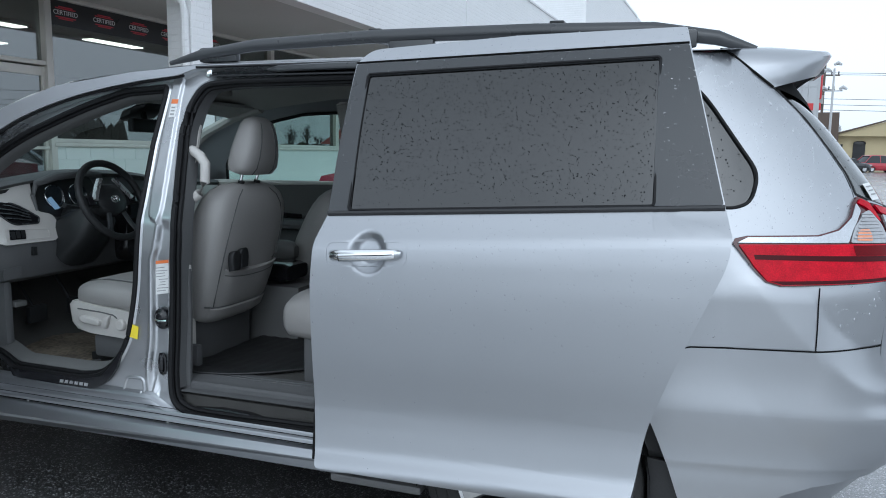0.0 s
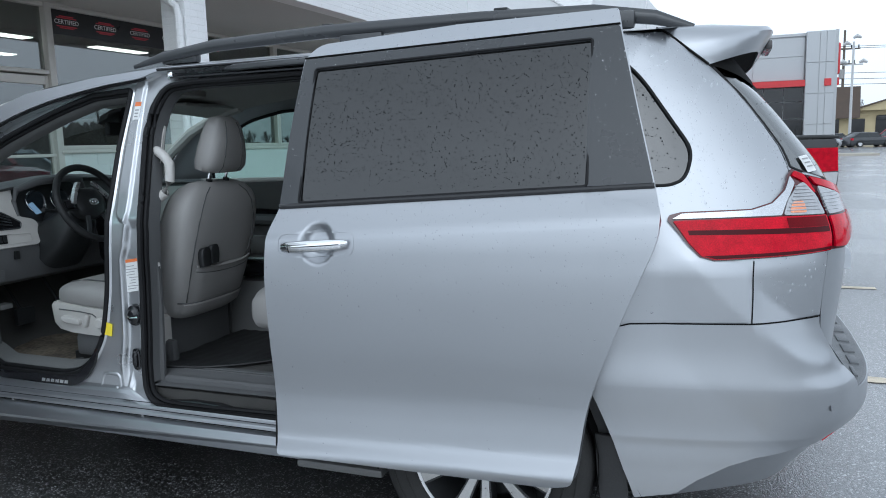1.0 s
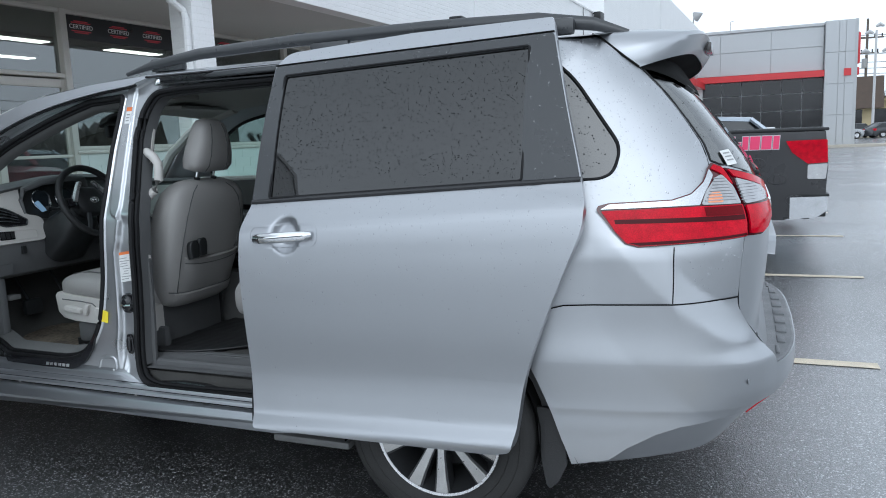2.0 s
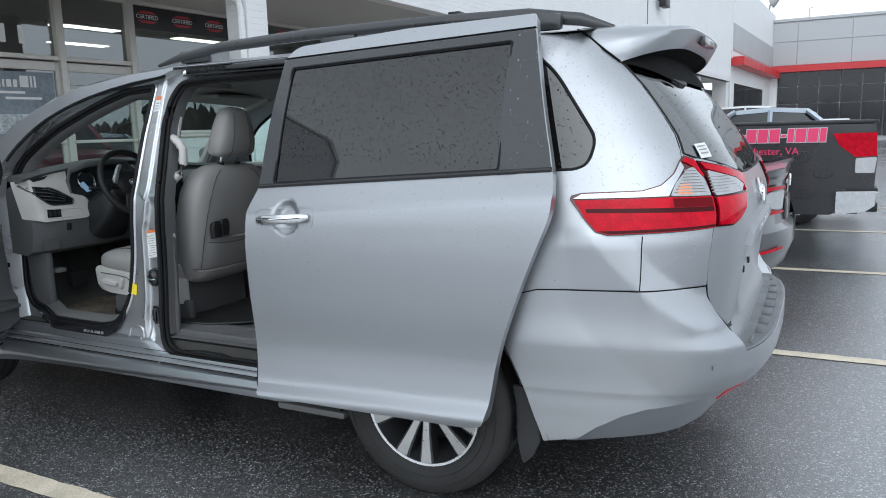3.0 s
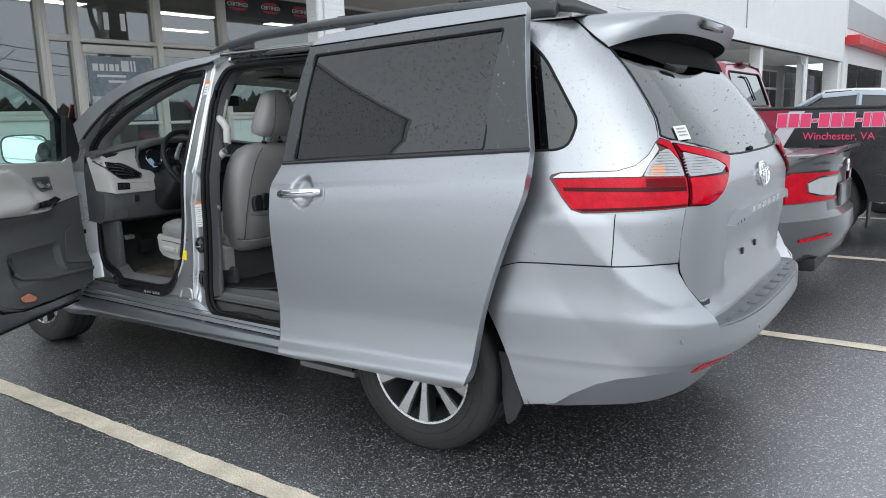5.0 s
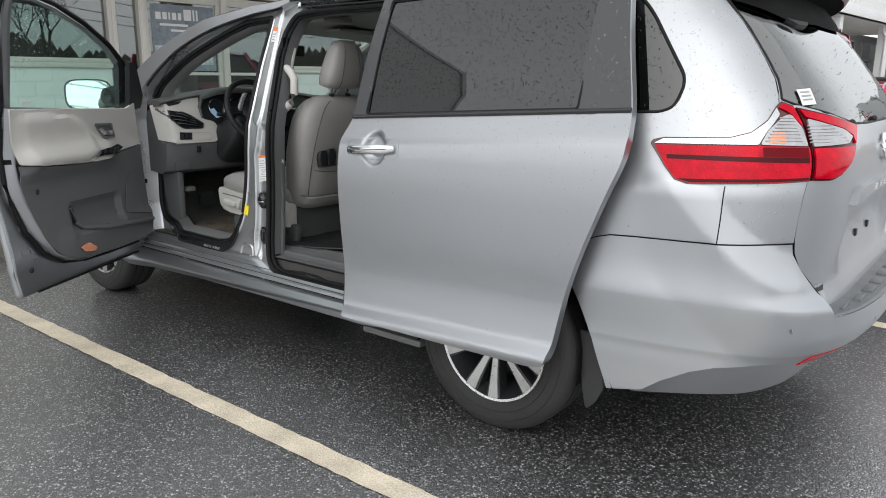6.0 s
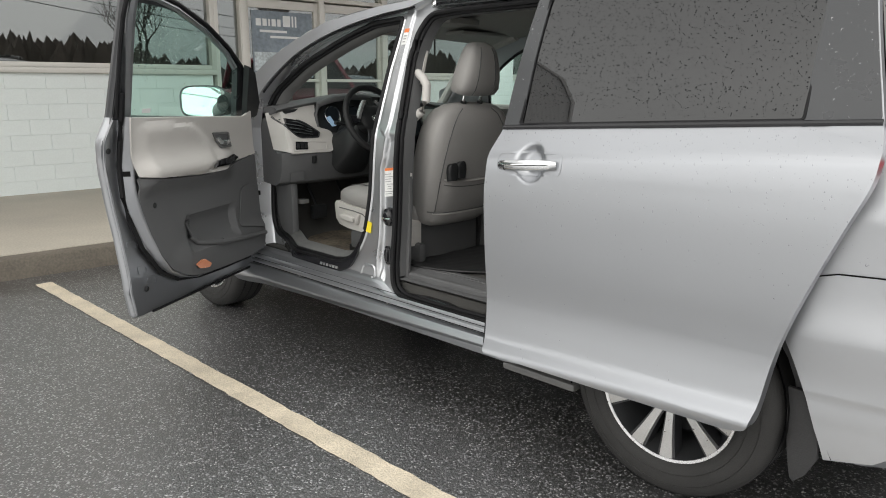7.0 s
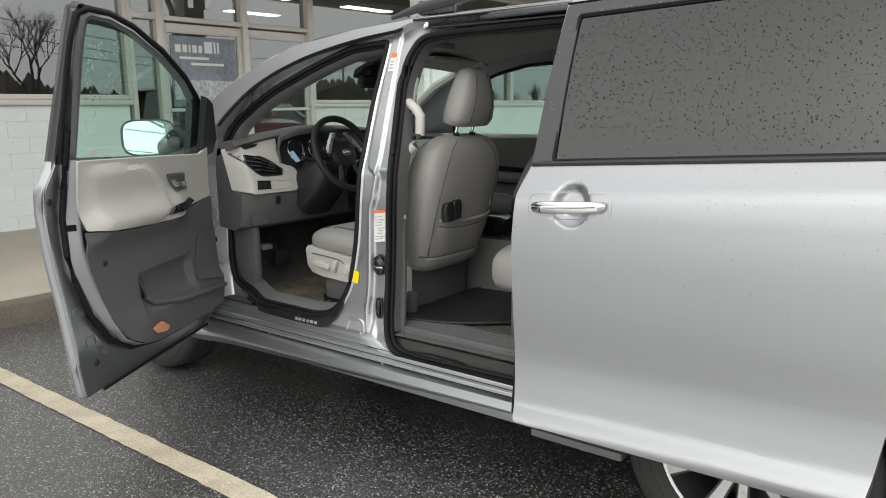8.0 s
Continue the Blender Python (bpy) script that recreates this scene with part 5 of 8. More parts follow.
# tail lamps, each with a flank part and a tailgate part
for s in (-1, 1):
    f = tail
    m = lambda pts: [(s * abs(p[0]), *p[1:]) for p in pts]
    lamp = part("tail_lamp", skin(rounded(m([(-1.362, 1.145, 0.01), (-1.352, 1.157), (-1.316, 1.165), (-1.103, 1.171), (-1.032, 1.188), (-0.974, 1.224), (-0.931, 1.265), (-0.906, 1.279), (-0.861, 1.267), (-0.835, 1.193), (-0.826, 1.122), (-0.824, 1.046), (-1, 1.037), (-1.225, 1.027), (-1.267, 1.038), (-1.307, 1.078)])), [], shade(f, 0.010), 0.03, 0.012), LAMPRIM, van, "red and clear wrap-round tail lamp")
    part("red_lens", skin(rounded(m([(-1.345, 1.141), (-1.301, 1.080), (-1.262, 1.042), (-1.222, 1.032), (-1, 1.041), (-0.829, 1.049), (-0.831, 1.147), (-1, 1.148), (-1.153, 1.145)]), 0.006), [], shade(f, 0.016), 0.03, 0.006), RED, lamp)
    part("lens_band", skin(m([(-1.300, 1.101), (-1.303, 1.114), (-1.153, 1.115), (-1, 1.116), (-0.838, 1.116), (-0.838, 1.101), (-1.0, 1.101)]), [], shade(f, 0.0167), 0.03, 0.0006), DARKRED, lamp)
    part("lens_reflector", skin(m([(-1.0, 1.117), (-1.0, 1.1445), (-0.838, 1.1445), (-0.838, 1.117)]), [], shade(f, 0.0169), 0.03, 0.0006), MIDRED, lamp)
    part("lens_edge", skin(m([(-1.258, 1.043), (-1.220, 1.034), (-1, 1.043), (-0.832, 1.051), (-0.832, 1.059), (-1, 1.052), (-1.21, 1.044)]), [], shade(f, 0.0169), 0.03, 0.0006), DARKRED, lamp)
    part("lens_line", skin(m([(-1.218, 1.103), (-1.208, 1.106), (-1.037, 1.106), (-1.037, 1.101)]), [], shade(f, 0.0172), 0.05, 0.001), DARKRED, lamp)
    part("upper_red_lens", skin(rounded(m([(-0.925, 1.261), (-0.904, 1.274), (-0.865, 1.262), (-0.844, 1.213), (-0.849, 1.209), (-0.89, 1.247)]), 0.004), [], shade(f, 0.016), 0.03, 0.006), RED, lamp)
    part("lamp_chrome", skin(rounded(m([(-1.347, 1.146), (-1.193, 1.149), (-1.013, 1.152), (-0.984, 1.188), (-0.927, 1.241), (-0.934, 1.261), (-0.975, 1.221), (-1.034, 1.185), (-1.103, 1.168), (-1.316, 1.161)]), 0.004), [], shade(f, 0.017), 0.03, 0.007), LAMPCHROME, lamp, "chrome lamp edging")
    part("clear_lens", skin(rounded(m([(-1.007, 1.152), (-0.977, 1.194), (-0.92, 1.234), (-0.886, 1.242), (-0.849, 1.202), (-0.836, 1.15)]), 0.01), [], shade(f, 0.017), 0.03, 0.006), CLEARLENS, lamp, "clear ribbed lens")
    part("amber_bulb", skin(rounded(m([(-0.984, 1.158), (-0.919, 1.157), (-0.919, 1.19), (-0.963, 1.188)]), 0.01), [], shade(f, 0.0185), 0.03, 0.003), AMBER, lamp)
    for k in range(8):
        z = 1.164 + 0.0095 * k
        part("lens_rib", tube([f(s * v, z, 0.018) for v in (0.99 - 0.009 * k, 0.93, 0.86 + 0.003 * k)], 0.0022, 5), CLEARLENS, lamp)
    inner = part("tailgate_lamp", skin(rounded(m([(-0.849, 1.261), (-0.826, 1.193), (-0.817, 1.122), (-0.815, 1.048), (-0.706, 1.045, 0.02), (-0.648, 1.06), (-0.593, 1.087), (-0.516, 1.144), (-0.452, 1.202, 0.01), (-0.688, 1.239)])), [], shade(f, 0.010), 0.03, 0.012), DARKRED, van, "red and clear tailgate lamp")
    part("red_lens", skin(rounded(m([(-0.809, 1.143), (-0.807, 1.055), (-0.706, 1.052, 0.02), (-0.652, 1.067), (-0.599, 1.094), (-0.534, 1.143)]), 0.005), [], shade(f, 0.016), 0.03, 0.006), RED, inner)
    part("upper_red_lens", skin(rounded(m([(-0.839, 1.256), (-0.822, 1.234), (-0.613, 1.197), (-0.538, 1.174), (-0.529, 1.148), (-0.464, 1.2), (-0.688, 1.235)]), 0.004), [], shade(f, 0.016), 0.03, 0.006), RED, inner)
    part("clear_lens", skin(rounded(m([(-0.819, 1.229), (-0.812, 1.148), (-0.599, 1.152), (-0.547, 1.17), (-0.612, 1.194)]), 0.008), [], shade(f, 0.017), 0.03, 0.006), CLEARLENS, inner, "clear ribbed lens")
    for k in range(6):
        z = 1.160 + 0.0095 * k
        part("lens_rib", tube([f(s * v, z, 0.018) for v in (0.828, 0.74, 0.60 + 0.02 * k)], 0.0022, 5), CLEARLENS, inner)


# ---- wheels ----
SPOKE = mat("wet_machined_spoke", (0.47, 0.465, 0.46), 0.34, 0.9, 0.15, 25, 300)
DARKALLOY = mat("dark_grey_alloy", (0.035, 0.036, 0.038), 0.4, 0.3, 0.15, 20, 200)


def make_wheel(x, y, s, parent):
    """A tyre on a ten-spoke machined rim; s: -1 faces the near side."""
    w = new("wheel")
    w.parent = parent
    w.matrix_basis = Matrix.Translation((x, y, 0.357)) @ Matrix.Rotation(0 if s < 0 else math.pi, 4, "Z") @ Matrix.Rotation(radians(11), 4, "Y")
    prof = [(0.236, 0.10), (0.236, -0.098), (0.243, -0.108), (0.262, -0.116), (0.29, -0.120), (0.318, -0.117), (0.338, -0.108), (0.35, -0.094), (0.356, -0.075), (0.358, 0.0), (0.356, 0.08), (0.33, 0.11), (0.28, 0.118), (0.236, 0.10)]
    part("tyre", lathe(prof, 64), TYRE, w, "damp black tyre")
    for r in (0.275, 0.312):
        part("sidewall_ring", lathe([(r - 0.003, -0.116), (r, -0.1205), (r + 0.003, -0.116)], 48), TYRE, w)
    for d in (-0.05, 0.0, 0.05):
        part("tread_groove", lathe([(0.3575, d - 0.006), (0.3592, d - 0.004), (0.3592, d + 0.004), (0.3575, d + 0.006)], 48), RUBBER, w)
    part("rim_barrel", lathe([(0.232, 0.09), (0.222, 0.06), (0.20, -0.02), (0.212, -0.06), (0.226, -0.085), (0.236, -0.10), (0.228, -0.102), (0.215, -0.07), (0.19, -0.01), (0.19, 0.09)], 48), DARKALLOY, w)
    part("rim_lip", lathe([(0.226, -0.094), (0.229, -0.1035), (0.238, -0.1055), (0.240, -0.098)], 64), ALLOY, w, "machined rim lip")
    part("brake_disc", lathe([(0.165, -0.005), (0.165, 0.01), (0.05, 0.01), (0.05, -0.012)], 32), DARKALLOY, w)
    part("hub", lathe([(0.075, -0.02), (0.072, -0.062), (0.055, -0.074), (0.038, -0.078), (0.034, -0.084), (0.02, -0.088), (0.001, -0.088)], 24), DARKALLOY, w)
    for k in range(10):
        a = k * math.tau / 10 + (0.07 if k % 2 else -0.07)
        rot = Matrix.Rotation(-a, 4, "Y")
        web, face = bmesh.new(), bmesh.new()
        for bm, cut, dep in ((web, 0.004, 0.0), (face, -0.004, 0.0035)):
            rows = []
            for r, hw, d in ((0.055, 0.013, -0.070), (0.11, 0.015, -0.080), (0.17, 0.020, -0.090), (0.228, 0.027, -0.098)):
                if bm is web:
                    rows.append([Vector((r, d + 0.05, -hw * 1.25)), Vector((r, d, -hw * 1.2)), Vector((r, d, hw * 1.2)), Vector((r, d + 0.05, hw * 1.25))])
                else:
                    rows.append([Vector((r, d + 0.002, -hw * 0.92)), Vector((r, d - 0.004, -hw * 0.85)), Vector((r, d - 0.004, hw * 0.85)), Vector((r, d + 0.002, hw * 0.92))])
            src = loft(rows)
            src.transform(rot)
            me = bpy.data.meshes.new("tmp")
            src.to_mesh(me)
            src.free()
            bm.from_mesh(me)
            bpy.data.meshes.remove(me)
        part("spoke", face, SPOKE, w, "machined spoke")
        part("spoke_web", web, DARKALLOY, w)
    return w


for x in (0.98, 4.005):
    for s in (-1, 1):
        make_wheel(x, s * 0.855, s, van)
for s in (-1, 1):
    part("rear_wheel_well", loft([[Vector((3.995 + 0.385 * math.cos(a), y, 0.37 + 0.385 * math.sin(a))) for a in [radians(-15 + 210 * k / 20) for k in range(21)]] for y in (s * 0.945, s * 0.60)], False, False), PITDARK, van)
    part("front_wheel_well", loft([[Vector((0.98 + 0.39 * math.cos(a), y, 0.37 + 0.39 * math.sin(a))) for a in [radians(-15 + 210 * k / 20) for k in range(21)]] for y in (s * 0.93, s * 0.60)], False, False), PITDARK, van)
for s in (-1, 1):
    edge = [(4.505, 0.300), (4.462, 0.387), (4.429, 0.473), (4.404, 0.53), (4.377, 0.592), (4.337, 0.677), (4.29, 0.716), (4.235, 0.74)]
    part("wheel_arch_liner", loft([[Vector((u + 0.006, s * y, z)) for u, z in edge] for y in (0.955, 0.80, 0.60)], False, False), PITDARK, van)
rows = [[Vector((x, y, z)) for x, y in ((a, -0.928), (b, -0.940), (b, -0.925), (a, -0.913))] for z, a, b in ((0.478, 4.366, 0.012 + 4.42), (0.36, 4.372, 4.462), (0.285, 4.380, 4.468), (0.225, 4.390, 4.440), (0.197, 4.397, 4.412))]
part("mud_flap", loft(rows), mat("weathered_mud_flap", (0.03, 0.03, 0.031), 0.5, 0, 0.2, 10, 200, 0.2), van, "worn dark mud flap")


# ---- the sliding door, run back along the flank ----
door_width = table([(0.27, 1.05), (0.32, 1.086), (0.343, 1.092), (0.358, 1.088), (0.392, 1.066), (0.402, 1.062), (0.45, 1.053), (0.50, 1.046), (0.545, 1.043), (0.60, 1.046), (0.70, 1.056), (0.80, 1.063), (0.92, 1.068), (1.0, 1.066), (1.07, 1.060), (1.095, 1.052), (1.118, 1.038), (1.17, 1.008), (1.24, 0.98)])


def slide(u, z, off=0.0):
    """The door's outside; its belt and sill lines climb towards the tail, and its upper part curves inwards."""
    zz = z - 0.058 * (u - 3.3) * (1 - 0.33 * ease((z - 1.19) / 0.06))
    d = zz - 1.24
    y = door_width(zz) if d < 0 else 0.98 - 0.29 * d - 0.275 * d * d
    return Vector((u, -(y + 0.025 * (u - 3.3) * max(0, min(1, (1.3 - z) / 0.6)) + off), z))


def slide_dished(u, z):
    p = slide(u, z)
    e = math.sqrt(((u - 3.495) / 0.060) ** 2 + ((z - 1.072) / 0.062) ** 2)
    t = max(0, min(1, (1.15 - e) / 0.6))
    p.y += 0.030 * t * t * (3 - 2 * t)
    return p


slide_door = new("sliding_door")
slide_door.parent = van
slide_door["label"] = "silver sliding door, pushed open"
SDOOR = rounded([(3.33, 1.19), (3.302, 1.105, 0.04), (3.293, 0.96), (3.295, 0.525), (3.305, 0.40), (3.318, 0.348, 0.012), (4.26, 0.368, 0.03), (4.325, 0.385, 0.02), (4.342, 0.46, 0.03), (4.362, 0.605, 0.06), (4.42, 0.775, 0.1), (4.493, 0.955, 0.1), (4.556, 1.105, 0.05), (4.560, 1.175), (4.541, 1.25), (4.486, 1.465), (4.427, 1.704), (4.412, 1.772, 0.012), (3.9, 1.766), (3.38, 1.736, 0.04), (3.334, 1.686)])
SGLASS = rounded([(3.40, 1.199), (3.388, 1.648), (4.342, 1.680), (4.352, 1.247)], 0.012)
fine = [(0, 3.415 + 0.008 * k) for k in range(21)] + [(2, 0.996 + 0.008 * k) for k in range(20)]
crisp = [(2, 0.33 + 0.013 * k) for k in range(22)] + [(2, 1.04 + 0.01 * k) for k in range(14)]
part("door_panel", skin(SDOOR, [SGLASS], slide_dished, 0.05, 0.035, extra=fine + crisp), SILVER, slide_door, "silver door skin beaded with rain")
SFRAME = rounded([(3.328, 1.194), (3.338, 1.684), (4.420, 1.716), (4.536, 1.256)], 0.008)
part("window_frame", skin(SFRAME, [shrunk(SGLASS, 0.004)], shade(slide, 0.004), 0.06, 0.006), SATIN, slide_door, "satin black window surround")
part("door_window", skin(shrunk(SGLASS, -0.004), [], shade(slide, -0.004), 0.08, 0.004), TINT, slide_door, "dark privacy glass beaded with rain")
part("window_seal", tube([slide(u, z, 0.003) for u, z in SGLASS], 0.005, 6, True), RUBBER, slide_door)
part("belt_moulding", tube([slide(3.33 + (4.54 - 3.33) * k / 10, 1.186 + 0.062 * k / 10, 0.004) for k in range(11)], 0.008, 8, squash=(0.7, 1.1)), GLOSSBLACK, slide_door, "black belt moulding")
part("top_strip_gap", tube([slide(3.335, 1.690, 0.003), slide(3.8, 1.704, 0.003), slide(4.42, 1.722, 0.003)], 0.003, 6), PITDARK, slide_door)
pts = [(3.372, 1.0605, 0.006), (3.385, 1.061, 0.022), (3.42, 1.063, 0.032), (3.49, 1.068, 0.037), (3.56, 1.073, 0.034), (3.595, 1.0755, 0.024), (3.608, 1.0765, 0.006)]
hd = part("door_handle", tube([slide(u, z, o) for u, z, o in pts], [0.012, 0.016, 0.018, 0.0175, 0.017, 0.015, 0.011], 12, squash=(0.7, 1.05)), CHROME, slide_door, "chrome pull handle")
part("handle_groove", tube([slide(u, z + 0.001, o + 0.011) for u, z, o in pts[1:-1]], 0.002, 6), GLOSSBLACK, hd)
part("lock_cover_gap", tube([slide(3.415, 1.063 + 0.017 * math.sin(a), 0.031 + 0.012 * math.cos(a)) for a in [k * math.tau / 12 for k in range(12)]], 0.002, 5, True), GLOSSBLACK, hd)
bm = skin(rounded([(3.345, 1.02, 0.03), (3.345, 1.105, 0.03), (3.63, 1.118, 0.03), (3.63, 1.035, 0.03)]), [rounded([(3.352, 1.027, 0.026), (3.352, 1.098, 0.026), (3.623, 1.111, 0.026), (3.623, 1.042, 0.026)])], lambda u, z: slide_dished(u, z) + Vector((0, -0.0015, 0)), 0.02, 0.002)
part("handle_surround", bm, SILVER, slide_door)
part("door_edge_seal", tube([slide(u, z, -0.038) for u, z in ((3.36, 1.66), (3.345, 1.40), (3.335, 1.19), (3.305, 1.10), (3.297, 0.95), (3.293, 0.65), (3.297, 0.36))], 0.010, 6), RUBBER, slide_door)
part("door_inner_panel", skin(shrunk(SDOOR, 0.03), [shrunk(SGLASS, -0.01)], shade(slide, -0.045), 0.15, 0.03), DARKTRIM, slide_door)
part("sill_end", box(3.30, 3.64, -0.95, -0.86, 0.238, 0.268, bevel=0.012), SILL, van)


# ---- the front door, swung open on its hinges ----
HINGE = Matrix.Translation((1.44, -0.945, 0)) @ Matrix.Rotation(radians(-61), 4, "Z") @ Matrix.Translation((-1.44, 0.945, 0))
front_door = new("front_door")
front_door.parent = van
front_door["label"] = "silver front door, swung wide open"


def leaf(u, z, off=0.0):
    w = half_width(z)
    return Vector((u, -w - off - 0.008, z))


def swung(bm):
    bm.transform(HINGE)
    return bm


def dpart(name, bm, m, parent=None, label=""):
    return part(name, swung(bm), m, parent or front_door, label)


FDOOR = rounded([(1.46, 0.335, 0.03), (2.445, 0.330, 0.02), (2.477, 0.478, 0.03), (2.493, 0.695, 0.05), (2.515, 0.842, 0.05), (2.553, 1.058, 0.03), (2.571, 1.11, 0.02), (2.546, 1.206, 0.02), (2.555, 1.26), (2.625, 1.69, 0.02), (2.493, 1.684, 0.05), (2.283, 1.662, 0.1), (2.059, 1.602, 0.1), (1.761, 1.472, 0.1), (1.616, 1.380, 0.08), (1.496, 1.25, 0.05), (1.43, 1.12), (1.43, 0.60)])
FGLASS = rounded([(1.597, 1.168), (1.716, 1.421, 0.03), (1.89, 1.512, 0.08), (2.051, 1.572, 0.08), (2.308, 1.636, 0.08), (2.442, 1.648, 0.03), (2.545, 1.650, 0.012), (2.509, 1.41), (2.443, 1.207)], 0.008)
dpart("door_shell", skin([p for p in FDOOR if p[1] < 1.19], [], leaf, 0.07, 0.03), SILVER, label="silver painted door shell")
dpart("window_frame", skin([p for p in FDOOR if p[1] > 1.18] + [(1.47, 1.16), (2.552, 1.16)], [FGLASS], shade(leaf, -0.002), 0.07, 0.030), SATIN, label="satin black window frame")
# painted flange, seal, inner pressing
SEAL = [(2.548, 1.30), (2.518, 1.19), (2.497, 1.11), (2.481, 1.0), (2.474, 0.87), (2.451, 0.775), (2.394, 0.633), (2.30, 0.51), (2.17, 0.443), (2.0, 0.415), (1.8, 0.408), (1.52, 0.41)]
edges = [[leaf(u, z, o) for u, z in shrunk(FDOOR, d)] for d, o in ((0.0, 0.001), (-0.004, -0.012), (0.004, -0.036))]
turn = [k for k, q in enumerate(FDOOR) if q[1] > 1.2]
dpart("door_edge", loft([r[turn[-1]:] + r[:turn[0] + 1] for r in edges], False, False), SILVER)
dpart("window_frame_edge", loft([r[turn[0]:turn[-1] + 1] for r in edges], False, False), SATIN)
dpart("door_inner_flange", skin([p for p in shrunk(FDOOR, 0.006) if p[1] < 1.20], [], shade(leaf, -0.034), 0.07, 0.006), SILVER, label="painted door flange")
PRESS = rounded([(2.520, 1.20), (2.489, 1.11), (2.476, 1.0), (2.470, 0.87), (2.446, 0.775), (2.389, 0.64), (2.297, 0.52), (2.17, 0.452), (2.0, 0.424), (1.50, 0.418), (1.47, 1.0), (1.55, 1.165)], 0.02)
dpart("door_inner_step", skin(PRESS, [], shade(leaf, -0.03), 0.06, 0.034), JAMB, label="painted inner door pressing")
dpart("door_seal", tube([leaf(u, z, -0.058) for u, z in SEAL], 0.011, 8), RUBBER, label="black rubber door seal")
STRIP = [(2.487, 1.193), (2.529, 1.323), (2.577, 1.481), (2.603, 1.58), (2.606, 1.650), (2.575, 1.664), (2.467, 1.663), (2.315, 1.638), (2.086, 1.571), (1.863, 1.483), (1.755, 1.42)]
INNER = [(2.445, 1.200), (2.479, 1.322), (2.528, 1.50), (2.550, 1.59), (2.556, 1.640), (2.540, 1.648), (2.442, 1.647), (2.300, 1.622), (2.066, 1.556), (1.850, 1.468), (1.748, 1.402)]
dpart("window_bright_strip", loft([[leaf(u, z, -0.034) for u, z in STRIP], [leaf(u, z, -0.052) for u, z in STRIP], [leaf(u * 0.55 + a * 0.45, z * 0.55 + b * 0.45, -0.055) for (u, z), (a, b) in zip(STRIP, INNER)], [leaf(u * 0.5 + a * 0.5, z * 0.5 + b * 0.5, -0.046) for (u, z), (a, b) in zip(STRIP, INNER)], [leaf(u, z, -0.044) for u, z in INNER], [leaf(u, z, -0.026) for u, z in INNER]], False, False), SILVER, label="bright painted window channel")
dpart("window_seal", tube([leaf(u, z, -0.044) for u, z in ((2.530, 1.20), (2.565, 1.33), (2.600, 1.48), (2.618, 1.58), (2.622, 1.655), (2.585, 1.676), (2.467, 1.676), (2.310, 1.652), (2.076, 1.588), (1.85, 1.50), (1.70, 1.42), (1.58, 1.33), (1.50, 1.22))], 0.009, 8), RUBBER, label="black rubber window seal")
dpart("door_window", skin(shrunk(FGLASS, -0.006), [], shade(leaf, -0.03), 0.1, 0.004), GREEN, label="greenish side glass dotted with rain").visible_shadow = False
dpart("mirror_sail", skin(rounded([(1.715, 1.43), (1.64, 1.40), (1.51, 1.25), (1.50, 1.18), (1.60, 1.165)], 0.012), [], shade(leaf, -0.065), 0.08, 0.03), BLACK, label="black mirror base")
dpart("glass_tag", skin([(2.319, 1.212), (2.372, 1.214), (2.374, 1.232), (2.319, 1.232)], [], shade(leaf, -0.037), 0.1, 0.001), LABEL)
pad_edge = table([(0.90, 1.96), (0.93, 1.94), (0.966, 1.889), (1.035, 1.869), (1.121, 1.977), (1.152, 2.061), (1.186, 2.44), (1.2, 2.5)])


def trim_shape(u, z, off=0.0):
    p = leaf(u, z, -0.10 - off)
    if z > 0.93:
        arm = 0.055 * math.exp(-((z - 0.965) / 0.055) ** 2) * max(0, min(1, (u - 1.66) / 0.16)) * max(0, min(1, (2.47 - u) / 0.08))
        pad = 0.026 * ease((u - pad_edge(z)) / 0.10) * ease((2.49 + (z - 1.15) * 0.3 - u) / 0.08) * ease((1.19 - z) / 0.05)
        p.y += arm + pad
    else:
        arm = 0.055 * math.exp(-((z - 0.93) / 0.05) ** 2) * max(0, min(1, (u - 1.66) / 0.16)) * max(0, min(1, (2.47 - u) / 0.08))
        p.y += arm + 0.02 * max(0, min(1, (0.62 - z) / 0.05)) * max(0, min(1, (2.25 - u) / 0.1))
        e = max(abs((u - 1.86) / 0.235), abs((z - 0.645) / 0.062))
        if e < 1.15 and u > 1.70:
            p.y -= 0.03 * max(0, min(1, (1.15 - e) / 0.15))
    return p


UPPER = rounded([(2.515, 1.200), (2.470, 1.078), (2.440, 0.952), (2.328, 0.940), (2.045, 0.921), (1.853, 0.920), (1.572, 0.955), (1.45, 0.967), (1.50, 1.07), (1.585, 1.20), (1.65, 1.172), (2.0, 1.184)], 0.008)
LOWER = rounded([(2.442, 0.944), (2.436, 0.887, 0.02), (2.408, 0.792, 0.04), (2.374, 0.693, 0.04), (2.326, 0.590, 0.03), (2.262, 0.512, 0.03), (2.175, 0.462, 0.04), (2.06, 0.440), (1.851, 0.434, 0.05), (1.621, 0.434), (1.46, 0.447, 0.02), (1.45, 0.522), (1.445, 0.739), (1.452, 0.960), (1.572, 0.948), (1.853, 0.912), (2.045, 0.913), (2.328, 0.932)], 0.004)
dpart("trim_upper", skin(UPPER, [], trim_shape, 0.018, -0.008), LIGHTTRIM, label="light grey padded upper door trim")
dpart("trim_lower", skin(LOWER, [], trim_shape, 0.025, -0.008), DARKTRIM, label="dark grey lower door trim with pocket")
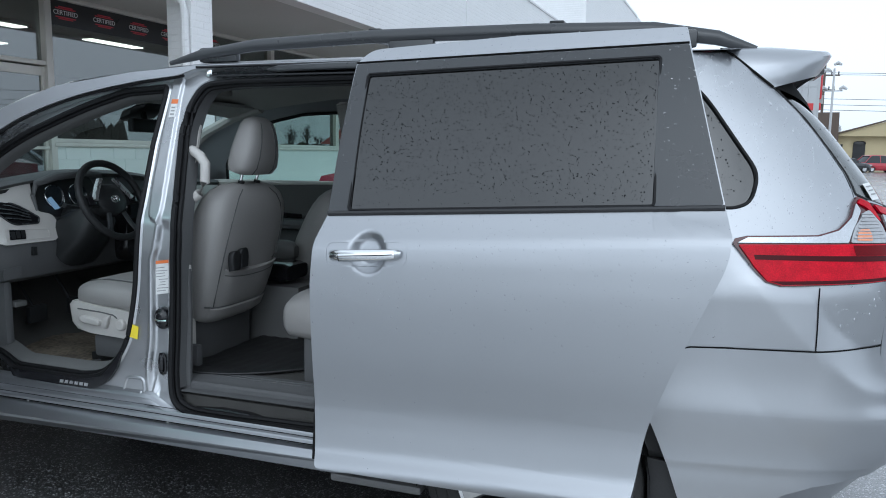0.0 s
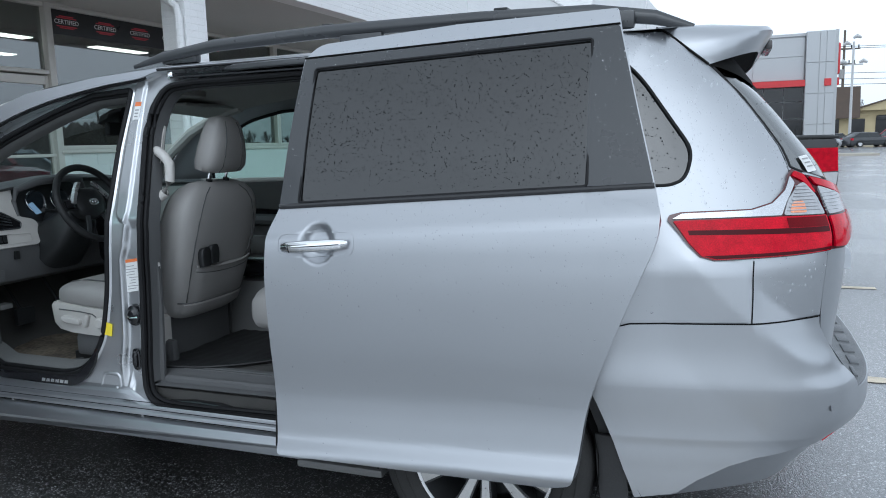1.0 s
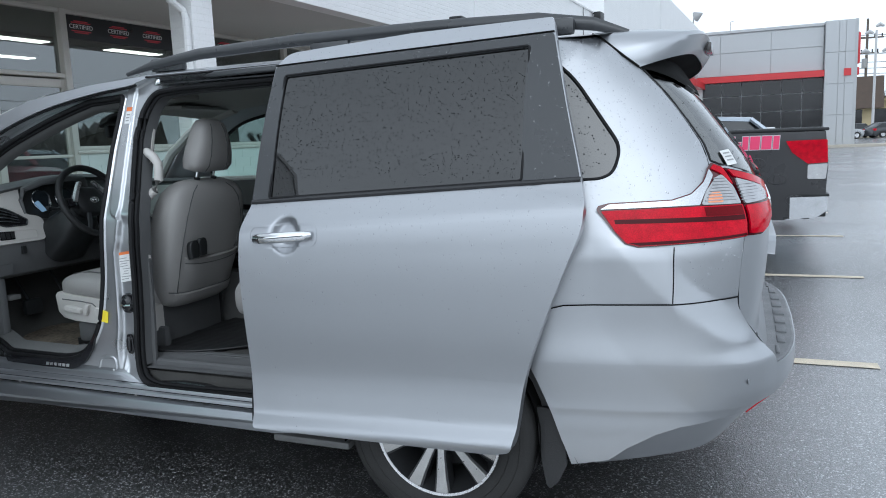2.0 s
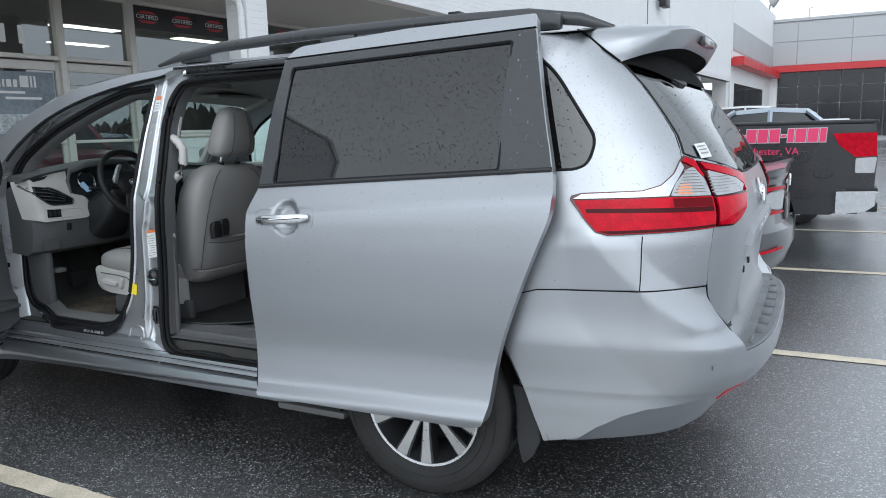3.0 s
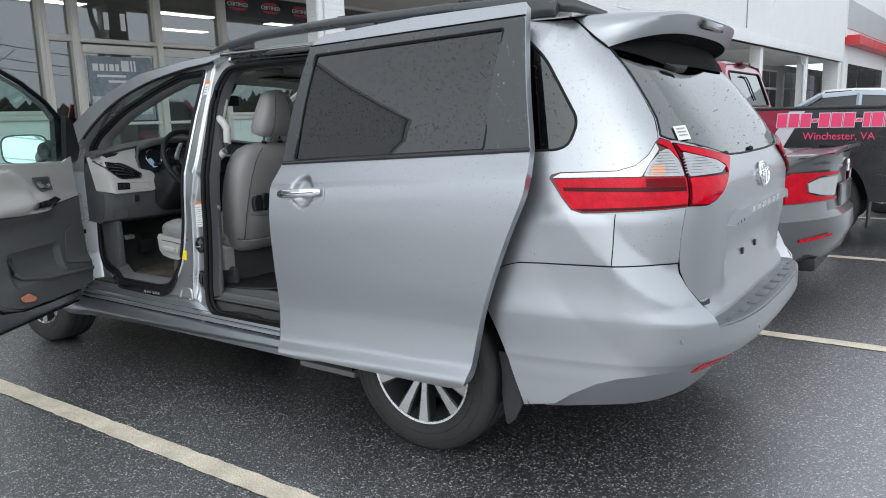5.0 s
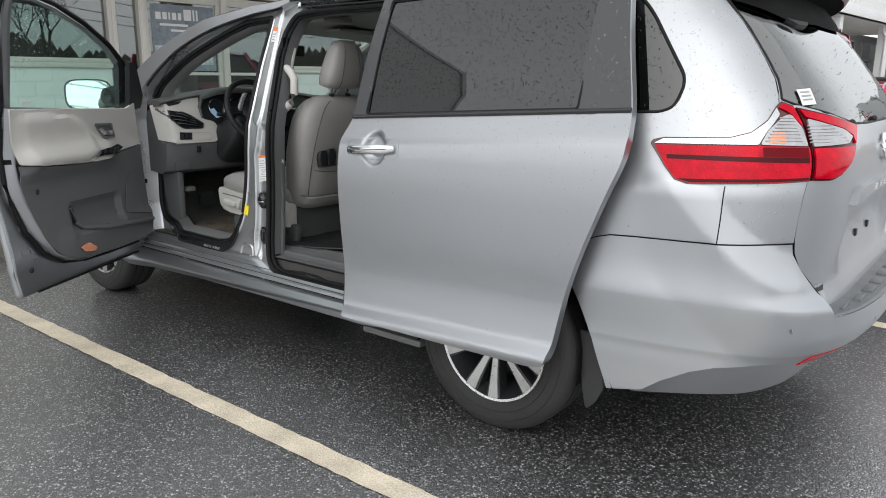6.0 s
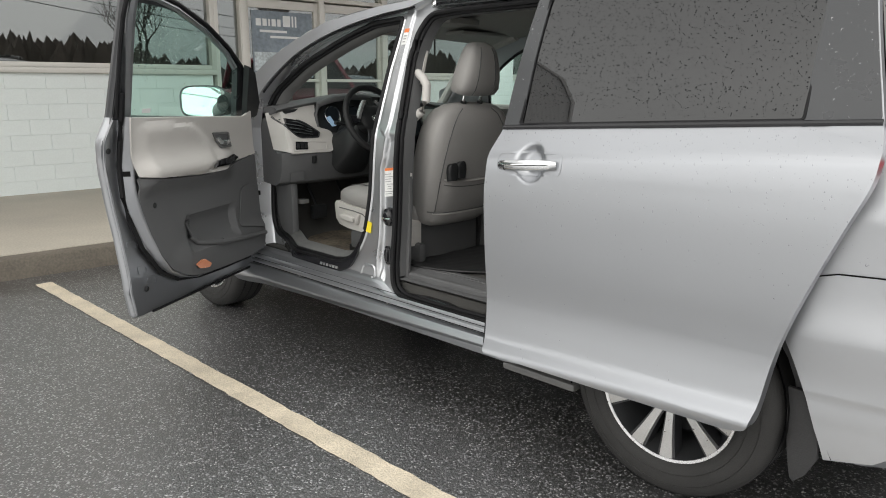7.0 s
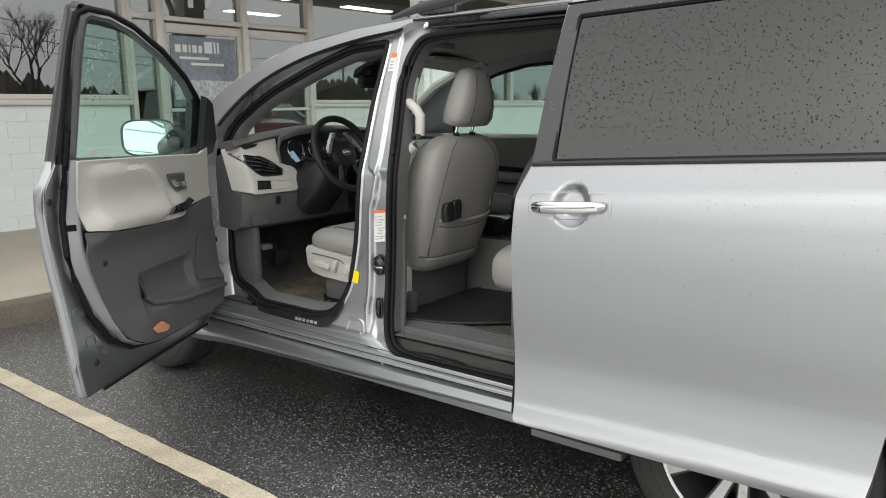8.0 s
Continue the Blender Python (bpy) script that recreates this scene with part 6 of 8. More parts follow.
TRIM_EDGE = [(2.509, 1.203), (2.462, 1.109), (2.450, 1.021), (2.447, 0.95), (2.442, 0.887), (2.414, 0.792), (2.378, 0.693), (2.328, 0.586), (2.266, 0.506), (2.17, 0.456), (2.06, 0.430), (1.80, 0.424), (1.50, 0.426)]
STEP = [(2.512, 1.205), (2.487, 1.112), (2.476, 1.02), (2.473, 0.95), (2.469, 0.86), (2.444, 0.775), (2.388, 0.655), (2.326, 0.56), (2.262, 0.494), (2.17, 0.446), (2.06, 0.421), (1.80, 0.414), (1.50, 0.418)]
mid = lambda t, o: [leaf(a + (c - a) * t, b + (d - b) * t, o) for (a, b), (c, d) in zip(STEP, TRIM_EDGE)]
dpart("trim_step", loft([mid(0.0, -0.060), mid(0.12, -0.066), mid(0.75, -0.090), mid(1.0, -0.097), mid(1.25, -0.099)], False, False), SILVER, label="silver painted step inside the door seal")
dpart("window_switches", skin(rounded([(1.948, 0.943), (1.919, 0.973), (1.705, 0.986), (1.636, 0.963), (1.711, 0.945)], 0.01), [], lambda u, z: trim_shape(u, z) + Vector((0, 0.006, 0)), 0.03, 0.006), GLOSSBLACK, label="gloss black window switch panel")
for k in range(4):
    dpart("window_switch", skin(rounded([(1.725 + 0.048 * k, 0.955), (1.725 + 0.048 * k, 0.974), (1.755 + 0.048 * k, 0.972), (1.755 + 0.048 * k, 0.953)], 0.004), [], lambda u, z: trim_shape(u, z) + Vector((0, 0.012, 0)), 0.03, 0.006), BLACK)
dpart("handle_cup", skin(rounded([(1.714, 1.024), (1.757, 1.101), (1.905, 1.106), (1.823, 1.022)], 0.012), [rounded([(1.730, 1.034), (1.762, 1.092), (1.890, 1.096), (1.818, 1.032)], 0.01)], lambda u, z: trim_shape(u, z) + Vector((0, 0.004, 0)), 0.05, 0.006), SILL, label="grey inner handle surround")
dpart("handle_recess", skin(rounded([(1.730, 1.034), (1.762, 1.092), (1.890, 1.096), (1.818, 1.032)], 0.01), [], lambda u, z: trim_shape(u, z) + Vector((0, 0.001, 0)), 0.05, 0.002), DARKTRIM)
dpart("inner_handle", tube([leaf(1.750, 1.052, -0.115), leaf(1.78, 1.05, -0.125), leaf(1.83, 1.055, -0.12), leaf(1.85, 1.078, -0.11)], 0.009, 8, squash=(0.8, 1.3)), ALLOY, label="silver inner door handle")
dpart("speaker_grille", skin(rounded([(1.46, 0.565), (1.46, 0.80), (1.563, 0.812, 0.03), (1.627, 0.798, 0.03), (1.683, 0.605, 0.02)], 0.01), [], lambda u, z: trim_shape(u, z) + Vector((0, 0.004, 0)), 0.05, 0.006), DARKTRIM, label="dark speaker grille")
dpart("pocket_lip", tube([trim_shape(u, z) + Vector((0, 0.012, 0)) for u, z in ((2.09, 0.70), (2.078, 0.625), (2.04, 0.592), (1.89, 0.567), (1.65, 0.548), (1.47, 0.535))], 0.012, 8), DARKTRIM)
dpart("courtesy_reflector", skin(rounded([(2.017, 0.468), (2.0, 0.483), (2.06, 0.518), (2.085, 0.518), (2.126, 0.506), (2.10, 0.48)], 0.01), [], lambda u, z: trim_shape(u, z) + Vector((0, 0.006, 0)), 0.05, 0.006), AMBER, label="orange courtesy lamp lens")
for u, z, o in ((2.535, 1.067, -0.042), (2.328, 0.815, -0.10), (2.375, 0.447, -0.044), (2.436, 1.0, -0.09)):
    bm = bmesh.new()
    bmesh.ops.create_uvsphere(bm, u_segments=12, v_segments=8, radius=0.013, matrix=Matrix.Translation(leaf(u, z, o)) @ Matrix.Diagonal((1, 0.5, 1, 1)))
    dpart("door_plug", bm, BLACK)
dpart("door_lock_slot", loft([[leaf(2.474 - 0.027 * t + 0.004, z, -0.060 - 0.037 * t - 0.003) for t in (-0.1, 0.3, 0.8)] for z in (0.956, 0.967, 0.978)], False, False), PITDARK, label="black latch slot")
for u, z in ((2.44, 0.655), (2.395, 0.535), (2.34, 0.475)):
    dpart("pressed_recess", skin(rounded([(u - 0.035, z - 0.022), (u - 0.03, z + 0.02), (u + 0.03, z + 0.022), (u + 0.03, z - 0.012)], 0.012), [rounded([(u - 0.027, z - 0.014), (u - 0.022, z + 0.012), (u + 0.022, z + 0.014), (u + 0.022, z - 0.006)], 0.01)], shade(leaf, -0.042), 0.1, 0.003), SILVER)
dpart("door_check_strap", box(1.40, 1.56, -0.90, -0.885, 0.73, 0.755, bevel=0.003), PITDARK)
dpart("door_bottom_seal", tube([leaf(1.50, 0.345, -0.055), leaf(1.95, 0.342, -0.055), leaf(2.36, 0.34, -0.055)], 0.006, 6), RUBBER)

# door mirror
mir = new("door_mirror")
mir.parent = front_door
MC = Vector((1.30, -1.095, 1.240))
facing = Vector((0.895, -0.40, 0.155)).normalized()
side = Vector((0, 0, 1)).cross(facing).normalized()
upv = facing.cross(side)


def oval(sc, d, wx=0.118, hz=0.082):
    out = []
    for k in range(32):
        a = k * math.tau / 32
        c, s_ = math.cos(a), math.sin(a)
        out.append(MC + side * (wx * sc * math.copysign(abs(c) ** 0.5, c)) + upv * (hz * sc * math.copysign(abs(s_) ** 0.55, s_)) + facing * d)
    return out


part("mirror_housing", loft([oval(0.35, -0.12), oval(0.75, -0.105), oval(0.95, -0.06), oval(1.04, -0.01), oval(1.04, 0.012), oval(0.96, 0.014), oval(0.95, 0.0)]), SATIN, mir, "black mirror housing with rain drops")
bm = bmesh.new()
bm.faces.new([bm.verts.new(p) for p in oval(0.955, 0.006)])
part("mirror_glass", bm, MIRROR, mir, "silvered mirror glass")
part("mirror_arm", tube([MC + side * 0.07 - facing * 0.05, MC + side * 0.13 - facing * 0.05 + Vector((0, 0, -0.004)), HINGE @ Vector((1.60, -0.965, 1.235))], [0.066, 0.060, 0.045], 12, squash=(0.7, 1.0)), BLACK, mir, "black mirror foot")


# ---- cabin ----
def cushion(name, rings, m, parent, label=""):
    return part(name, loft(rings), m, parent, label, smooth=60)


def make_seat(name, at, label, lean_deg=13.5, shroud=True, arm=-1, plump=1.0):
    """Leather captain's seat: cushion, bolstered backrest with map pocket, head restraint on two posts. arm: the side of its armrest."""
    st = new(name)
    st.parent = van
    st["label"] = label
    ox, oy, oz = at
    Y, Z = (0, 1, 0), (0, 0, 1)
    cushion("seat_cushion", [superring((ox + x, oy, oz + z), Y, Z, w, h * plump, 28, 0.55) for x, z, w, h in ((-0.055, 0.255, 0.17, 0.022), (-0.045, 0.260, 0.215, 0.045), (-0.02, 0.263, 0.24, 0.058), (0.06, 0.270, 0.258, 0.066), (0.20, 0.266, 0.262, 0.066), (0.40, 0.250, 0.258, 0.066), (0.54, 0.240, 0.24, 0.06), (0.57, 0.24, 0.2, 0.04))], GREYLEATHER, st, "grey leather seat cushion")
    for sd in (-1, 1):
        part("cushion_seam", tube([(ox + x, oy + sd * y, oz + z) for x, y, z in ((-0.045, 0.17, 0.292), (0.0, 0.178, 0.322), (0.1, 0.182, 0.335), (0.3, 0.182, 0.327), (0.5, 0.178, 0.308))], 0.0028, 5), DARKTRIM, st)
    lean = Vector((math.sin(radians(lean_deg)), 0, math.cos(radians(lean_deg))))
    ax = Vector((math.cos(radians(lean_deg)), 0, -math.sin(radians(lean_deg))))
    b0 = Vector((ox + 0.535, oy, oz + 0.19))
    shape = ((0.0, 0.180, 0.055), (0.012, 0.206, 0.075), (0.05, 0.222, 0.092), (0.15, 0.240, 0.100), (0.28, 0.260, 0.102), (0.40, 0.264, 0.098), (0.47, 0.260, 0.090), (0.525, 0.244, 0.078), (0.56, 0.216, 0.062), (0.585, 0.172, 0.042), (0.597, 0.115, 0.020))
    wd, th = table([(r[0], r[1]) for r in shape]), table([(r[0], r[2]) for r in shape])

    def rear(v, d, off=0.0):
        """A point on the back of the backrest, v metres across and d up."""
        t = th(d) * max(0.0, 1 - min(1.0, abs(v) / wd(d)) ** (2 / 0.55)) ** 0.275
        return b0 + lean * d + ax * (t + off) + Vector((0, v, 0))
    cushion("backrest", [superring(b0 + lean * d, Y, ax, w, t, 32, 0.55) for d, w, t in shape], GREYLEATHER, st, "grey leather backrest with map pocket")
    vs = [-1 + k / 8 for k in range(17)]
    part("map_pocket", loft([[rear(0.185 * v, d, b * (1 - 0.5 * v**4)) for v in vs] for d, b in ((0.088, 0.003), (0.11, 0.010), (0.19, 0.016), (0.25, 0.018), (0.258, 0.012), (0.255, 0.003))], False, False), GREYLEATHER, st, "stitched map pocket")
    part("pocket_hem", tube([rear(0.185 * v, 0.250 + 0.012 * v * v, 0.018 * (1 - 0.5 * v**4)) for v in vs], 0.0055, 6), GREYLEATHER, st)
    part("pocket_seam", tube([rear(0.183 * v, 0.225 + 0.012 * v * v, 0.0185 * (1 - 0.5 * v**4)) for v in vs], 0.002, 5), DARKTRIM, st)
    part("lower_flap", loft([[rear(0.20 * v, d, b) for v in vs] for d, b in ((0.006, 0.004), (0.04, 0.010), (0.078, 0.009), (0.086, 0.003))], False, False), GREYLEATHER, st, "leather flap under the pocket")
    part("flap_seam", tube([rear(0.218 * v, 0.087, 0.002) for v in vs], 0.0035, 5), DARKTRIM, st)
    for sd in (-1, 1):
        part("seam", tube([rear(sd * v, d, 0.0008) for d, v in ((0.09, 0.186), (0.25, 0.200), (0.36, 0.200), (0.45, 0.190), (0.52, 0.168), (0.56, 0.14), (0.585, 0.10))], 0.0026, 5), DARKTRIM, st)
    part("coat_hook", tube([rear(0.165, 0.27, 0.002), rear(0.168, 0.30, 0.012), rear(0.178, 0.335, 0.004)], 0.005, 6, squash=(1.4, 0.7)), SILL, st)
    h0 = b0 + lean * 0.648 - ax * 0.004
    cushion("head_restraint", [superring(h0 + lean * d + ax * sh, Y, ax, w, t, 28, 0.6) for d, w, t, sh in ((-0.008, 0.10, 0.03, 0), (0.0, 0.128, 0.050, 0), (0.03, 0.134, 0.062, 0.004), (0.08, 0.126, 0.064, 0.002), (0.14, 0.110, 0.058, -0.004), (0.19, 0.092, 0.048, -0.012), (0.215, 0.075, 0.036, -0.016), (0.228, 0.045, 0.016, -0.018))], GREYLEATHER, st, "grey leather head restraint")
    for v in (-0.058, 0.058):
        part("restraint_post", tube([h0 - lean * 0.12 + Vector((0, v, 0)), h0 + lean * 0.02 + Vector((0, v, 0))], 0.0062, 8), CHROME, st)
        part("post_guide", tube([b0 + lean * 0.585 + Vector((0, v, 0)), b0 + lean * 0.608 + Vector((0, v, 0))], 0.014, 10), BLACK, st)
    for v in (-0.062, 0.062):
        part("restraint_seam", tube([h0 + lean * d + ax * t + Vector((0, v * k, 0)) for d, t, k in ((0.0, 0.049, 1.0), (0.03, 0.065, 1.0), (0.08, 0.065, 0.95), (0.14, 0.054, 0.85), (0.19, 0.036, 0.72), (0.215, 0.019, 0.6))], 0.0024, 5), DARKTRIM, st)
    part("seat_base", box(ox + 0.04, ox + 0.54, oy - 0.215, oy + 0.23, oz - 0.01, oz + 0.22, bevel=0.02), DARKTRIM, st)
    if shroud:
        rows = [[Vector((ox + x, oy - y, oz + z)) for x, z in ((-0.055 + k, 0.225), (-0.040 + k, 0.243), (0.10, 0.232), (0.30, 0.215), (0.52, 0.222), (0.56 - k, 0.20), (0.56 - k, 0.085), (0.05 + k, 0.108), (-0.015 + k, 0.120), (-0.045 + k, 0.150))] for y, k in ((0.20, 0.0), (0.245, 0.0), (0.258, 0.006), (0.262, 0.016))]
        sh = part("seat_shroud", loft(rows), LIGHTTRIM, st, "light grey seat side shroud", smooth=50)
        part("shroud_line", tube([(ox + x, oy - 0.2635, oz + z) for x, z in ((0.0, 0.212), (0.12, 0.206), (0.19, 0.198), (0.21, 0.185))], 0.003, 5), DARKTRIM, sh)
        part("seat_switch", loft([superring((ox + 0.07, oy - y, oz + 0.165), (1, 0, -0.12), (0.08, 0, 1), w, h, 16, 0.5) for y, w, h in ((0.258, 0.056, 0.016), (0.276, 0.054, 0.014), (0.280, 0.048, 0.010))]), LIGHTTRIM, sh)
        part("seat_switch", loft([superring((ox + 0.158, oy - y, oz + 0.166), (0.9, 0, -0.1), (0.35, 0, 1), w, h, 16, 0.5) for y, w, h in ((0.258, 0.014, 0.030), (0.276, 0.013, 0.028), (0.280, 0.009, 0.022))]), LIGHTTRIM, sh)
        knob = part("seat_switch", lathe([(0.001, -0.016), (0.018, -0.016), (0.0235, -0.011), (0.025, 0.004)], 20), LIGHTTRIM, sh)
        knob.matrix_basis = Matrix.Translation((ox + 0.235, oy - 0.264, oz + 0.160))
        part("seat_side_trim", box(ox + 0.06, ox + 0.60, oy - 0.245, oy - 0.20, oz - 0.0, oz + 0.10, bevel=0.02), DARKTRIM, st, "dark grey lower seat trim")
    part("seat_rail", box(ox + 0.02, ox + 0.66, oy - 0.22, oy - 0.18, oz - 0.03, oz + 0.01, bevel=0.005), BLACK, st)
    ay = oy + arm * 0.295
    part("armrest", loft([superring((ox + x, ay, oz + z), Y, Z, w, h, 20, 0.7) for x, z, w, h in ((0.16, 0.425, 0.012, 0.012), (0.17, 0.425, 0.030, 0.028), (0.24, 0.424, 0.036, 0.036), (0.46, 0.412, 0.038, 0.050), (0.56, 0.408, 0.038, 0.058), (0.60, 0.408, 0.036, 0.050), (0.625, 0.408, 0.024, 0.030))]), DARKLEATHER, st, "dark grey folding armrest")
    return st


DARKLEATHER = mat("dark_grey_leather", (0.13, 0.127, 0.124), 0.5, 0, 0.10, 5, 380, 0.35)
make_seat("driver_seat", (1.955, -0.44, 0.485), "grey leather driver seat with power switches", 16, arm=1)
make_seat("passenger_seat", (1.91, 0.45, 0.465), "grey leather front passenger seat", 26, False)
make_seat("second_row_seat", (3.00, -0.46, 0.475), "grey leather second row seat", 20, False, plump=1.55)
make_seat("second_row_seat", (3.0, 0.44, 0.475), "grey leather second row seat", 20, False, plump=1.55)
for y, dz in ((-0.60, 0.0), (-0.545, 0.006)):
    part("pocket_item", loft([superring((2.685, y, 0.895 + d + dz), (0, 1, 0), (1, 0, 0.2), w, 0.016) for d, w in ((0.0, 0.024), (0.04, 0.032), (0.062, 0.030), (0.076, 0.022), (0.081, 0.010))]), BLACK, van, "black pouch in the seat pocket")

# dashboard: dark top and instrument pod, light face, dark knee panel
dash_h = table([(-0.84, 1.212), (-0.7, 1.238), (-0.5, 1.264), (-0.3, 1.282), (0.0, 1.27), (0.4, 1.22), (0.84, 1.20)])
ys = [-0.835 + 1.67 * k / 24 for k in range(25)]


def on_dash(y, z, off=0.0):
    """The face of the dashboard; it turns the corner at each end."""
    return Vector((1.66 - 0.35 * (z - 1.0) - 2.2 * max(0.0, abs(y) - 0.80) + off, y, z))


part("dash_top", loft([[Vector((x, y, z)) for x, z in ((1.02, 1.06), (1.10, 1.12), (1.35, dash_h(y) - 0.03), (1.48, dash_h(y) - 0.002), (1.55, dash_h(y)), (1.585, dash_h(y) - 0.006), (1.598, dash_h(y) - 0.018), (1.585, dash_h(y) - 0.032), (1.50, dash_h(y) - 0.05), (1.1, 1.0))] for y in ys]), DARKTRIM, van, "dark grey dashboard top", smooth=50)
part("dash_core", loft([[on_dash(y, z, -0.012 - b) for z, b in ((dash_h(y) - 0.03, 0.0), (1.08, 0.0), (0.965, 0.0), (0.95, 0.16), (dash_h(y) - 0.04, 0.16))] for y in ys]), DARKTRIM, van)
FACE = rounded([(-0.845, 1.180), (-0.75, 1.197), (-0.576, 1.226, 0.01), (-0.590, 1.159), (-0.584, 1.098, 0.02), (-0.520, 1.082, 0.01), (-0.497, 1.064, 0.02), (-0.500, 1.0, 0.03), (-0.525, 0.963, 0.02), (-0.787, 0.966), (-0.845, 0.985)], 0.004)
part("dash_face", skin(FACE, [], on_dash, 0.02, 0.02), LIGHTTRIM, van, "light grey dashboard face")
part("dash_face", skin(rounded([(0.24, 1.18), (0.24, 0.99), (0.80, 0.97), (0.845, 0.985), (0.845, 1.165)], 0.02), [], on_dash, 0.05, 0.02), LIGHTTRIM, van)
part("dash_lower", loft([[Vector((1.640 - 0.35 * max(0, abs(y) - 0.74) + dx, y, z)) for dx, z in ((0.02, 0.968), (0.022, 0.94), (0.012, 0.86), (-0.01, 0.805), (-0.05, 0.785), (-0.20, 0.80), (-0.20, 0.95))] for y in ys]), DARKTRIM, van, "dark grey knee panel", smooth=40)
part("fuse_flap", skin(rounded([(-0.80, 0.81), (-0.71, 0.815), (-0.71, 0.865), (-0.80, 0.86)], 0.006), [], lambda y, z: Vector((1.660 - 0.10 * max(0, 0.9 - z), y, z)), 0.05, 0.004), DARKTRIM, van)
part("knee_button", box(1.655, 1.672, -0.66, -0.636, 0.905, 0.945, bevel=0.004), BLACK, van)
part("kick_panel", box(1.42, 1.62, -0.775, -0.73, 0.44, 0.80, bevel=0.02), DARKTRIM, van)
part("firewall", box(1.12, 1.20, -0.84, 0.84, 0.42, 1.0), CARPET, van)
part("toe_board", loft([[Vector((x, y, z)) for x, z in ((1.18, 0.74), (1.26, 0.66), (1.44, 0.49), (1.52, 0.452), (1.18, 0.44))] for y in (-0.76, -0.4, 0.0)]), CARPET, van, "dark grey carpeted toe board")
VENT = rounded([(-0.833, 1.160), (-0.706, 1.140), (-0.660, 1.120, 0.03), (-0.586, 1.070, 0.008), (-0.598, 1.046, 0.008), (-0.73, 1.048, 0.03), (-0.792, 1.105)], 0.004)
vent = part("air_vent", skin(VENT, [], lambda y, z: on_dash(y, z, 0.003), 0.04, 0.006), GLOSSBLACK, van, "black slatted corner vent")
for k in range(4):
    pts = [(-0.815 + 0.018 * k, 1.147 - 0.022 * k), (-0.72 + 0.008 * k, 1.131 - 0.020 * k), (-0.64, 1.098 - 0.012 * k)]
    part("vent_slat", tube([on_dash(y, z, 0.008) for y, z in pts], 0.0042, 6, squash=(1.4, 0.7)), SATIN, vent)
part("vent_trim", tube([on_dash(y, z, 0.002) for y, z in VENT], 0.004, 6, True), SATIN, van)
part("defrost_vent", skin(rounded([(-0.797, 1.194), (-0.69, 1.203), (-0.716, 1.187), (-0.783, 1.176)], 0.005), [], lambda y, z: on_dash(y, z, 0.002), 0.04, 0.004), BLACK, van)
part("switch_recess", skin(rounded([(-0.775, 1.034), (-0.55, 1.020), (-0.555, 0.978), (-0.785, 0.980)], 0.012), [rounded([(-0.770, 1.030), (-0.556, 1.016), (-0.561, 0.982), (-0.779, 0.984)], 0.010)], lambda y, z: on_dash(y, z, 0.003), 0.05, 0.004), LIGHTTRIM, van)
sw = part("dash_switches", skin([(-0.757, 1.028), (-0.681, 1.022), (-0.690, 0.984), (-0.768, 0.987)], [], lambda y, z: on_dash(y, z, 0.004), 0.05, 0.006), GLOSSBLACK, van, "black dashboard switches")
for k in range(3):
    y = -0.757 + 0.026 * k
    part("switch_key", skin([(y, 1.022 - 0.001 * k), (y + 0.018, 1.020 - 0.001 * k), (y + 0.014, 0.992), (y - 0.004, 0.993)], [], lambda y, z: on_dash(y, z, 0.009), 0.05, 0.004), BLACK, sw)
POD = rounded([(-0.577, 1.222), (-0.50, 1.250, 0.03), (-0.22, 1.262, 0.05), (-0.18, 1.12, 0.05), (-0.26, 1.05, 0.04), (-0.495, 1.066), (-0.582, 1.094, 0.02), (-0.589, 1.16)], 0.01)
part("gauge_pod", skin(POD, [], lambda y, z: on_dash(y, z, -0.004), 0.04, 0.03), BLACK, van, "black instrument pod")
part("gauge_hood", tube([on_dash(y, z, o) for y, z, o in ((-0.585, 1.10, 0.0), (-0.592, 1.17, 0.012), (-0.575, 1.222, 0.035), (-0.49, 1.255, 0.075), (-0.36, 1.266, 0.085), (-0.22, 1.258, 0.06), (-0.17, 1.18, 0.02))], [0.006, 0.010, 0.016, 0.020, 0.021, 0.018, 0.008], 10), DARKTRIM, van, "dark instrument hood")
for y, r in ((-0.475, 0.052), (-0.335, 0.052)):
    dial = part("dial", lathe([(0.001, -0.004), (r * 0.92, -0.004), (r, -0.010), (r * 1.05, 0.002)], 28), SCREEN, van, "dark instrument dial")
    dial.matrix_basis = Matrix.Translation(on_dash(y, 1.158, 0.004)) @ Matrix.Rotation(radians(90), 4, "Z")
    part("dial_ring", tube([on_dash(y + r * math.cos(a), 1.158 + r * math.sin(a), 0.012) for a in [k * math.tau / 24 for k in range(24)]], 0.0022, 5, True), ALLOY, van)
lit = bpy.data.materials.new("lit_blue_display")
lit.use_nodes = True
lit.node_tree.nodes["Principled BSDF"].inputs["Base Color"].default_value = (0.02, 0.04, 0.06, 1)
lit.node_tree.nodes["Principled BSDF"].inputs["Emission Color"].default_value = (0.45, 0.68, 0.95, 1)
lit.node_tree.nodes["Principled BSDF"].inputs["Emission Strength"].default_value = 0.22
part("gauge_display", skin(rounded([(-0.528, 1.150), (-0.500, 1.160), (-0.468, 1.105), (-0.500, 1.100)], 0.006), [], lambda y, z: on_dash(y, z, 0.018), 0.03, 0.003), lit, van, "small lit blue display")
part("dashboard_centre", loft([superring((x, 0.0, z), (0, 1, 0), (0, 0, 1), w, h) for x, z, w, h in ((1.50, 0.98, 0.16, 0.18), (1.70, 0.98, 0.155, 0.175), (1.725, 0.98, 0.14, 0.16))]), GLOSSBLACK, van, "gloss black dashboard centre")
